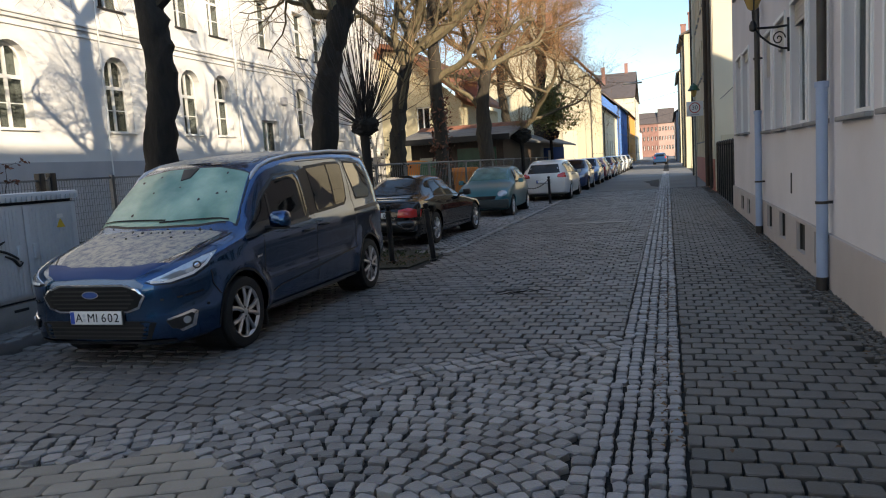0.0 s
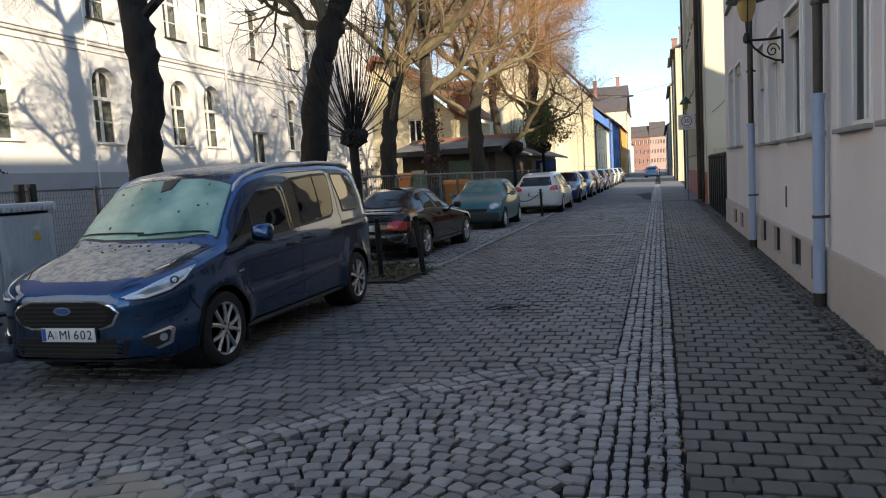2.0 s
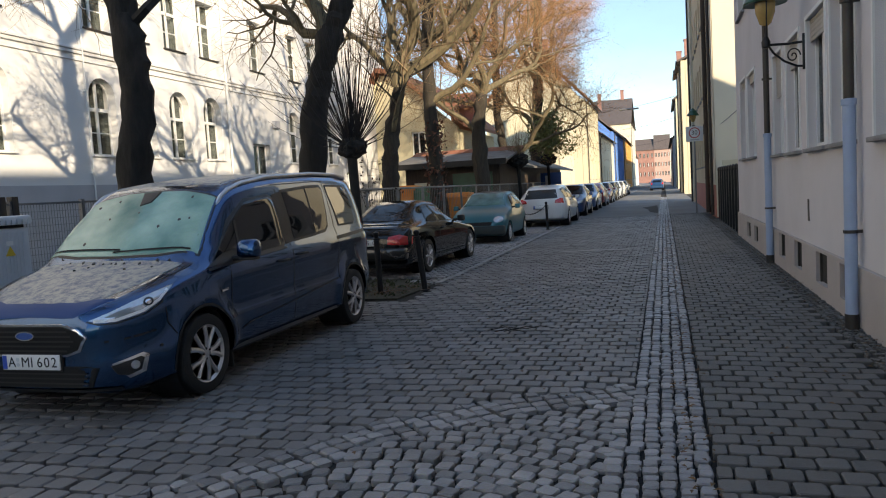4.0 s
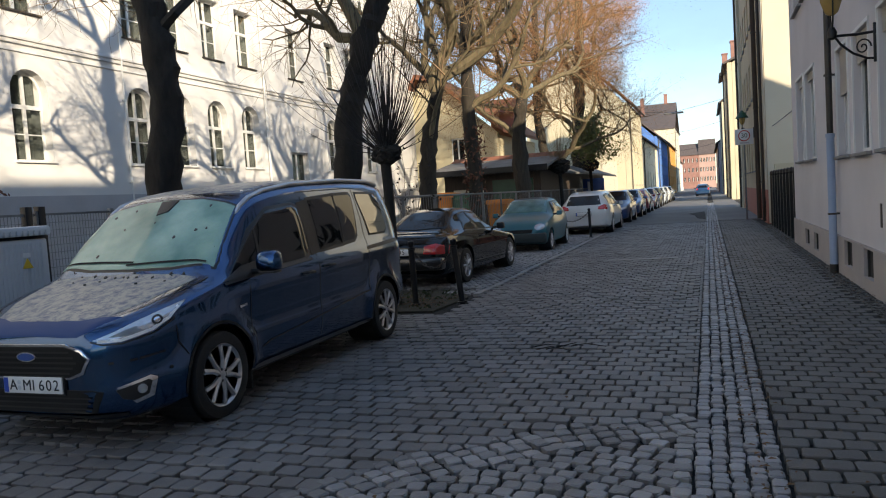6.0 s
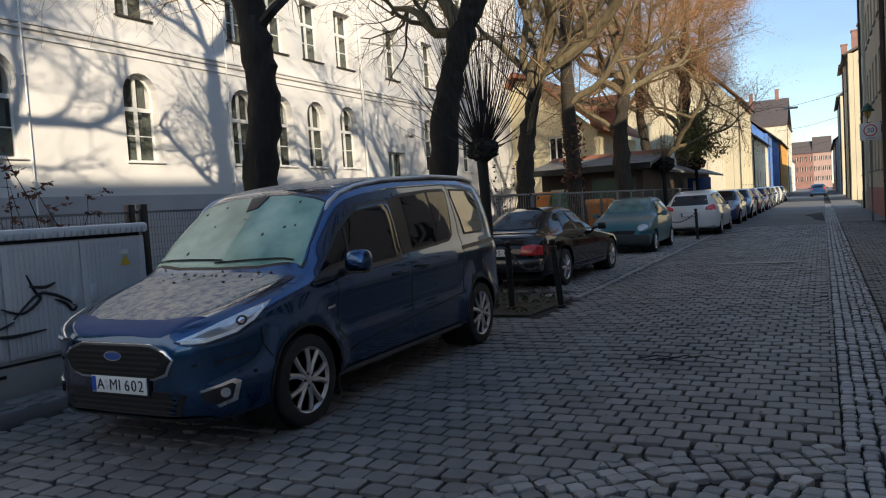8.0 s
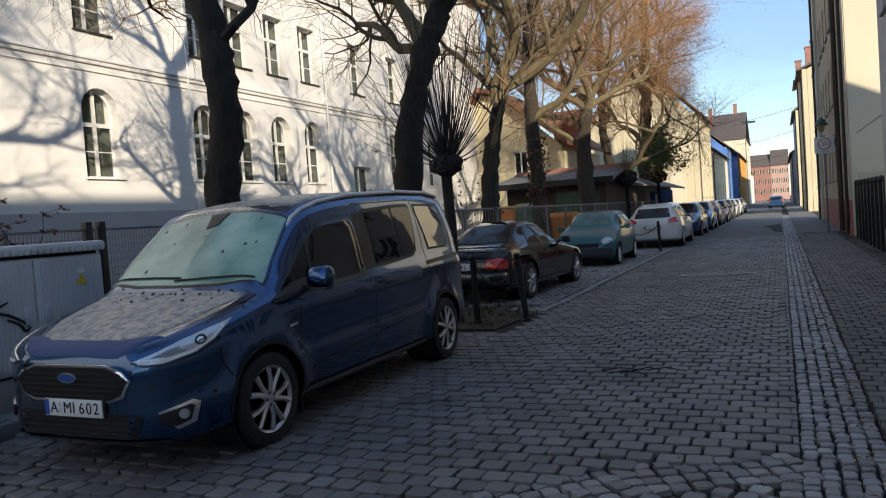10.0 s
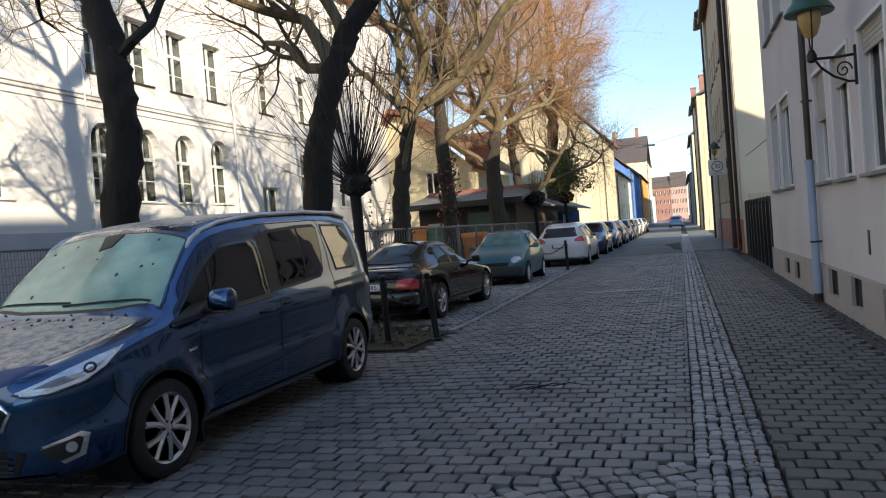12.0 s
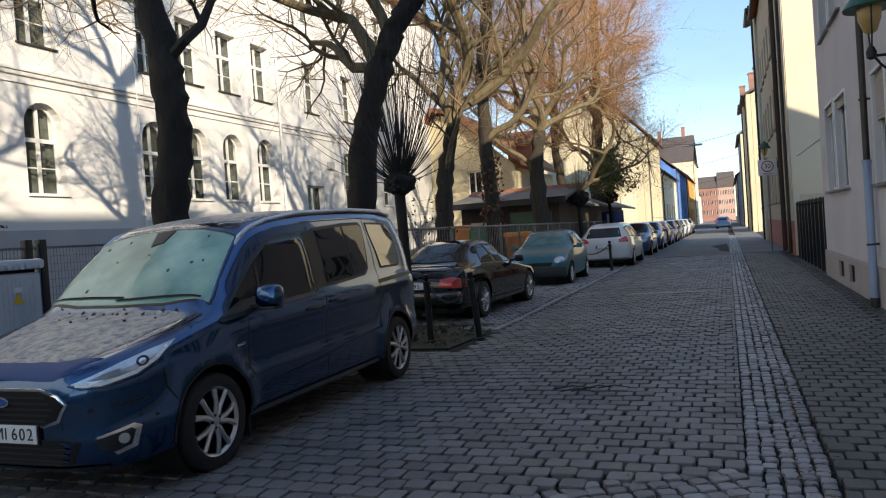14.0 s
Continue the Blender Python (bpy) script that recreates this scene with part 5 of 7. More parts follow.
def pollard(label, u, v, height, head, shoots, length, seed, twig_mat, leaves=0):
    rr = random.Random(seed)
    t = thing("pollard_tree", label, "tree", at(u, v, 0.0), "pollarded trees")
    part("trunk", Geo().tube([(0, 0, 0), (0.01, 0, height * 0.5), (-0.02, 0, height)], [0.085, 0.07, 0.08], 12), BARK, t, smooth=True)
    bm = bmesh.new()
    bmesh.ops.create_icosphere(bm, subdivisions=4, radius=1)
    g = Geo()
    idx = {w: k for k, w in enumerate(bm.verts)}
    g.add([(w.co.x * head * (1 + 0.35 * noise.noise(w.co * 3 + Vector((seed, 0, 0)))), w.co.y * head * (1 + 0.35 * noise.noise(w.co * 3 + Vector((0, seed, 0)))), height + head * 0.55 + w.co.z * head * 0.75 * (1 + 0.3 * noise.noise(w.co * 4))) for w in bm.verts], [tuple(idx[w] for w in f.verts) for f in bm.faces])
    bm.free()
    part("knuckle", g, BARK, t, "swollen dark pollard head")
    tw, lf = Geo(), Geo()
    for k in range(shoots):
        a = rr.uniform(0, 2 * math.pi)
        tilt = min(1.5, abs(rr.gauss(0, 0.62)) + 0.04)
        d = Vector((math.cos(a) * math.sin(tilt), math.sin(a) * math.sin(tilt), math.cos(tilt)))
        p = Vector((0, 0, height + head * 0.55)) + Vector((d.x, d.y, d.z * 0.75)) * head * 0.85
        n = 6
        pts = [p.copy()]
        ln_ = length * rr.uniform(0.45, 1.1) * (1 - 0.25 * tilt)
        for s in range(n):
            d = (d + Vector((rr.gauss(0, 0.06), rr.gauss(0, 0.06), 0.10))).normalized()
            p = p + d * ln_ / n
            pts.append(p.copy())
            if leaves and s > 1:
                leaf_quads(lf, p, leaves, 0.14, 0.085, rr)
        tw.tube(pts, [0.0085 * (1 - 0.75 * s / n) for s in range(n + 1)], 4, caps=False)
    tagged(part("brushwood", tw, twig_mat, t, "many long thin upright shoots"), kind="stuff")
    if leaves:
        part("leaves", lf, LEAF_GREEN, t, "small olive green leaves")
    return t


pollard("young pollarded tree with a wide fan of long bare shoots", -5.05, 12.5, 2.14, 0.22, 105, 2.5, 31, TWIG_DARK)
pollard("small pollarded tree with a few short shoots", -6.37, 33.0, 2.4, 0.42, 90, 1.6, 32, TWIG)
pollard("pollarded tree still in olive leaf", -6.15, 40.0, 2.6, 0.42, 150, 2.3, 33, TWIG, leaves=6)


# ---- street furniture ----
def bollard(u, v, h, lean_u, label):
    b = thing("bollard", label, "bollard", at(u, v) @ pose(0, 0, 0, 0, lean_u, 0), "black chain bollards")
    part("post", Geo().lathe([(0.045, -0.06), (0.045, h - 0.09), (0.04, h - 0.085)], 16), BLACK_IRON, b, smooth=True)
    part("ring", Geo().lathe([(0.045, h - 0.11), (0.055, h - 0.105), (0.055, h - 0.085), (0.045, h - 0.08)], 16), BLACK_IRON, b, smooth=True)
    part("knob", Geo().lathe([(0.02, h - 0.09), (0.03, h - 0.07), (0.05, h - 0.03), (0.045, h + 0.005), (0.02, h + 0.02), (0.004, h + 0.022)], 16), BLACK_IRON, b, smooth=True)
    part("foot_plate", Geo().lathe([(0.01, 0.0), (0.08, 0.0), (0.075, 0.02), (0.045, 0.022)], 14), BLACK_IRON, b)
    return b


def chain(p0, p1, sag, label):
    c = thing("chain", label, "chain", ST, "bollard chains")
    p0, p1 = Vector(p0), Vector(p1)
    n = int((p1 - p0).length * 1.15 / 0.055)
    for k in range(n):
        s = (k + 0.5) / n
        q = p0.lerp(p1, s) - Vector((0, 0, sag * 4 * s * (1 - s)))
        tang = ((p1 - p0) / (p1 - p0).length - Vector((0, 0, sag * 4 * (1 - 2 * s) / (p1 - p0).length))).normalized()
        turn = Vector((1, 0, 0)).rotation_difference(tang).to_matrix().to_4x4() @ Matrix.Rotation(math.pi / 2 * (k % 2), 4, "X")
        ring = [(0.034 * math.cos(a), 0.016 * math.sin(a), 0) for a in [2 * math.pi * j / 8 for j in range(9)]]
        part("link", Geo().tube(ring, 0.0095, 5, caps=False), DARK_METAL, c, m=Matrix.Translation(q) @ turn)
    return c


bollard(-4.72, 12.45, 0.93, -1.0, "black iron bollard standing in weeds by the van")
bollard(-4.05, 12.62, 0.93, -5.5, "leaning black iron bollard at the road edge")
bollard(-4.25, 26.5, 0.93, -1.5, "black iron bollard beside the white car")
bollard(-5.5, 26.9, 0.93, 1.0, "black iron bollard behind the white car")
chain((-4.73, 12.45, 0.84), (-4.15, 12.62, 0.82), 0.3, "sagging black chain between two bollards")
chain((-5.5, 26.9, 0.84), (-4.28, 26.5, 0.84), 0.3, "sagging black chain beside the white car")

g = Geo()
g.prism([(-6.3, 11.8), (-4.25, 11.9), (-4.15, 13.2), (-4.45, 14.0), (-6.3, 14.2)], "z", -0.045, -0.006)
structure("planting_patch", g, EARTH, "bare earth patch with weeds round the bollards", "earth patch")
g = Geo()
rr = random.Random(21)
for _ in range(420):
    u, v = rr.uniform(-6.2, -4.3), rr.uniform(11.95, 13.9)
    if rr.random() < 0.4 + 0.5 * noise.noise(Vector((u * 2, v * 2, 0))):
        leaf_quads(g, Vector((u, v, 0.005)), 2, 0.02, 0.035, rr)
structure("weeds", g, GRASS, "low weeds and moss on the earth patch", "weeds", kind="stuff")
g = Geo()
for _ in range(1500):
    u, v = (rr.gauss(-0.36, 0.07), rr.uniform(5, 30)) if rr.random() < 0.35 else (rr.uniform(-5.4, -4.2), rr.uniform(11.9, 13.2)) if rr.random() < 0.5 else ((rr.gauss(1.12, 0.08), rr.uniform(6, 30)) if rr.random() < 0.6 else (rr.uniform(-4.0, 1.0), rr.uniform(5, 30)))
    a = rr.uniform(0, 6.28)
    s = rr.uniform(0.012, 0.03)
    z = 0.026 + rr.uniform(0, 0.012)
    g.add([(u + s * math.cos(a), v + s * math.sin(a), z), (u - 0.5 * s * math.sin(a), v + 0.5 * s * math.cos(a), z + 0.008), (u - s * math.cos(a), v - s * math.sin(a), z + 0.002), (u + 0.5 * s * math.sin(a), v - 0.5 * s * math.cos(a), z + 0.006)], [(0, 1, 2, 3)])
structure("fallen_leaves", g, DEAD_LEAF, "scattered dead leaves on the paving", "leaves", kind="stuff")
g = Geo()
for k in range(5):
    p = Vector((-2.12 + rr.gauss(0, 0.1), 9.4 + rr.gauss(0, 0.08), 0.02))
    d = Vector((rr.uniform(0.4, 1), rr.uniform(-0.8, 0.3), 0)).normalized()
    g.tube([p, p + d * 0.15 + Vector((0, 0, 0.03)), p + d * 0.3 + Vector((rr.gauss(0, 0.05), rr.gauss(0, 0.05), 0.0))], [0.006, 0.005, 0.003], 5)
structure("fallen_twigs", g, TWIG_DARK, "dark broken twigs lying on the setts", "twigs", kind="stuff")

# utility cabinet by the yard fence
cab = thing("utility_cabinet", "light grey ribbed street utility cabinet with scrawls", "utility cabinet", at(-7.2, 6.95, 0.1))
part("plinth", Geo().box(-0.24, 0.37, -1.1, 1.12, -0.02, 0.28), CONCRETE, cab, "stained concrete base", bevel=0.01)
part("body", Geo().box(-0.22, 0.36, -1.08, 1.1, 0.283, 1.3), CABINET_GREY, cab, bevel=0.012)
g = Geo().box(-0.25, 0.40, -1.12, 1.14, 1.33, 1.425)
part("lid", g, CABINET_GREY, cab, bevel=0.03)
for k in range(34):
    part("lid_vent", Geo().box(0.38, 0.412, -1.08 + k * 0.065, -1.08 + k * 0.065 + 0.035, 1.335, 1.385), CABINET_GREY, cab)
part("vent_band", Geo().box(-0.2, 0.335, -1.05, 1.07, 1.3, 1.33), BLACK_PLASTIC, cab)
for y0, y1 in ((-1.07, -0.37), (-0.355, 0.36), (0.375, 1.085)):
    door = part("door", Geo().box(0.362, 0.378, y0, y1, 0.33, 1.29), CABINET_GREY, cab, bevel=0.004)
    y = y0 + 0.06
    while y < y1 - 0.05:
        part("rib", Geo().box(0.379, 0.384, y, y + 0.022, 0.36, 1.26), CABINET_GREY, door)
        y += 0.044
    part("handle", Geo().box(0.38, 0.405, y1 - 0.12 if y0 < 0.3 else y0 + 0.06, y1 - 0.06 if y0 < 0.3 else y0 + 0.12, 0.72, 0.88), CABINET_GREY, door, bevel=0.008)
part("warning_sticker", Geo().prism([(0.78, 1.02), (0.90, 1.02), (0.84, 1.12)], "x", 0.3855, 0.388), YELLOW_STICKER, cab)
part("sticker", Geo().box(0.3855, 0.388, 0.80, 0.88, 1.125, 1.17), PLATE_WHITE, cab)
for y0, y1 in ((0.12, 0.3), (-0.6, -0.4)):
    part("base_slot", Geo().box(0.371, 0.374, y0, y1, 0.19, 0.22), BLACK_PLASTIC, cab)
part("base_joint", Geo().box(0.365, 0.376, -1.08, 1.1, 0.284, 0.3), BLACK_PLASTIC, cab)
strokes = [[(-0.16, 0.98), (-0.10, 0.84), (-0.06, 0.76), (-0.22, 0.66), (-0.4, 0.72)], [(-0.3, 0.62), (-0.08, 0.80), (0.06, 0.79), (0.20, 0.72), (0.27, 0.66)], [(-0.14, 0.88), (0.0, 0.86), (0.10, 0.89)], [(-0.5, 0.5), (-0.3, 0.48), (-0.02, 0.49)], [(0.08, 0.74), (0.18, 0.69), (0.24, 0.62), (0.29, 0.65)], [(-0.6, 0.85), (-0.45, 0.72), (-0.5, 0.55), (-0.3, 0.6)]]
g = Geo()
for s in strokes:
    ends = [s[0], *s, s[-1]]
    bow = []
    for p0, p1, p2, p3 in zip(ends, ends[1:], ends[2:], ends[3:]):
        for k in range(6):
            q = k / 6
            bow.append(tuple(0.5 * (2 * b + (c - a) * q + (2 * a - 5 * b + 4 * c - d) * q * q + (3 * b - a - 3 * c + d) * q ** 3) for a, b, c, d in zip(p0, p1, p2, p3)))
    bow.append(s[-1])
    g.tube([(0.386, y, z + 0.05) for y, z in bow], [0.006 + 0.009 * math.sin(math.pi * min(1, (k + 1) / len(bow))) for k in range(len(bow))], 6)
part("scrawl", g, BLACK_PLASTIC, cab, "black sprayed scrawl")

# mesh fence of the yard
yf = thing("mesh_fence", "grey steel mesh fence with square posts along the yard", "fence", at(-8.85, 0, 0.06))
for k in range(16):
    y = -3.0 + k * 1.26 + 0.1
    part("post", Geo().box(-0.03, 0.03, y - 0.03, y + 0.03, 0, 1.66), FENCE_GREY, yf)
for k in range(15):
    y0, y1 = -3.0 + k * 1.26 + 0.13, -3.0 + (k + 1) * 1.26 + 0.07
    if y0 > 13.5:
        continue
    pan = part("mesh_panel", Geo().box(-0.012, 0.012, y0, y1, 1.6, 1.63), FENCE_GREY, yf)
    part("bottom_rail", Geo().box(-0.012, 0.012, y0, y1, 0.1, 0.13), FENCE_GREY, yf)
    g = Geo()
    y = y0
    while y < y1:
        g.box(-0.003, 0.003, y, y + 0.006, 0.13, 1.6)
        y += 0.05
    z = 0.2
    while z < 1.6:
        g.box(0.0035, 0.009, y0, y1, z, z + 0.006)
        z += 0.1
    tagged(part("wire_mesh", g, FENCE_GREY, pan), kind="stuff")
for y in (9.55, 9.75):
    part("gate_post", Geo().box(-0.05, 0.05, y - 0.05, y + 0.05, 0, 1.72), BLACK_IRON, yf, "dark square gate post", bevel=0.006)
part("lock_box", Geo().box(0.03, 0.09, 9.3, 9.42, 1.02, 1.2), BLACK_IRON, yf)

rail = thing("pipe_railing", "grey tubular steel railing in front of the trees", "railing", at(-6.55, 14.6, 0.1))
for k in range(15):
    part("post", Geo().tube([(0, k * 1.9, 0), (0, k * 1.9, 1.55)], 0.03, 10), FENCE_GREY, rail, smooth=True)
for z in (1.54, 0.35):
    part("rail", Geo().tube([(0, -0.1, z), (0, 26.8, z)], 0.025, 8), FENCE_GREY, rail, smooth=True)
for k in range(14):
    for j in range(12):
        y = k * 1.9 + 0.12 + j * 0.15
        part("bar", Geo().box(-0.004, 0.004, y, y + 0.008, 0.36, 1.53), FENCE_GREY, rail)

# shrub with withered leaves behind the cabinet
sh = thing("beech_shrub", "small beech shrub with withered brown leaves", "shrub", at(-8.3, 7.9, 0.06))
rr = random.Random(5)
tw, lf = Geo(), Geo()
for k in range(9):
    a = rr.uniform(0, 6.28)
    p, d = Vector((rr.gauss(0, 0.1), rr.gauss(0, 0.15), 0)), Vector((0.25 * math.cos(a), 0.45 * math.sin(a), 1)).normalized()
    pts = [p.copy()]
    ln_ = rr.uniform(1.3, 2.6)
    for s in range(9):
        d = (d + Vector((rr.gauss(0, 0.08), rr.gauss(0, 0.12), 0))).normalized()
        p = p + d * ln_ / 9
        pts.append(p.copy())
        if s > 3:
            q = p + Vector((rr.gauss(0, 0.15), rr.gauss(0, 0.3), rr.uniform(-0.05, 0.1)))
            tw.tube([p, q], [0.004, 0.002], 3, caps=False)
            for e in range(5):
                leaf_quads(lf, p.lerp(q, e / 4), 2, 0.02, 0.035, rr)
    tw.tube(pts, [0.012 * (1 - 0.08 * s) for s in range(10)], 5, caps=False)
part("stems", tw, TWIG_DARK, sh)
part("leaves", lf, IVY_RED, sh, "withered brown beech leaves")

# bare sapling behind the pipe railing
sp = thing("sapling", "thin sapling with a few dark withered leaves", "shrub", at(-7.0, 18.2, 0.06))
rr = random.Random(9)
tw, lf = Geo(), Geo()
for k in range(7):
    a = rr.uniform(0, 6.28)
    p, d = Vector((rr.gauss(0, 0.06), rr.gauss(0, 0.06), 0)), Vector((0.3 * math.cos(a), 0.3 * math.sin(a), 1)).normalized()
    pts = [p.copy()]
    ln_ = rr.uniform(1.8, 3.1)
    for q_ in range(9):
        d = (d + Vector((rr.gauss(0, 0.12), rr.gauss(0, 0.12), 0.02))).normalized()
        p = p + d * ln_ / 9
        pts.append(p.copy())
        if q_ > 2:
            e = p + Vector((rr.gauss(0, 0.2), rr.gauss(0, 0.2), rr.uniform(0.0, 0.15)))
            tw.tube([p, e], [0.004, 0.002], 3, caps=False)
            leaf_quads(lf, e, 2, 0.05, 0.045, rr)
    tw.tube(pts, [0.011 * (1 - 0.08 * j) for j in range(10)], 5, caps=False)
tagged(part("brushwood", tw, TWIG_DARK, sp, "thin bare stems"), kind="stuff")
part("leaves", lf, TWIG_DARK, sp, "dark withered leaves")

# speed sign
sg = thing("speed_sign", "white thirty-zone sign on a grey post", "traffic sign", at(0.78, 33.2))
part("post", Geo().tube([(0, 0.03, 0), (0, 0.03, 3.55)], 0.03, 10), FENCE_GREY, sg, smooth=True)
part("plate", Geo().box(-0.33, 0.33, -0.012, 0.0, 2.9, 3.5), SIGN_WHITE, sg, bevel=0.004)
part("ring", Geo().lathe([(0.15, -0.016), (0.215, -0.016), (0.215, -0.0125), (0.15, -0.0125)], 32, "y", (0, 0, 3.24)), SIGN_RED, sg)
part("ring_face", Geo().lathe([(0.01, -0.0185), (0.178, -0.0185), (0.178, -0.0165), (0.01, -0.0165)], 32, "y", (0, 0, 3.24)), SIGN_WHITE, sg)
text_mesh("digits", "30", 0.24, BLACK_PLASTIC, sg, pose(0, -0.02, 3.24, 90, 0, 0), "black digits")
part("zone_bar", Geo().box(-0.16, 0.16, -0.016, -0.0125, 2.94, 2.99), GREY_BASE, sg)
ps = thing("blue_sign", "small dark blue parking sign before the trees", "traffic sign", at(-6.2, 41.0))
part("post", Geo().tube([(0, 0.03, 0), (0, 0.03, 2.2)], 0.03, 10), FENCE_GREY, ps, smooth=True)
part("plate", Geo().box(-0.55, 0.55, -0.012, 0.0, 1.35, 2.15), SIGN_BLUE, ps, bevel=0.004)
part("mark", Geo().box(-0.3, -0.1, -0.034, -0.0125, 1.5, 2.0), SIGN_WHITE, ps)
lamp = thing("street_lamp", "flat street lamp hung from a wire over the road", "street lamp", at(-3.4, 75.0, 8.3))
part("head", Geo().box(-0.9, 0.9, -0.2, 0.2, -0.1, 0.06), FENCE_GREY, lamp, bevel=0.04)
part("wire", Geo().tube([(-2.6, 0, 0.3), (0, 0, 0.07), (2.6, 0, 0.5), (4.7, 0, 0.9)], 0.015, 5), BLACK_IRON, lamp)
for v, z in ((110.0, 9.5), (150.0, 8.8)):
    cb = thing("overhead_cable", "thin dark cable across the street", "cable", at(0, v, z), "overhead cables")
    part("cable", Geo().tube([(-5.9, 0, -0.8), (-2.5, 0, -0.5), (1.3, 0, 0.3)], 0.02, 5), BLACK_IRON, cb)
cb = thing("service_cable", "thin drooping service cable between the houses", "cable", ST)
part("cable", Geo().tube([(1.4, 36.3, 3.7), (1.6, 33, 3.4), (1.5, 28, 3.25), (1.3, 21.2, 3.05)], 0.012, 5), BLACK_IRON, cb)


# ---- vehicles ----
from mathutils.bvhtree import BVHTree


class Shell:
    """A car body lofted from stations: y, floor, shoulder height, top height, half width, half width of the top."""
    def __init__(self, rows, step=0.06, soften=2):
        a = np.array(rows, float)
        ys = np.arange(a[0, 0], a[-1, 0] + 1e-6, step)
        ys = np.unique(np.concatenate([ys, [a[-1, 0]]]))
        cols = [np.interp(ys, a[:, 0], a[:, k]) for k in range(1, 6)]
        for _ in range(soften):
            for c in cols:
                c[1:-1] = 0.25 * c[:-2] + 0.5 * c[1:-1] + 0.25 * c[2:]
        self.ys, self.cols = ys, cols
        self.length = a[-1, 0]

    def section(self, k):
        zb, zs, zt, w, wt = [c[k] for c in self.cols]
        mid = ((w * 0.955 + wt) / 2 + 0.02, (zs + 0.03 + zt - 0.10) / 2)
        half = [(0, zb), (w * 0.86, zb), (w * 0.95, zb + 0.05), (w * 0.985, zb + 0.30 * (zs - zb)), (w, zb + 0.58 * (zs - zb)), (w * 0.99, zb + 0.8 * (zs - zb)), (w * 0.975, zs - 0.03), (w * 0.945, zs + 0.015)]
        cabin = [mid, (wt + 0.015, zt - 0.12), (wt * 0.97, zt - 0.055), (wt * 0.86, zt - 0.015), (wt * 0.5, zt), (0, zt + 0.008)]
        e = zt - zs
        hood = [(w * 0.90, zs + 0.25 * e + 0.012), (w * 0.82, zs + 0.5 * e + 0.014), (w * 0.7, zs + 0.75 * e + 0.01), (w * 0.55, zs + 0.9 * e + 0.006), (w * 0.3, zt), (0, zt + 0.006)]
        b = min(1.0, max(0.0, (e - 0.06) / 0.3))
        half += [(h[0] * (1 - b) + c[0] * b, h[1] * (1 - b) + c[1] * b) for h, c in zip(hood, cabin)]
        return [(x, z) for x, z in half] + [(-x, z) for x, z in half[-2:0:-1]]

    def geo(self):
        rings = [self.section(k) for k in range(len(self.ys))]
        n = len(rings[0])
        g = Geo()
        g.add([(x, self.ys[k], z) for k, r in enumerate(rings) for x, z in r],
              [(k * n + i, k * n + (i + 1) % n, (k + 1) * n + (i + 1) % n, (k + 1) * n + i) for k in range(len(rings) - 1) for i in range(n)] + [tuple(range(n - 1, -1, -1)), tuple((len(rings) - 1) * n + i for i in range(n))])
        return g


def cut_arches(ob, arches, width):
    """Cut the wheel wells out of a body mesh."""
    g = Geo()
    for y, z, r in arches:
        for s in (-1, 1):
            g.lathe([(r, s * (width - 0.30)), (r, s * (width + 0.2))] if s > 0 else [(r, s * (width + 0.2)), (r, s * (width - 0.30))], 32, "x", (0, y, z))
    cutter = new("cutter", mesh_of("cutter", g, BLACK_PLASTIC))
    cutter.parent = ob.parent
    md = ob.modifiers.new("arches", "BOOLEAN")
    md.object, md.operation, md.solver = cutter, "DIFFERENCE", "EXACT"
    bpy.context.view_layer.update()
    me = bpy.data.meshes.new_from_object(ob.evaluated_get(bpy.context.evaluated_depsgraph_get()))
    ob.modifiers.clear()
    ob.data = me
    bpy.data.objects.remove(cutter)
    me.polygons.foreach_set("use_smooth", [True] * len(me.polygons))
    me.set_sharp_from_angle(angle=radians(40))


def fitted(bvh, poly, toward, lift=0.006, rings=5, split=0.07, rim=0.004):
    """A panel that hugs a body: poly lies in the plane across 'toward' and is pushed onto the body along it."""
    d = Vector(toward)
    pts = []
    for p, q in zip(poly, poly[1:] + poly[:1]):
        n = max(1, int(math.dist(p, q) / split))
        pts += [(p[0] + (q[0] - p[0]) * k / n, p[1] + (q[1] - p[1]) * k / n) for k in range(n)]
    cx, cy = sum(p[0] for p in pts) / len(pts), sum(p[1] for p in pts) / len(pts)

    def put(p, h):
        o = Vector((0, *p)) if abs(d.x) > 0.9 else (Vector((d.y * p[0], -d.x * p[0], p[1])) if abs(d.x) > 0.1 else (Vector((p[0], 0, p[1])) if abs(d.y) > 0.5 else Vector((p[0], p[1], 0))))
        start = o - d * 6
        hit = bvh.ray_cast(start, d, 12)
        return (hit[0] - d * h) if hit[0] is not None else None
    g = Geo()
    n = len(pts)
    vs = []
    for k, (s, h) in enumerate([(1.0, -0.012), (1.0, lift - rim)] + [(1 - (j / rings) * 0.999 if j else 0.985, lift) for j in range(rings + 1)]):
        for p in pts:
            q = put((cx + (p[0] - cx) * s, cy + (p[1] - cy) * s), h)
            vs.append(q)
    good = [q for q in vs if q is not None]
    if not good:
        return g
    mean = sum(good, Vector()) / len(good)
    vs = [q if q is not None else mean for q in vs]
    m = len(vs) // n
    return g.add(vs, [(k * n + i, k * n + (i + 1) % n, (k + 1) * n + (i + 1) % n, (k + 1) * n + i) for k in range(m - 1) for i in range(n)])


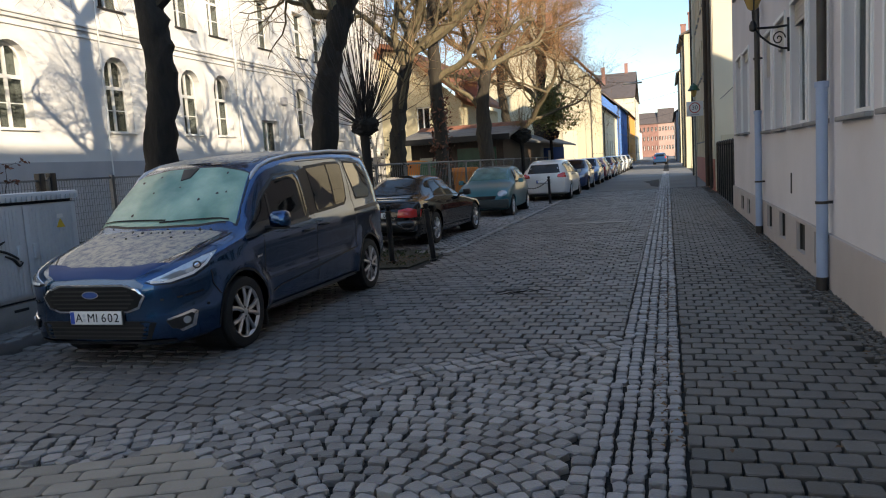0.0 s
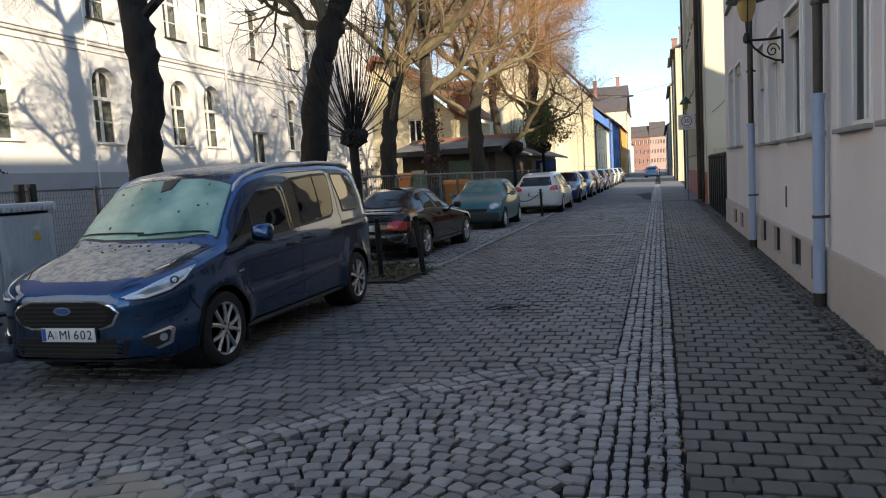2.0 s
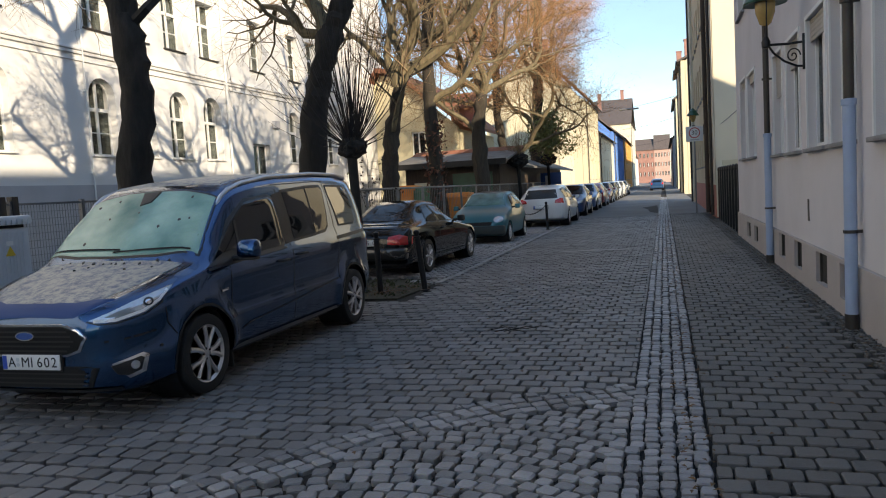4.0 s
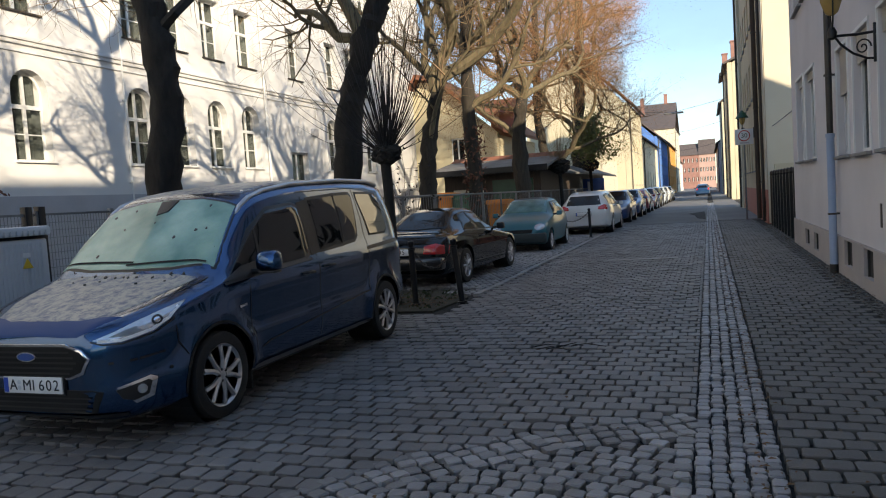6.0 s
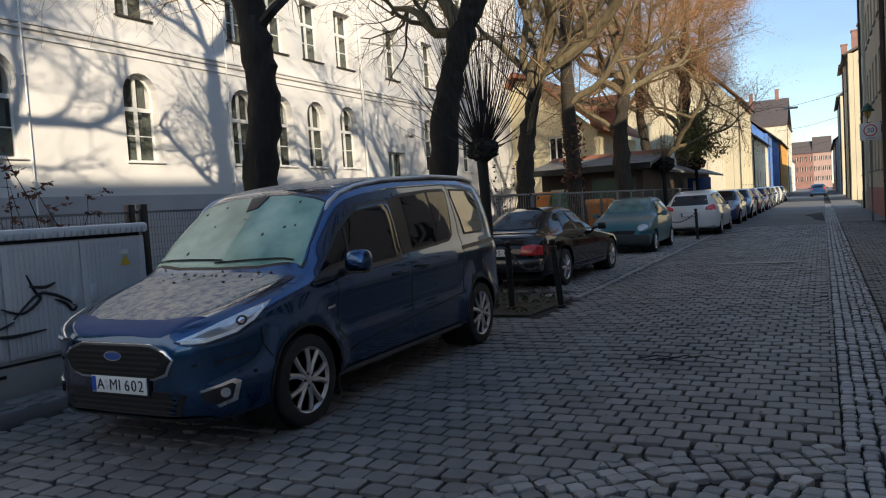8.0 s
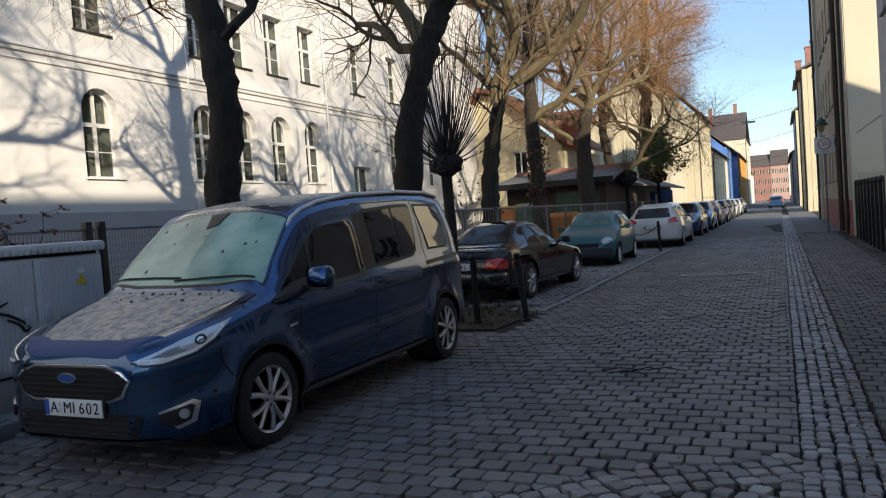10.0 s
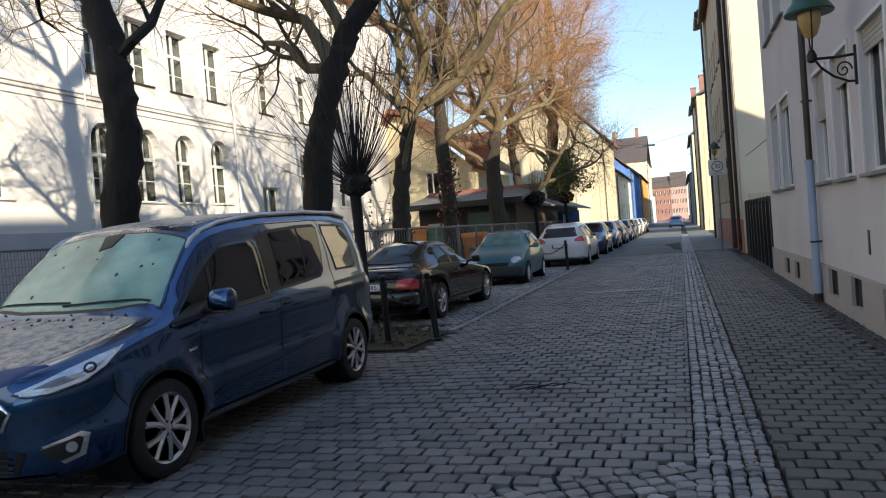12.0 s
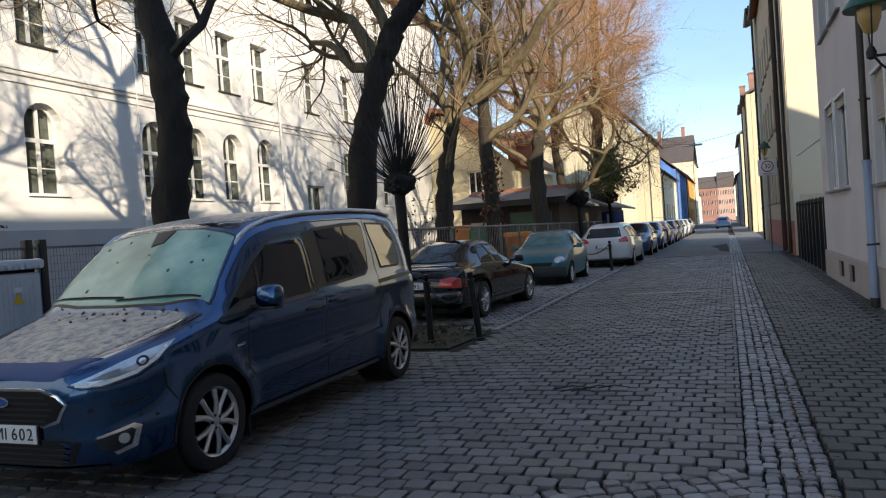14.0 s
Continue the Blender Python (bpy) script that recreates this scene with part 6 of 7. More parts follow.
def strip(bvh, line, toward, width=0.008, lift=0.003):
    """A narrow band along a line on the body."""
    g = Geo()
    d = Vector(toward)
    rows = []
    for (p, q) in zip(line, line[1:]):
        n = max(1, int(math.dist(p, q) / 0.08))
        t = Vector((q[0] - p[0], q[1] - p[1])).normalized()
        nx = Vector((-t.y, t.x)) * width / 2
        for k in range(n + 1):
            c = Vector(p).lerp(Vector(q), k / n)
            pair = []
            for e in (c + nx, c - nx):
                o = Vector((0, e.x, e.y)) if abs(d.x) > 0.9 else (Vector((d.y * e.x, -d.x * e.x, e.y)) if abs(d.x) > 0.1 else Vector((e.x, 0, e.y)) if abs(d.y) > 0.5 else Vector((e.x, e.y, 0)))
                h = bvh.ray_cast(o - d * 6, d, 12)
                pair.append(h[0] - d * lift if h[0] is not None else None)
            if None not in pair:
                rows.append(pair)
    if len(rows) > 1:
        g.add([p for r in rows for p in r], [(2 * k, 2 * k + 1, 2 * k + 3, 2 * k + 2) for k in range(len(rows) - 1)])
    return g


def wheel(parent, x, y, r, side, spokes=5, rim_r=None, mat=ALLOY, width=0.2, double=True, thick=1.0):
    """A road wheel whose outer face looks along side (+1 or -1 in x)."""
    rim_r = rim_r or r * 0.68
    w = new("wheel", mesh_of("wheel", Geo().lathe([(rim_r * 0.2, -0.08 * side), (rim_r * 0.96, -0.08 * side), (rim_r * 0.96, -0.03 * side)], 28, "x"), BLACK_PLASTIC))
    w.parent, w.matrix_basis = parent, pose(x, y, r)
    h = width / 2
    s = side
    part("tyre", Geo().lathe([(rim_r * 0.98, -h * s), (r * 0.94, -h * s), (r, -h * 0.7 * s), (r, h * 0.62 * s), (r * 0.97, h * 0.9 * s), (r * 0.86, h * s), (rim_r * 1.03, h * 0.95 * s), (rim_r * 0.98, h * 0.7 * s)], 40, "x"), RUBBER, w, smooth=True)
    rim = Geo().lathe([(rim_r * 0.90, h * 0.5 * s), (rim_r * 0.95, h * 0.8 * s), (rim_r * 1.03, h * 0.93 * s), (rim_r * 1.02, h * 0.70 * s)], 40, "x")
    part("rim", rim, mat, w, smooth=True)
    for k in range(spokes):
        for off in ((-0.17, 0.17) if double else (0,)):
            a0, a1 = 2 * math.pi * k / spokes + off * 0.7, 2 * math.pi * k / spokes + off * 1.75
            p0 = Vector((h * 0.72 * s, math.cos(a0) * rim_r * 0.16, math.sin(a0) * rim_r * 0.16))
            p1 = Vector((h * 0.80 * s, math.cos((a0 + a1) / 2) * rim_r * 0.55, math.sin((a0 + a1) / 2) * rim_r * 0.55))
            p2 = Vector((h * 0.74 * s, math.cos(a1) * rim_r * 0.96, math.sin(a1) * rim_r * 0.96))
            wd = rim_r * (0.105 if double else 0.12) * thick
            part("spoke", Geo().tube([p0, p1, p2], [wd * 1.1, wd * 0.85, wd], 6), mat, w, smooth=True)
    part("hub_cap", Geo().lathe([(rim_r * 0.26, h * 0.5 * s), (rim_r * 0.24, h * 0.8 * s), (rim_r * 0.12, h * 0.9 * s), (0.004, h * 0.92 * s)], 20, "x"), mat, w, smooth=True)
    for k in range(5):
        a = 2 * math.pi * (k + 0.5) / 5
        part("lug_nut", Geo().lathe([(0.011, h * 0.7 * s), (0.011, h * 0.92 * s), (0.004, h * 0.95 * s)], 6, "x", (0, math.cos(a) * rim_r * 0.19, math.sin(a) * rim_r * 0.19)), DARK_METAL, w)
    return w


def side_parts(car, bvh, panes, seams, handles, glass, trim=BLACK_PLASTIC, frames=0.022):
    for s in (-1, 1):
        d = (-s, 0, 0)
        for poly in panes:
            cx, cy = sum(p[0] for p in poly) / len(poly), sum(p[1] for p in poly) / len(poly)
            big = [(cx + (p[0] - cx) * (1 + frames / max(0.05, abs(p[0] - cx))), cy + (p[1] - cy) * (1 + frames / max(0.05, abs(p[1] - cy)))) for p in poly]
            seal = part("window_seal", fitted(bvh, big, d, 0.003), trim, car, smooth=True)
            part("window_pane", fitted(bvh, poly, d, 0.008), glass, seal, smooth=True)
        for line in seams:
            part("panel_gap", strip(bvh, line, d, 0.009), BLACK_PLASTIC, car)
        for y, z in handles:
            hit = bvh.ray_cast(Vector((s * 3, y, z)), Vector((-s, 0, 0)), 6)[0]
            if hit is not None:
                part("door_handle", Geo().tube([(hit.x - s * 0.005, y - 0.09, z), (hit.x + s * 0.035, y - 0.06, z), (hit.x + s * 0.04, y, z + 0.004), (hit.x + s * 0.035, y + 0.06, z), (hit.x - s * 0.005, y + 0.09, z)], 0.013, 8), trim, car, smooth=True)


def body_of(car, shell, mat, arches, half_width):
    ob = part("body", shell.geo(), mat, car, smooth=True)
    solid = BVHTree.FromPolygons([v.co for v in ob.data.vertices], [tuple(p.vertices) for p in ob.data.polygons])
    cut_arches(ob, arches, half_width)
    return ob, solid


def number_plate(car, y, z, words, front=True, x=0.0, seal=False):
    s = -1 if front else 1
    pl = part("number_plate", Geo().box(x - 0.26, x + 0.26, min(y, y + s * 0.012), max(y, y + s * 0.012), z - 0.056, z + 0.056), PLATE_WHITE, car, bevel=0.004)
    yy = y + s * 0.0125
    part("plate_band", Geo().box(x - 0.255 if front else x + 0.215, x - 0.215 if front else x + 0.255, min(yy, yy + s * 0.001), max(yy, yy + s * 0.001), z - 0.05, z + 0.05), PLATE_BLUE, pl)
    if words:
        for ch, dx in words:
            m = pose(x + dx * (1 if front else -1), yy + s * 0.0012, z - 0.002, 90, 0, 0 if front else 180)
            text_mesh("character", ch, 0.104, BLACK_PLASTIC, pl, m)
    if seal:
        for dz in (-0.018, 0.02):
            part("seal", Geo().lathe([(0.002, yy + s * 0.002), (0.015, yy + s * 0.002), (0.015, yy)], 14, "y", (x - 0.115, 0, z + dz)), CABINET_GREY, pl)
    part("plate_holder", Geo().box(x - 0.27, x + 0.27, min(y - s * 0.02, y - s * 0.001), max(y - s * 0.02, y - s * 0.001), z - 0.068, z + 0.062), BLACK_PLASTIC, pl)


class VanShell(Shell):
    """The tall van body: dense sides with a rocker bulge, a door ledge, a shoulder and flared wheel arches."""
    SIDE = [(0.0, 0.962), (0.1, 0.982), (0.22, 0.994), (0.32, 0.998), (0.4, 0.99), (0.46, 0.982), (0.6, 0.984), (0.72, 0.988), (0.82, 0.99), (0.9, 0.985), (0.96, 0.97), (1.0, 0.95)]
    WHEELS = (0.875, 3.895)

    def section(self, k):
        zb, zs, zt, w, wt = [c[k] for c in self.cols]
        y = self.ys[k]
        half = [(0, zb), (w * 0.84, zb), (w * 0.93, zb + 0.03)]
        for s, f in self.SIDE:
            z = zb + 0.06 + s * (zs + 0.015 - zb - 0.06)
            x = w * f
            for yw in self.WHEELS:
                d = math.hypot(y - yw, z - 0.335)
                x += 0.034 * math.exp(-((d - 0.40) / 0.085) ** 2) * min(1, max(0, (y - 0.25) / 0.3))
            half.append((x, z))
        e = zt - zs
        base = w * 0.93
        cabin = [(base + (wt + 0.02 - base) * q + 0.018 * math.sin(math.pi * q), zs + 0.03 + (zt - 0.12 - zs - 0.03) * q) for q in (0.12, 0.4, 0.7, 1.0)] + [(wt * 0.985, zt - 0.065), (wt * 0.93, zt - 0.03), (wt * 0.8, zt - 0.008), (wt * 0.45, zt + 0.008), (0, zt + 0.016)]
        hood = [(w * 0.925, zs + 0.2 * e + 0.012), (w * 0.89, zs + 0.42 * e + 0.014), (w * 0.85, zs + 0.6 * e + 0.014), (w * 0.80, zs + 0.78 * e + 0.012), (w * 0.74, zs + 0.9 * e + 0.008), (w * 0.66, zs + 0.96 * e + 0.004), (w * 0.52, zt), (w * 0.3, zt + 0.006), (0, zt + 0.010)]
        b = min(1.0, max(0.0, (e - 0.075) / 0.25))
        half += [(h[0] * (1 - b) + c[0] * b, h[1] * (1 - b) + c[1] * b) for h, c in zip(hood, cabin)]
        return half + [(-x, z) for x, z in half[-2:0:-1]]


def van():
    car = thing("blue_van", "dark blue family van with misted windscreen, parked on the setts", "van", pose(-4.872, 6.18, 0))
    BLUE = paint("deep_blue_metallic", (0.008, 0.064, 0.175), 0.22, 1.0)
    BLUE.node_tree.nodes["Principled BSDF"].inputs["Coat IOR"].default_value = 1.55
    FROST = paint("frosted_blue_paint", (0.010, 0.045, 0.15), frost=True)
    #        y     floor  shoulder top   half   half top
    rows = [(0.04, 0.24, 0.675, 0.735, 0.50, 0.42), (0.07, 0.21, 0.72, 0.79, 0.60, 0.50), (0.14, 0.195, 0.76, 0.84, 0.735, 0.60), (0.27, 0.195, 0.805, 0.877, 0.83, 0.68), (0.45, 0.20, 0.865, 0.93, 0.885, 0.745), (0.7, 0.21, 0.935, 0.995, 0.908, 0.78), (0.92, 0.22, 0.98, 1.045, 0.912, 0.8),
            (0.98, 0.22, 0.99, 1.085, 0.913, 0.80), (1.15, 0.22, 1.005, 1.25, 0.914, 0.77), (1.32, 0.22, 1.02, 1.40, 0.915, 0.745), (1.50, 0.22, 1.03, 1.55, 0.916, 0.72), (1.64, 0.22, 1.035, 1.655, 0.916, 0.705), (1.8, 0.22, 1.04, 1.715, 0.916, 0.70), (2.1, 0.22, 1.05, 1.765, 0.916, 0.70), (2.6, 0.22, 1.07, 1.80, 0.916, 0.705), (3.4, 0.22, 1.09, 1.82, 0.914, 0.705), (4.0, 0.23, 1.10, 1.815, 0.905, 0.695), (4.36, 0.25, 1.10, 1.785, 0.89, 0.68), (4.54, 0.28, 1.09, 1.73, 0.865, 0.66), (4.63, 0.33, 1.04, 1.58, 0.82, 0.62)]
    sh = VanShell(rows, 0.04, 2)
    FW, RW = VanShell.WHEELS
    body, bvh = body_of(car, sh, BLUE, [(FW, 0.335, 0.372), (RW, 0.335, 0.372)], 0.93)
    VAN_GLASS = glass_material("dark_privacy_glass", (0.006, 0.007, 0.008), 0.93)
    VAN_GLASS.node_tree.nodes["Principled BSDF"].inputs["IOR"].default_value = 1.5
    panes = [[(1.10, 1.015), (1.6, 1.045), (2.26, 1.075), (2.36, 1.12), (2.35, 1.53), (2.28, 1.565), (1.86, 1.53), (1.55, 1.355), (1.30, 1.17)], [(2.58, 1.12), (3.06, 1.145), (3.08, 1.635), (2.58, 1.60)], [(3.09, 1.147), (3.33, 1.165), (3.41, 1.22), (3.50, 1.61), (3.46, 1.645), (3.11, 1.637)]]
    quarter = [[(3.74, 1.20), (4.16, 1.20), (4.23, 1.25), (4.21, 1.60), (4.16, 1.64), (3.64, 1.65), (3.63, 1.56)]]
    seams = [[(2.47, 1.64), (2.47, 1.0), (2.41, 0.33)], [(3.58, 1.70), (3.60, 1.1), (3.50, 0.60)], [(1.33, 0.98), (1.30, 0.62), (1.35, 0.33)], [(2.42, 1.68), (3.58, 1.715)]]
    side_parts(car, bvh, panes, seams, [(2.24, 0.935), (2.64, 0.965)], VAN_GLASS, frames=0.028)
    # IOR set far above glass to boost the sunlit gable's reflection in this pane
    QUARTER_GLASS = glass_material("boosted_reflection_glass", (0.006, 0.007, 0.008), 0.97)
    QUARTER_GLASS.node_tree.nodes["Principled BSDF"].inputs["IOR"].default_value = 2.8
    side_parts(car, bvh, quarter, [], [], QUARTER_GLASS, frames=0.02)
    for s in (-1, 1):
        d = (-s, 0, 0)
        part("door_pillar", fitted(bvh, [(2.39, 1.08), (2.56, 1.10), (2.56, 1.61), (2.37, 1.58)], d, 0.004, 3, 0.06), DARK_METAL, car, "dark grey pillar between the side windows", smooth=True)
        part("quarter_post", strip(bvh, [(1.54, 1.05), (1.60, 1.37)], d, 0.03, 0.012), BLACK_PLASTIC, car)
        part("mirror_sail", fitted(bvh, [(1.02, 1.0), (1.52, 1.04), (1.54, 1.12), (1.30, 1.10)], d, 0.011, 3, 0.06), BLACK_PLASTIC, car, smooth=True)
        part("belt_trim", strip(bvh, [(1.02, 0.985), (1.5, 1.015), (2.36, 1.055)], d, 0.02, 0.011), BLACK_PLASTIC, car)
        part("bonnet_gap", strip(bvh, [(s * 0.50, 0.17), (s * 0.66, 0.40), (s * 0.755, 0.7), (s * 0.785, 0.96)], (0, 0, -1), 0.009, 0.004), BLACK_PLASTIC, car)
        part("bumper_gap", strip(bvh, [(0.46, 0.84), (0.47, 0.66), (0.53, 0.56)], d, 0.008, 0.003), BLACK_PLASTIC, car)
        part("slide_rail", strip(bvh, [(3.56, 1.055), (4.46, 1.09)], d, 0.04, 0.004), BLACK_PLASTIC, car)
        # flat black strip that paints the shade line of the door crease
        part("door_crease", strip(bvh, [(1.42, 0.42), (1.55, 0.455), (2.4, 0.515), (3.48, 0.60)], d, 0.014, 0.004), BLACK_PLASTIC, car)
        part("sill_trim", strip(bvh, [(1.28, 0.275), (3.50, 0.275)], d, 0.045, 0.014), FENCE_GREY, car)
        part("fender_badge", strip(bvh, [(1.16, 0.79), (1.26, 0.80)], d, 0.02, 0.006), CHROME, car)
        # arch lips
        for y in (FW, RW):
            arc = [(y + 0.385 * math.cos(math.pi * (k / 14 * 1.08 - 0.04)), 0.335 + 0.385 * math.sin(math.pi * (k / 14 * 1.08 - 0.04))) for k in range(15)]
            part("arch_lip", strip(bvh, arc, d, 0.022, 0.006), BLACK_PLASTIC, car, smooth=True)
            part("wheel_well", Geo().lathe([(0.368, s * 0.56), (0.371, s * 0.60), (0.371, s * 0.88), (0.3, s * 0.60), (0.05, s * 0.59)], 28, "x", (0, y, 0.335)), BLACK_PLASTIC, car)
            wheel(car, s * 0.825, y, 0.325, s, 5, 0.228, thick=0.95)
        part("mud_flap", Geo().box(min(s * 0.68, s * 0.9), max(s * 0.68, s * 0.9), FW + 0.37, FW + 0.385, 0.12, 0.32), RUBBER, car)
        # mirrors, the one by the fence folded in
        ym, x0, x1 = (1.41, 0.955, 1.145) if s > 0 else (1.56, 0.90, 0.985)
        mi = part("mirror", Geo().prism([(ym - 0.09, 1.05), (ym + 0.05, 1.035), (ym + 0.07, 1.17), (ym, 1.215), (ym - 0.08, 1.185)], "x", min(s * x0, s * x1), max(s * x0, s * x1)), BLUE, car, smooth=True, bevel=0.04)
        part("mirror_arm", Geo().tube([(s * 0.86, ym + 0.01, 1.035), (s * (x0 + 0.04), ym, 1.05)], 0.028, 8), BLACK_PLASTIC, mi)
        part("mirror_base", Geo().box(min(s * (x0 + 0.02), s * (x1 - 0.02)), max(s * (x0 + 0.02), s * (x1 - 0.02)), ym - 0.07, ym + 0.04, 1.025, 1.045), BLACK_PLASTIC, mi, bevel=0.006)
        # roof rail
        part("roof_rail", Geo().tube([(s * 0.672, 1.52, 1.50), (s * 0.672, 1.60, 1.578), (s * 0.675, 1.72, 1.645), (s * 0.675, 1.95, 1.705), (s * 0.675, 2.4, 1.76), (s * 0.675, 3.4, 1.80), (s * 0.665, 4.1, 1.79), (s * 0.655, 4.38, 1.75)], 0.021, 10), ALLOY, car, "silver roof rail", smooth=True)
        part("roof_ditch", strip(bvh, [(s * 0.61, 1.75), (s * 0.615, 3.4), (s * 0.60, 4.4)], (0, 0, -1), 0.012, 0.002), BLACK_PLASTIC, car)
        # head lamp, swept back from the grille into the wing
        slant = (-0.6 * s, 0.8, 0)
        hl = part("headlamp", fitted(bvh, [(s * 0.455, 0.742), (s * 0.52, 0.722), (s * 0.64, 0.722), (s * 0.84, 0.768), (s * 0.95, 0.83), (s * 1.05, 0.935), (s * 0.90, 0.895), (s * 0.74, 0.845), (s * 0.58, 0.785)][::s], slant, 0.010, 6, 0.03), LAMP_CLEAR, car, "clear headlamp with a white light strip", smooth=True)
        part("lamp_bezel", fitted(bvh, [(s * 0.56, 0.758), (s * 0.66, 0.76), (s * 0.78, 0.785), (s * 0.74, 0.815), (s * 0.66, 0.795)][::s], slant, 0.013, 3, 0.04), FENCE_GREY, hl, smooth=True)
        part("projector", fitted(bvh, [(s * (0.865 + 0.036 * math.cos(q)), 0.838 + 0.03 * math.sin(q)) for q in [2 * math.pi * k / 16 for k in range(16)]][::s], slant, 0.014, 3, 0.1), BLACK_PLASTIC, hl, smooth=True)
        part("lamp_lens", fitted(bvh, [(s * (0.865 + 0.022 * math.cos(q)), 0.838 + 0.018 * math.sin(q)) for q in [2 * math.pi * k / 16 for k in range(16)]][::s], slant, 0.018, 3, 0.1), CHROME, hl, smooth=True)
        part("light_strip", strip(bvh, [(s * 0.49, 0.736), (s * 0.64, 0.737), (s * 0.83, 0.782), (s * 0.94, 0.842), (s * 1.0, 0.905)], slant, 0.02, 0.016), PLATE_WHITE, hl, "white daytime light strip", smooth=True)
        part("lamp_seam", strip(bvh, [(s * 0.445, 0.735), (s * 0.52, 0.712), (s * 0.645, 0.712), (s * 0.85, 0.758), (s * 0.965, 0.822)], slant, 0.010, 0.006), BLACK_PLASTIC, hl)
        # the bumper's crease is likewise a black strip painting its shade
        part("bumper_crease", strip(bvh, [(s * 0.55, 0.585), (s * 0.70, 0.595), (s * 0.90, 0.62)], slant, 0.016, 0.004), BLACK_PLASTIC, car, smooth=True)
        part("fog_surround", fitted(bvh, [(s * 0.585, 0.425), (s * 0.80, 0.482), (s * 0.845, 0.46), (s * 0.812, 0.338), (s * 0.70, 0.305), (s * 0.66, 0.345)][::s], slant, 0.010, 4, 0.04), CHROME, car, "chrome fog lamp surround", smooth=True)
        fg = part("fog_recess", fitted(bvh, [(s * 0.58, 0.408), (s * 0.785, 0.456), (s * 0.808, 0.44), (s * 0.782, 0.358), (s * 0.69, 0.328), (s * 0.62, 0.345)][::s], slant, 0.014, 4, 0.04), BLACK_PLASTIC, car, smooth=True)
        part("fog_lamp", fitted(bvh, [(s * (0.745 + 0.032 * math.cos(q)), 0.402 + 0.032 * math.sin(q)) for q in [2 * math.pi * k / 16 for k in range(16)]][::s], slant, 0.024, 3, 0.1), LAMP_CLEAR, fg, smooth=True)
        part("parking_sensor", fitted(bvh, [(s * (0.93 + 0.011 * math.cos(q)), 0.50 + 0.011 * math.sin(q)) for q in [2 * math.pi * k / 10 for k in range(10)]][::s], slant, 0.008, 2, 0.1), BLACK_PLASTIC, car)
        part("tail_lamp", fitted(bvh, [(s * 0.68, 0.9), (s * 0.80, 0.9), (s * 0.74, 1.45), (s * 0.64, 1.45)][::-s], (0, -1, 0), 0.01, 4, 0.08), LAMP_RED, car, smooth=True)
        part("washer_jet", Geo().lathe([(0.012, 0), (0.01, 0.012), (0.002, 0.014)], 8, "z", (s * 0.25, 0.8, 1.03)), BLACK_PLASTIC, car)
    # grille, intake, plate, badge
    part("grille_frame", fitted(bvh, [(-0.515, 0.625), (-0.46, 0.525), (-0.35, 0.488), (0.35, 0.488), (0.46, 0.525), (0.515, 0.625), (0.46, 0.685), (0.33, 0.727), (-0.33, 0.727), (-0.46, 0.685)], (0, 1, 0), 0.012, 5, 0.04), CHROME, car, "chrome grille surround", smooth=True)
    gr = part("grille", fitted(bvh, [(-0.492, 0.625), (-0.443, 0.54), (-0.34, 0.505), (0.34, 0.505), (0.443, 0.54), (0.492, 0.625), (0.445, 0.673), (0.32, 0.711), (-0.32, 0.711), (-0.445, 0.673)], (0, 1, 0), 0.018, 5, 0.04), GRILLE_BLACK, car, smooth=True)
    for z in (0.535, 0.57, 0.605, 0.64, 0.675):
        e = 0.43 - abs(z - 0.61) * 0.9
        part("grille_bar", strip(bvh, [(-e, z), (e, z)], (0, 1, 0), 0.014, 0.028), BLACK_PLASTIC, gr)
    badge = part("badge", fitted(bvh, [(0.085 * math.cos(2 * math.pi * k / 24), 0.645 + 0.034 * math.sin(2 * math.pi * k / 24)) for k in range(24)], (0, 1, 0), 0.034, 3, 0.2), CHROME, car, "oval chrome badge", smooth=True)
    part("badge_field", fitted(bvh, [(0.074 * math.cos(2 * math.pi * k / 24), 0.645 + 0.026 * math.sin(2 * math.pi * k / 24)) for k in range(24)], (0, 1, 0), 0.037, 3, 0.2), SIGN_BLUE, badge, smooth=True)
    part("lower_intake", fitted(bvh, [(-0.58, 0.40), (-0.52, 0.262), (0.52, 0.262), (0.58, 0.40), (0.5, 0.418), (-0.5, 0.418)], (0, 1, 0), 0.008, 4, 0.05), GRILLE_BLACK, car, smooth=True)
    for z in (0.295, 0.33, 0.365):
        part("intake_bar", strip(bvh, [(-0.5, z), (0.5, z)], (0, 1, 0), 0.012, 0.014), BLACK_PLASTIC, car)
    part("bumper_lip", strip(bvh, [(-0.7, 0.238), (0.7, 0.238)], (0, 1, 0), 0.025, 0.014), BLACK_PLASTIC, car)
    number_plate(car, 0.02, 0.452, (("A", -0.168), ("M", -0.045), ("I", 0.012), ("6", 0.083), ("0", 0.147), ("2", 0.211)), x=0.03, seal=True)
    # bonnet with frost, windscreen, wipers
    part("bonnet", fitted(bvh, [(-0.50, 0.25), (-0.32, 0.175), (0.32, 0.175), (0.50, 0.25), (0.62, 0.48), (0.71, 0.93), (0.5, 0.965), (-0.5, 0.965), (-0.71, 0.93), (-0.62, 0.48)], (0, 0, -1), 0.006, 8, 0.05), FROST, car, "bonnet covered with thawing frost", smooth=True)
    # Added matt panel: its uncoated blue hides the bright facade reflection on the nose.
    LIP_DULL = paint("unreflecting_blue_paint", (0.010, 0.055, 0.19), 0.5, 0.5, coat=0.0)
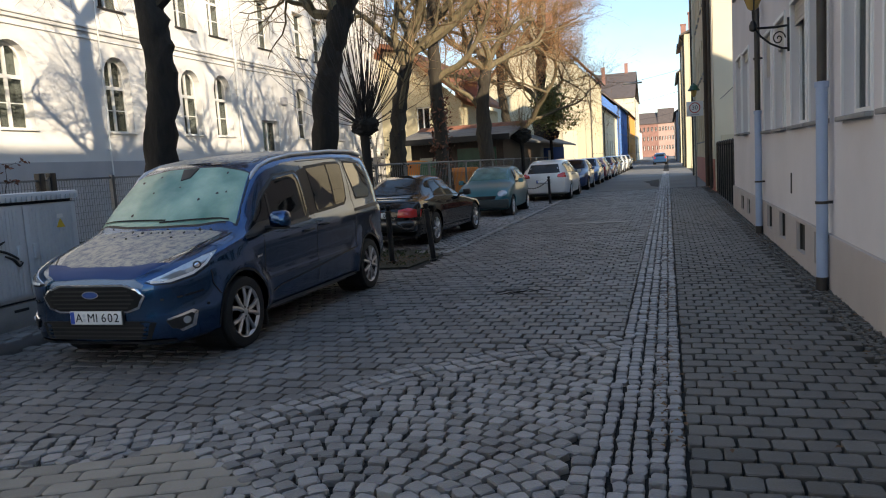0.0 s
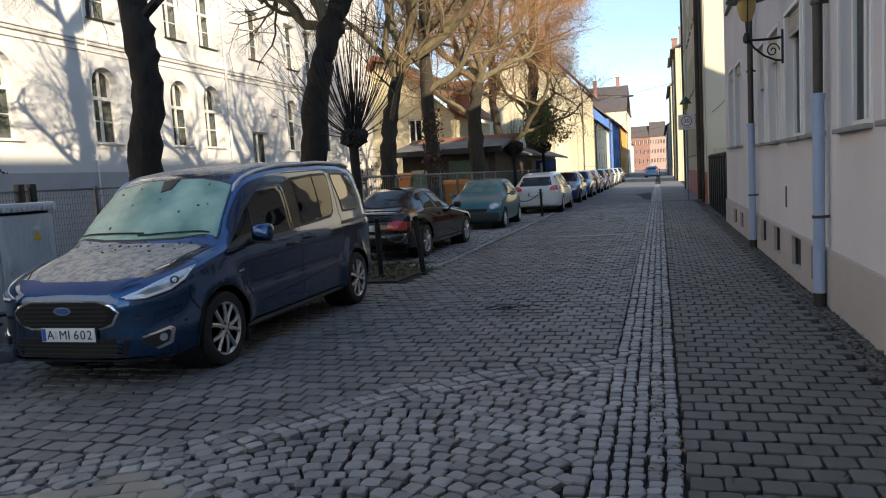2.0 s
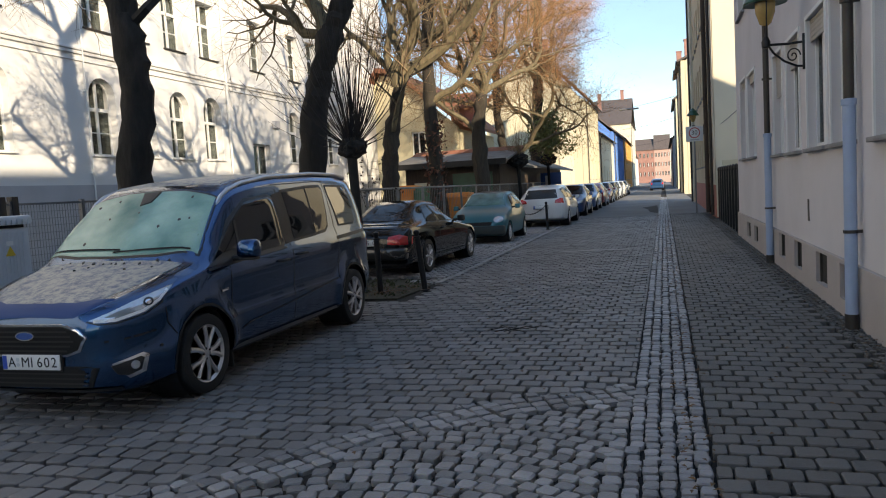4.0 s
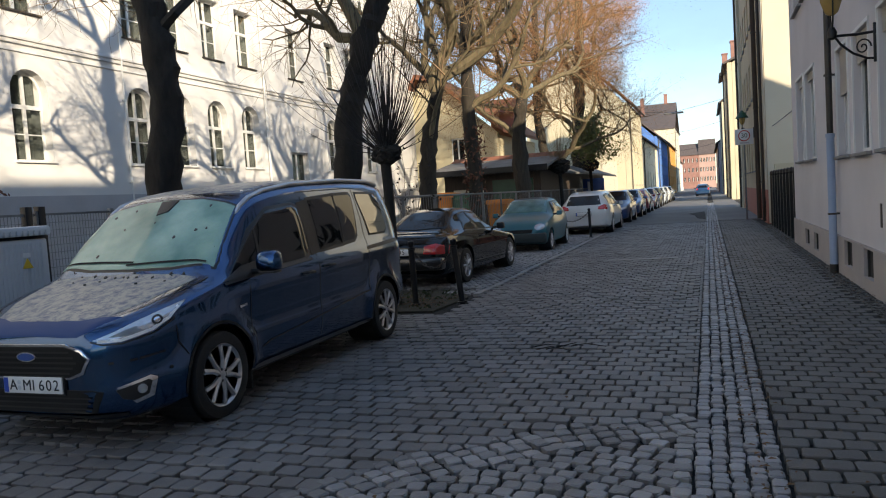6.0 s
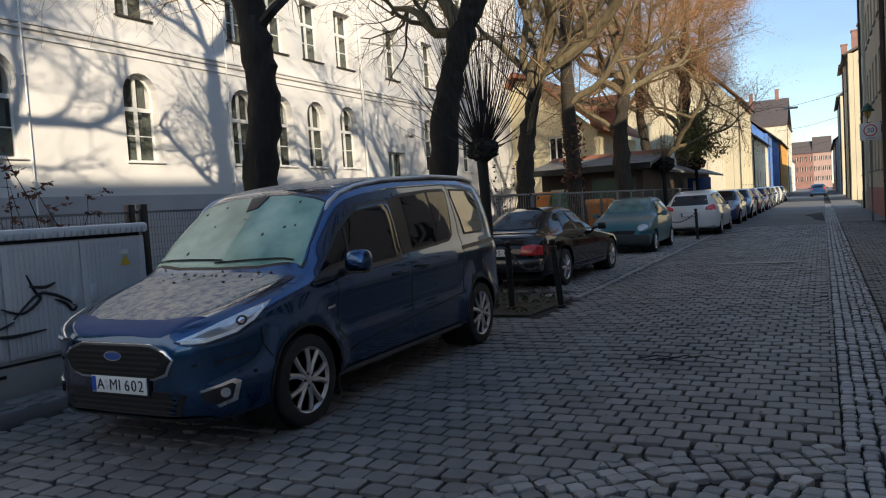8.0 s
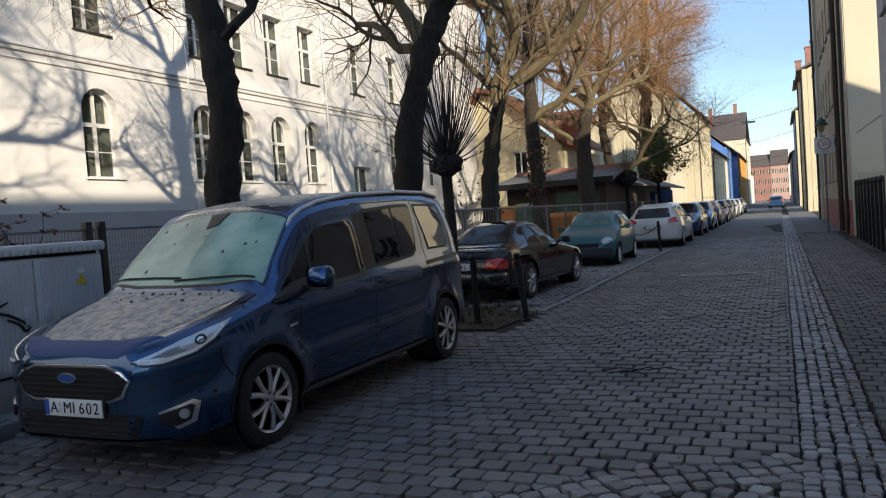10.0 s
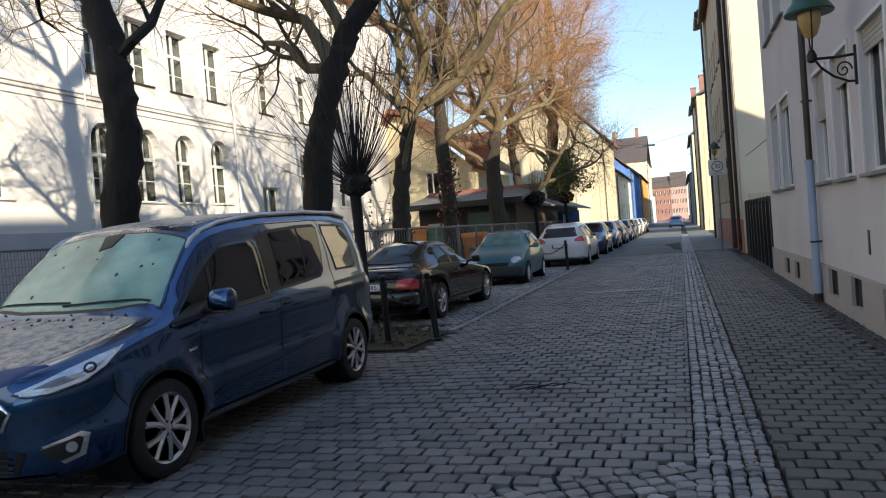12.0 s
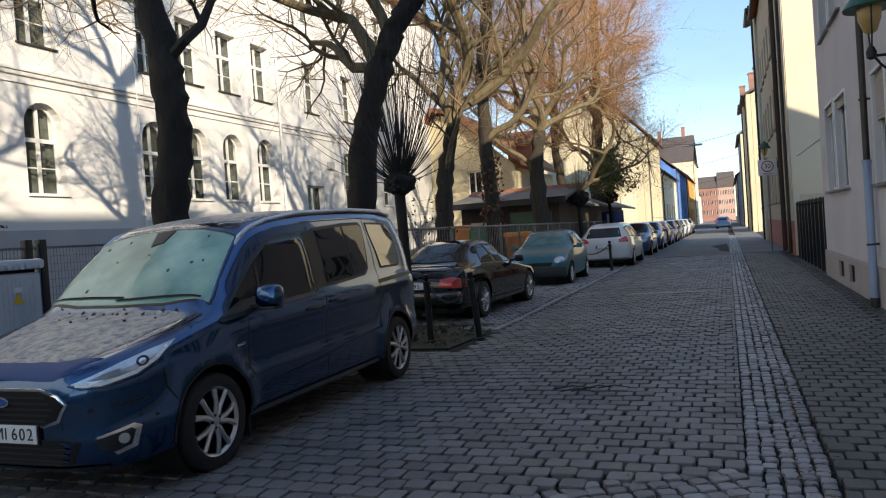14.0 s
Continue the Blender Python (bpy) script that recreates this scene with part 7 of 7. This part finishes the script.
    part("bonnet_lip", fitted(bvh, [(-0.62, 0.245), (-0.50, 0.105), (-0.40, 0.062), (0.40, 0.062), (0.50, 0.105), (0.62, 0.245), (0.50, 0.24), (0.32, 0.168), (-0.32, 0.168), (-0.50, 0.24)], (0, 0, -1), 0.005, 6, 0.04), LIP_DULL, car, "matt blue panel added to dull the bonnet edge's reflection", smooth=True)
    part("roof_frost", fitted(bvh, [(-0.58, 1.76), (0.58, 1.76), (0.6, 2.4), (0.58, 3.3), (-0.58, 3.3), (-0.6, 2.4)], (0, 0, -1), 0.004, 6, 0.08), FROST, car, "thawing frost on the roof", smooth=True)
    ws = [(-0.76, 1.075), (-0.4, 1.02), (0, 1.005), (0.4, 1.02), (0.76, 1.075), (0.705, 1.32), (0.65, 1.57), (0.3, 1.63), (-0.3, 1.63), (-0.65, 1.57), (-0.705, 1.32)]
    part("windscreen_seal", fitted(bvh, [(x * 1.035, (y - 1.3) * 1.07 + 1.3) for x, y in ws], (0, 0, -1), 0.003, 7, 0.05), BLACK_PLASTIC, car, smooth=True)
    part("windscreen", fitted(bvh, ws, (0, 0, -1), 0.009, 9, 0.05), FROSTED, car, "windscreen misted pale green", smooth=True)
    part("sensor_box", fitted(bvh, [(-0.12, 1.60), (0.06, 1.61), (0.03, 1.49), (-0.07, 1.46)], (0, 0, -1), 0.02, 3, 0.08), BLACK_PLASTIC, car, smooth=True)
    for a, b in (((-0.70, 1.075), (0.02, 1.045)), ((-0.04, 1.025), (0.70, 1.07))):
        part("wiper", strip(bvh, [a, b], (0, 0, -1), 0.014, 0.02), GRILLE_BLACK, car)
    rl = random.Random(3)
    for k in range(26):
        x, y = (rl.uniform(-0.6, 0.6), rl.uniform(1.1, 1.55)) if k < 9 else (rl.uniform(-0.65, 0.65), rl.gauss(0.93, 0.04))
        r_ = rl.uniform(0.006, 0.016)
        part("leaf_scrap", fitted(bvh, [(x + r_ * rl.uniform(0.6, 1.3) * math.cos(a), y + r_ * rl.uniform(0.6, 1.3) * math.sin(a)) for a in (0, 1.2, 2.4, 3.6, 4.9)], (0, 0, -1), 0.014, 1, 0.1), BLACK_PLASTIC, car)
    part("rear_window", fitted(bvh, [(-0.55, 1.15), (0.55, 1.15), (0.5, 1.5), (-0.5, 1.5)], (0, -1, 0), 0.008, 4, 0.1), CAR_GLASS, car, smooth=True)
    part("underbody", Geo().box(-0.7, 0.7, 0.35, 4.4, 0.18, 0.3), BLACK_PLASTIC, car)
    part("rear_bumper", Geo().box(-0.80, 0.80, 4.5, 4.70, 0.34, 0.56), BLACK_PLASTIC, car, bevel=0.04)
    return car


def common_car(name, label, m, rows, colour, wheels, panes, seams, front_glass, rear_glass, mats, lamps, tails, handles=(), plate=None, r=0.30, metal=0.4, rough=0.28, coat=1.0, intake=True, group="", roof=None, mirror=(1.5, 0.95), plate_z=0.42, wheel_double=False, bumper=None):
    """A parked car built from its stations; the front looks along -y of its own axes."""
    car = thing(name, label, "car", m, group)
    P = paint(name + "_paint", colour, rough, metal, coat=coat)
    sh = Shell(rows, 0.07, 2)
    hw = max(row[4] for row in rows)
    L = rows[-1][0]
    body, bvh = body_of(car, sh, P, [(y, r + 0.01, r + 0.055) for y in wheels], hw)
    side_parts(car, bvh, panes, seams, handles, CAR_GLASS)
    for s in (-1, 1):
        for y in wheels:
            part("wheel_well", Geo().lathe([(r + 0.05, s * (hw - 0.34)), (r + 0.055, s * (hw - 0.3)), (r + 0.055, s * (hw - 0.06)), (r - 0.05, s * (hw - 0.31)), (0.04, s * (hw - 0.32))], 24, "x", (0, y, r + 0.01)), BLACK_PLASTIC, car)
            wheel(car, s * (hw - 0.115), y, r, s, 7 if not wheel_double else 5, r * 0.66, double=wheel_double)
        mi = part("mirror", Geo().prism([(mirror[0] - 0.06, mirror[1] - 0.06), (mirror[0] + 0.08, mirror[1] - 0.06), (mirror[0] + 0.09, mirror[1] + 0.07), (mirror[0] - 0.02, mirror[1] + 0.07)], "x", min(s * (hw + 0.02), s * (hw + 0.17)), max(s * (hw + 0.02), s * (hw + 0.17))), BLACK_PLASTIC if mats == "black" else P, car, bevel=0.03)
        part("mirror_arm", Geo().tube([(s * (hw - 0.1), mirror[0], mirror[1] - 0.03), (s * (hw + 0.05), mirror[0], mirror[1] - 0.01)], 0.025, 6), BLACK_PLASTIC, mi)
        for poly in lamps:
            part("headlamp", fitted(bvh, [(s * a, b) for a, b in poly][::s], (0, 1, 0), 0.012, 4, 0.05), LAMP_CLEAR, car, smooth=True)
        for poly in tails:
            part("tail_lamp", fitted(bvh, [(s * a, b) for a, b in poly][::s], (0, -1, 0), 0.014, 4, 0.05), LAMP_RED, car, smooth=True)
    part("windscreen", fitted(bvh, front_glass, (0, 0, -1), 0.008, 6, 0.08), mats if mats not in ("", "black") else CAR_GLASS, car, smooth=True)
    part("rear_window", fitted(bvh, rear_glass[0], rear_glass[1], 0.008, 6, 0.08), CAR_GLASS, car, smooth=True)
    if intake:
        part("grille", fitted(bvh, [(-0.38, 0.50), (0.38, 0.50), (0.42, 0.60), (-0.42, 0.60)], (0, 1, 0), 0.008, 3, 0.08), BLACK_PLASTIC, car, smooth=True)
        part("lower_intake", fitted(bvh, [(-0.5, 0.26), (0.5, 0.26), (0.5, 0.36), (-0.5, 0.36)], (0, 1, 0), 0.008, 3, 0.08), BLACK_PLASTIC, car, smooth=True)
    if bumper:
        for y0, y1, z0, z1, b_mat in bumper:
            part("bumper", Geo().box(-hw * 0.93, hw * 0.93, y0, y1, z0, z1), b_mat, car, bevel=0.05)
    if plate:
        side, words = plate
        number_plate(car, -0.03 if side == "front" else L + 0.03, plate_z, words, side == "front")
    if roof:
        part("roof_panel", fitted(bvh, roof[0], (0, 0, -1), 0.006, 5, 0.1), roof[1], car, smooth=True)
    part("underbody", Geo().box(-hw + 0.25, hw - 0.25, 0.4, L - 0.4, 0.16, 0.28), BLACK_PLASTIC, car)
    return car


def place(u, v_near, length, facing_us, turn=0.0):
    """Pose of a car whose nearer end lies at v_near."""
    return at(u, v_near, 0, turn) if facing_us else at(u, v_near + length, 0, 180 + turn)


van()
coupe = [(0, 0.25, 0.55, 0.58, 0.62, 0.5), (0.12, 0.2, 0.6, 0.66, 0.78, 0.6), (0.5, 0.18, 0.68, 0.74, 0.85, 0.65), (1.2, 0.18, 0.78, 0.86, 0.86, 0.7), (1.5, 0.18, 0.82, 0.92, 0.86, 0.66), (1.9, 0.18, 0.85, 1.14, 0.86, 0.6), (2.3, 0.18, 0.86, 1.34, 0.86, 0.54), (2.8, 0.18, 0.87, 1.37, 0.86, 0.53), (3.2, 0.18, 0.88, 1.31, 0.86, 0.53), (3.6, 0.19, 0.89, 1.13, 0.855, 0.58), (3.95, 0.2, 0.89, 0.96, 0.85, 0.66), (4.35, 0.22, 0.87, 0.935, 0.82, 0.62), (4.5, 0.26, 0.78, 0.86, 0.76, 0.55), (4.57, 0.33, 0.62, 0.68, 0.66, 0.45)]
common_car("black_coupe", "black two-door coupe with red tail lamps, parked", place(-5.47, 14.1, 4.57, False, -2.2), coupe, (0.005, 0.0045, 0.0045), (0.82, 3.51),
           [[(1.72, 0.915), (2.78, 0.935), (2.72, 1.27), (2.28, 1.24)], [(2.84, 0.94), (3.42, 0.96), (3.05, 1.24), (2.80, 1.27)]], [[(1.5, 0.84), (1.52, 0.3)], [(2.86, 0.9), (2.9, 0.3)], [(0.9, 0.62), (3.1, 0.62)]],
           [(-0.62, 1.62), (0, 1.56), (0.62, 1.62), (0.5, 2.22), (-0.5, 2.22)], ([(-0.5, 3.2), (0.5, 3.2), (0.58, 3.82), (0, 3.9), (-0.58, 3.82)], (0, 0, -1)), "black", [[(0.45, 0.5), (0.7, 0.5), (0.72, 0.62), (0.5, 0.62)]],
           [[(0.44, 0.62), (0.82, 0.60), (0.82, 0.74), (0.66, 0.79), (0.46, 0.76)]], handles=[(2.65, 0.80)], plate=("rear", (("B", -0.16), ("G", -0.09), ("9", 0.02), ("5", 0.085), ("0", 0.2))), r=0.315, plate_z=0.66, metal=0.0, rough=0.07, coat=0.3, mirror=(1.75, 0.93), bumper=[(4.42, 4.64, 0.34, 0.56, material("black_bumper_paint", (0.012, 0.011, 0.011), 0.3, 0.1, bump=0.0, coat=1.0))])
tw = [(0, 0.25, 0.56, 0.6, 0.55, 0.5), (0.1, 0.2, 0.66, 0.72, 0.72, 0.6), (0.35, 0.19, 0.76, 0.83, 0.79, 0.65), (0.75, 0.19, 0.86, 0.93, 0.81, 0.68), (0.9, 0.19, 0.89, 1.0, 0.815, 0.66), (1.25, 0.19, 0.9, 1.22, 0.815, 0.6), (1.6, 0.19, 0.91, 1.38, 0.815, 0.57), (2.1, 0.19, 0.92, 1.42, 0.815, 0.57), (2.8, 0.2, 0.92, 1.38, 0.81, 0.56), (3.15, 0.22, 0.9, 1.22, 0.79, 0.56), (3.4, 0.28, 0.8, 0.98, 0.72, 0.5), (3.43, 0.34, 0.7, 0.8, 0.62, 0.4)]
twingo = common_car("green_hatchback", "small dark green hatchback with round lamps, facing the camera", place(-5.38, 21.3, 3.43, True, 0.5), tw, (0.001, 0.115, 0.14), (0.62, 2.97),
           [[(1.2, 0.94), (2.0, 0.96), (1.98, 1.30), (1.62, 1.28)], [(2.08, 0.96), (2.75, 0.98), (2.6, 1.29), (2.06, 1.31)]], [[(1.1, 0.9), (1.12, 0.3)], [(2.05, 0.9), (2.1, 0.3)]],
           [(-0.62, 0.98), (0, 0.92), (0.62, 0.98), (0.52, 1.55), (-0.52, 1.55)], ([(-0.5, 0.95), (0.5, 0.95), (0.45, 1.25), (-0.45, 1.25)], (0, -1, 0)), MISTED,
           [[(0.58 + 0.13 * math.cos(a), 0.66 + 0.085 * math.sin(a)) for a in [2 * math.pi * k / 14 for k in range(14)]]], [[(0.6, 0.6), (0.72, 0.6), (0.72, 0.85), (0.6, 0.85)]], plate=None, r=0.275, metal=0.0, coat=0.5, rough=0.3, mirror=(1.25, 0.97), roof=([(-0.42, 1.75), (0.42, 1.75), (0.42, 2.7), (-0.42, 2.7)], BLACK_PLASTIC), bumper=[(-0.03, 0.2, 0.24, 0.5, material("dark_bumper", (0.03, 0.045, 0.045), 0.6, bump=0.1))])
wagon = [(0, 0.25, 0.6, 0.64, 0.6, 0.5), (0.12, 0.2, 0.7, 0.78, 0.78, 0.6), (0.6, 0.2, 0.84, 0.9, 0.88, 0.7), (1.15, 0.2, 0.92, 0.98, 0.9, 0.72), (1.5, 0.2, 0.94, 1.2, 0.9, 0.66), (1.95, 0.2, 0.95, 1.46, 0.9, 0.62), (2.5, 0.2, 0.96, 1.52, 0.9, 0.62), (3.6, 0.2, 0.98, 1.5, 0.9, 0.61), (4.2, 0.22, 0.98, 1.4, 0.88, 0.6), (4.55, 0.26, 0.95, 1.16, 0.84, 0.6), (4.7, 0.32, 0.82, 0.96, 0.76, 0.55)]
wagon_panes = [[(1.75, 0.99), (2.65, 1.01), (2.62, 1.38), (2.05, 1.36)], [(2.72, 1.01), (3.5, 1.03), (3.45, 1.38), (2.70, 1.39)], [(3.58, 1.03), (4.2, 1.05), (4.0, 1.33), (3.54, 1.37)]]
wagon_args = dict(wheels=(0.85, 3.65), panes=wagon_panes, seams=[[(1.6, 0.9), (1.6, 0.35)], [(2.68, 1.0), (2.7, 0.35)]], front_glass=[(-0.66, 1.25), (0, 1.18), (0.66, 1.25), (0.56, 1.88), (-0.56, 1.88)],
                  rear_glass=([(-0.6, 1.02), (0.6, 1.02), (0.5, 1.34), (-0.5, 1.34)], (0, -1, 0)), mats="", lamps=[[(0.45, 0.62), (0.75, 0.64), (0.8, 0.76), (0.55, 0.74)]], tails=[[(0.5, 0.86), (0.84, 0.84), (0.86, 0.98), (0.7, 1.03), (0.52, 0.96)]], handles=[(2.5, 0.9), (3.35, 0.92)], r=0.32, mirror=(1.85, 1.0))
common_car("white_estate_car", "white estate car with silver roof rails and red tail lamps", place(-4.72, 28.0, 4.7, False, 0.3), wagon, (0.72, 0.72, 0.70), plate=("rear", ""), plate_z=0.72, metal=0.0, **wagon_args)
hatch = [(0, 0.25, 0.58, 0.62, 0.58, 0.5), (0.12, 0.2, 0.68, 0.76, 0.75, 0.6), (0.6, 0.19, 0.82, 0.88, 0.85, 0.68), (1.05, 0.19, 0.9, 0.96, 0.87, 0.7), (1.4, 0.19, 0.92, 1.18, 0.87, 0.64), (1.8, 0.19, 0.93, 1.42, 0.87, 0.6), (2.3, 0.19, 0.94, 1.47, 0.87, 0.6), (3.2, 0.2, 0.95, 1.43, 0.87, 0.59), (3.7, 0.23, 0.94, 1.24, 0.84, 0.58), (4.0, 0.3, 0.84, 1.0, 0.76, 0.5)]
hatch_args = dict(wheels=(0.78, 3.28), panes=[[(1.6, 0.97), (2.4, 0.99), (2.38, 1.34), (1.9, 1.32)], [(2.47, 0.99), (3.3, 1.01), (3.1, 1.33), (2.45, 1.35)]], seams=[[(1.5, 0.9), (1.5, 0.35)], [(2.44, 0.98), (2.46, 0.35)]], front_glass=[(-0.64, 1.15), (0, 1.08), (0.64, 1.15), (0.55, 1.76), (-0.55, 1.76)],
                  rear_glass=([(-0.55, 1.0), (0.55, 1.0), (0.48, 1.28), (-0.48, 1.28)], (0, -1, 0)), mats="", lamps=[[(0.42, 0.6), (0.72, 0.62), (0.77, 0.74), (0.52, 0.72)]], tails=[[(0.55, 0.75), (0.76, 0.75), (0.74, 1.0), (0.6, 1.0)]], handles=[(2.25, 0.88), (3.05, 0.9)], r=0.31, mirror=(1.72, 0.98))
far_cars = [("dark_blue_hatchback", "dark blue hatchback parked in the row", (0.02, 0.07, 0.20), 35.2, True), ("blue_hatchback", "blue hatchback parked in the row", (0.03, 0.12, 0.33), 41.0, True), ("red_hatchback", "red hatchback parked in the row", (0.35, 0.02, 0.02), 46.8, False),
            ("dark_red_hatchback", "dark red hatchback parked in the row", (0.22, 0.02, 0.025), 52.6, True), ("olive_hatchback", "dark olive hatchback parked in the row", (0.06, 0.055, 0.03), 58.5, True), ("silver_hatchback", "pale silver hatchback parked in the row", (0.5, 0.55, 0.58), 64.5, True), ("pale_hatchback", "white hatchback parked in the row", (0.65, 0.65, 0.62), 71.0, True), ("grey_hatchback", "grey hatchback parked in the row", (0.2, 0.22, 0.23), 78.0, True)]
for nm, lab, col, v, facing in far_cars:
    common_car(nm, lab, place(-4.72, v, 4.0, facing), hatch, col, group="parked cars", metal=0.0, **hatch_args)
common_car("driving_blue_car", "dark blue car standing in the far road", place(-1.25, 97.0, 4.0, False), hatch, (0.01, 0.06, 0.16), **hatch_args)

# ---- paving stones, last ----
lay_stones()
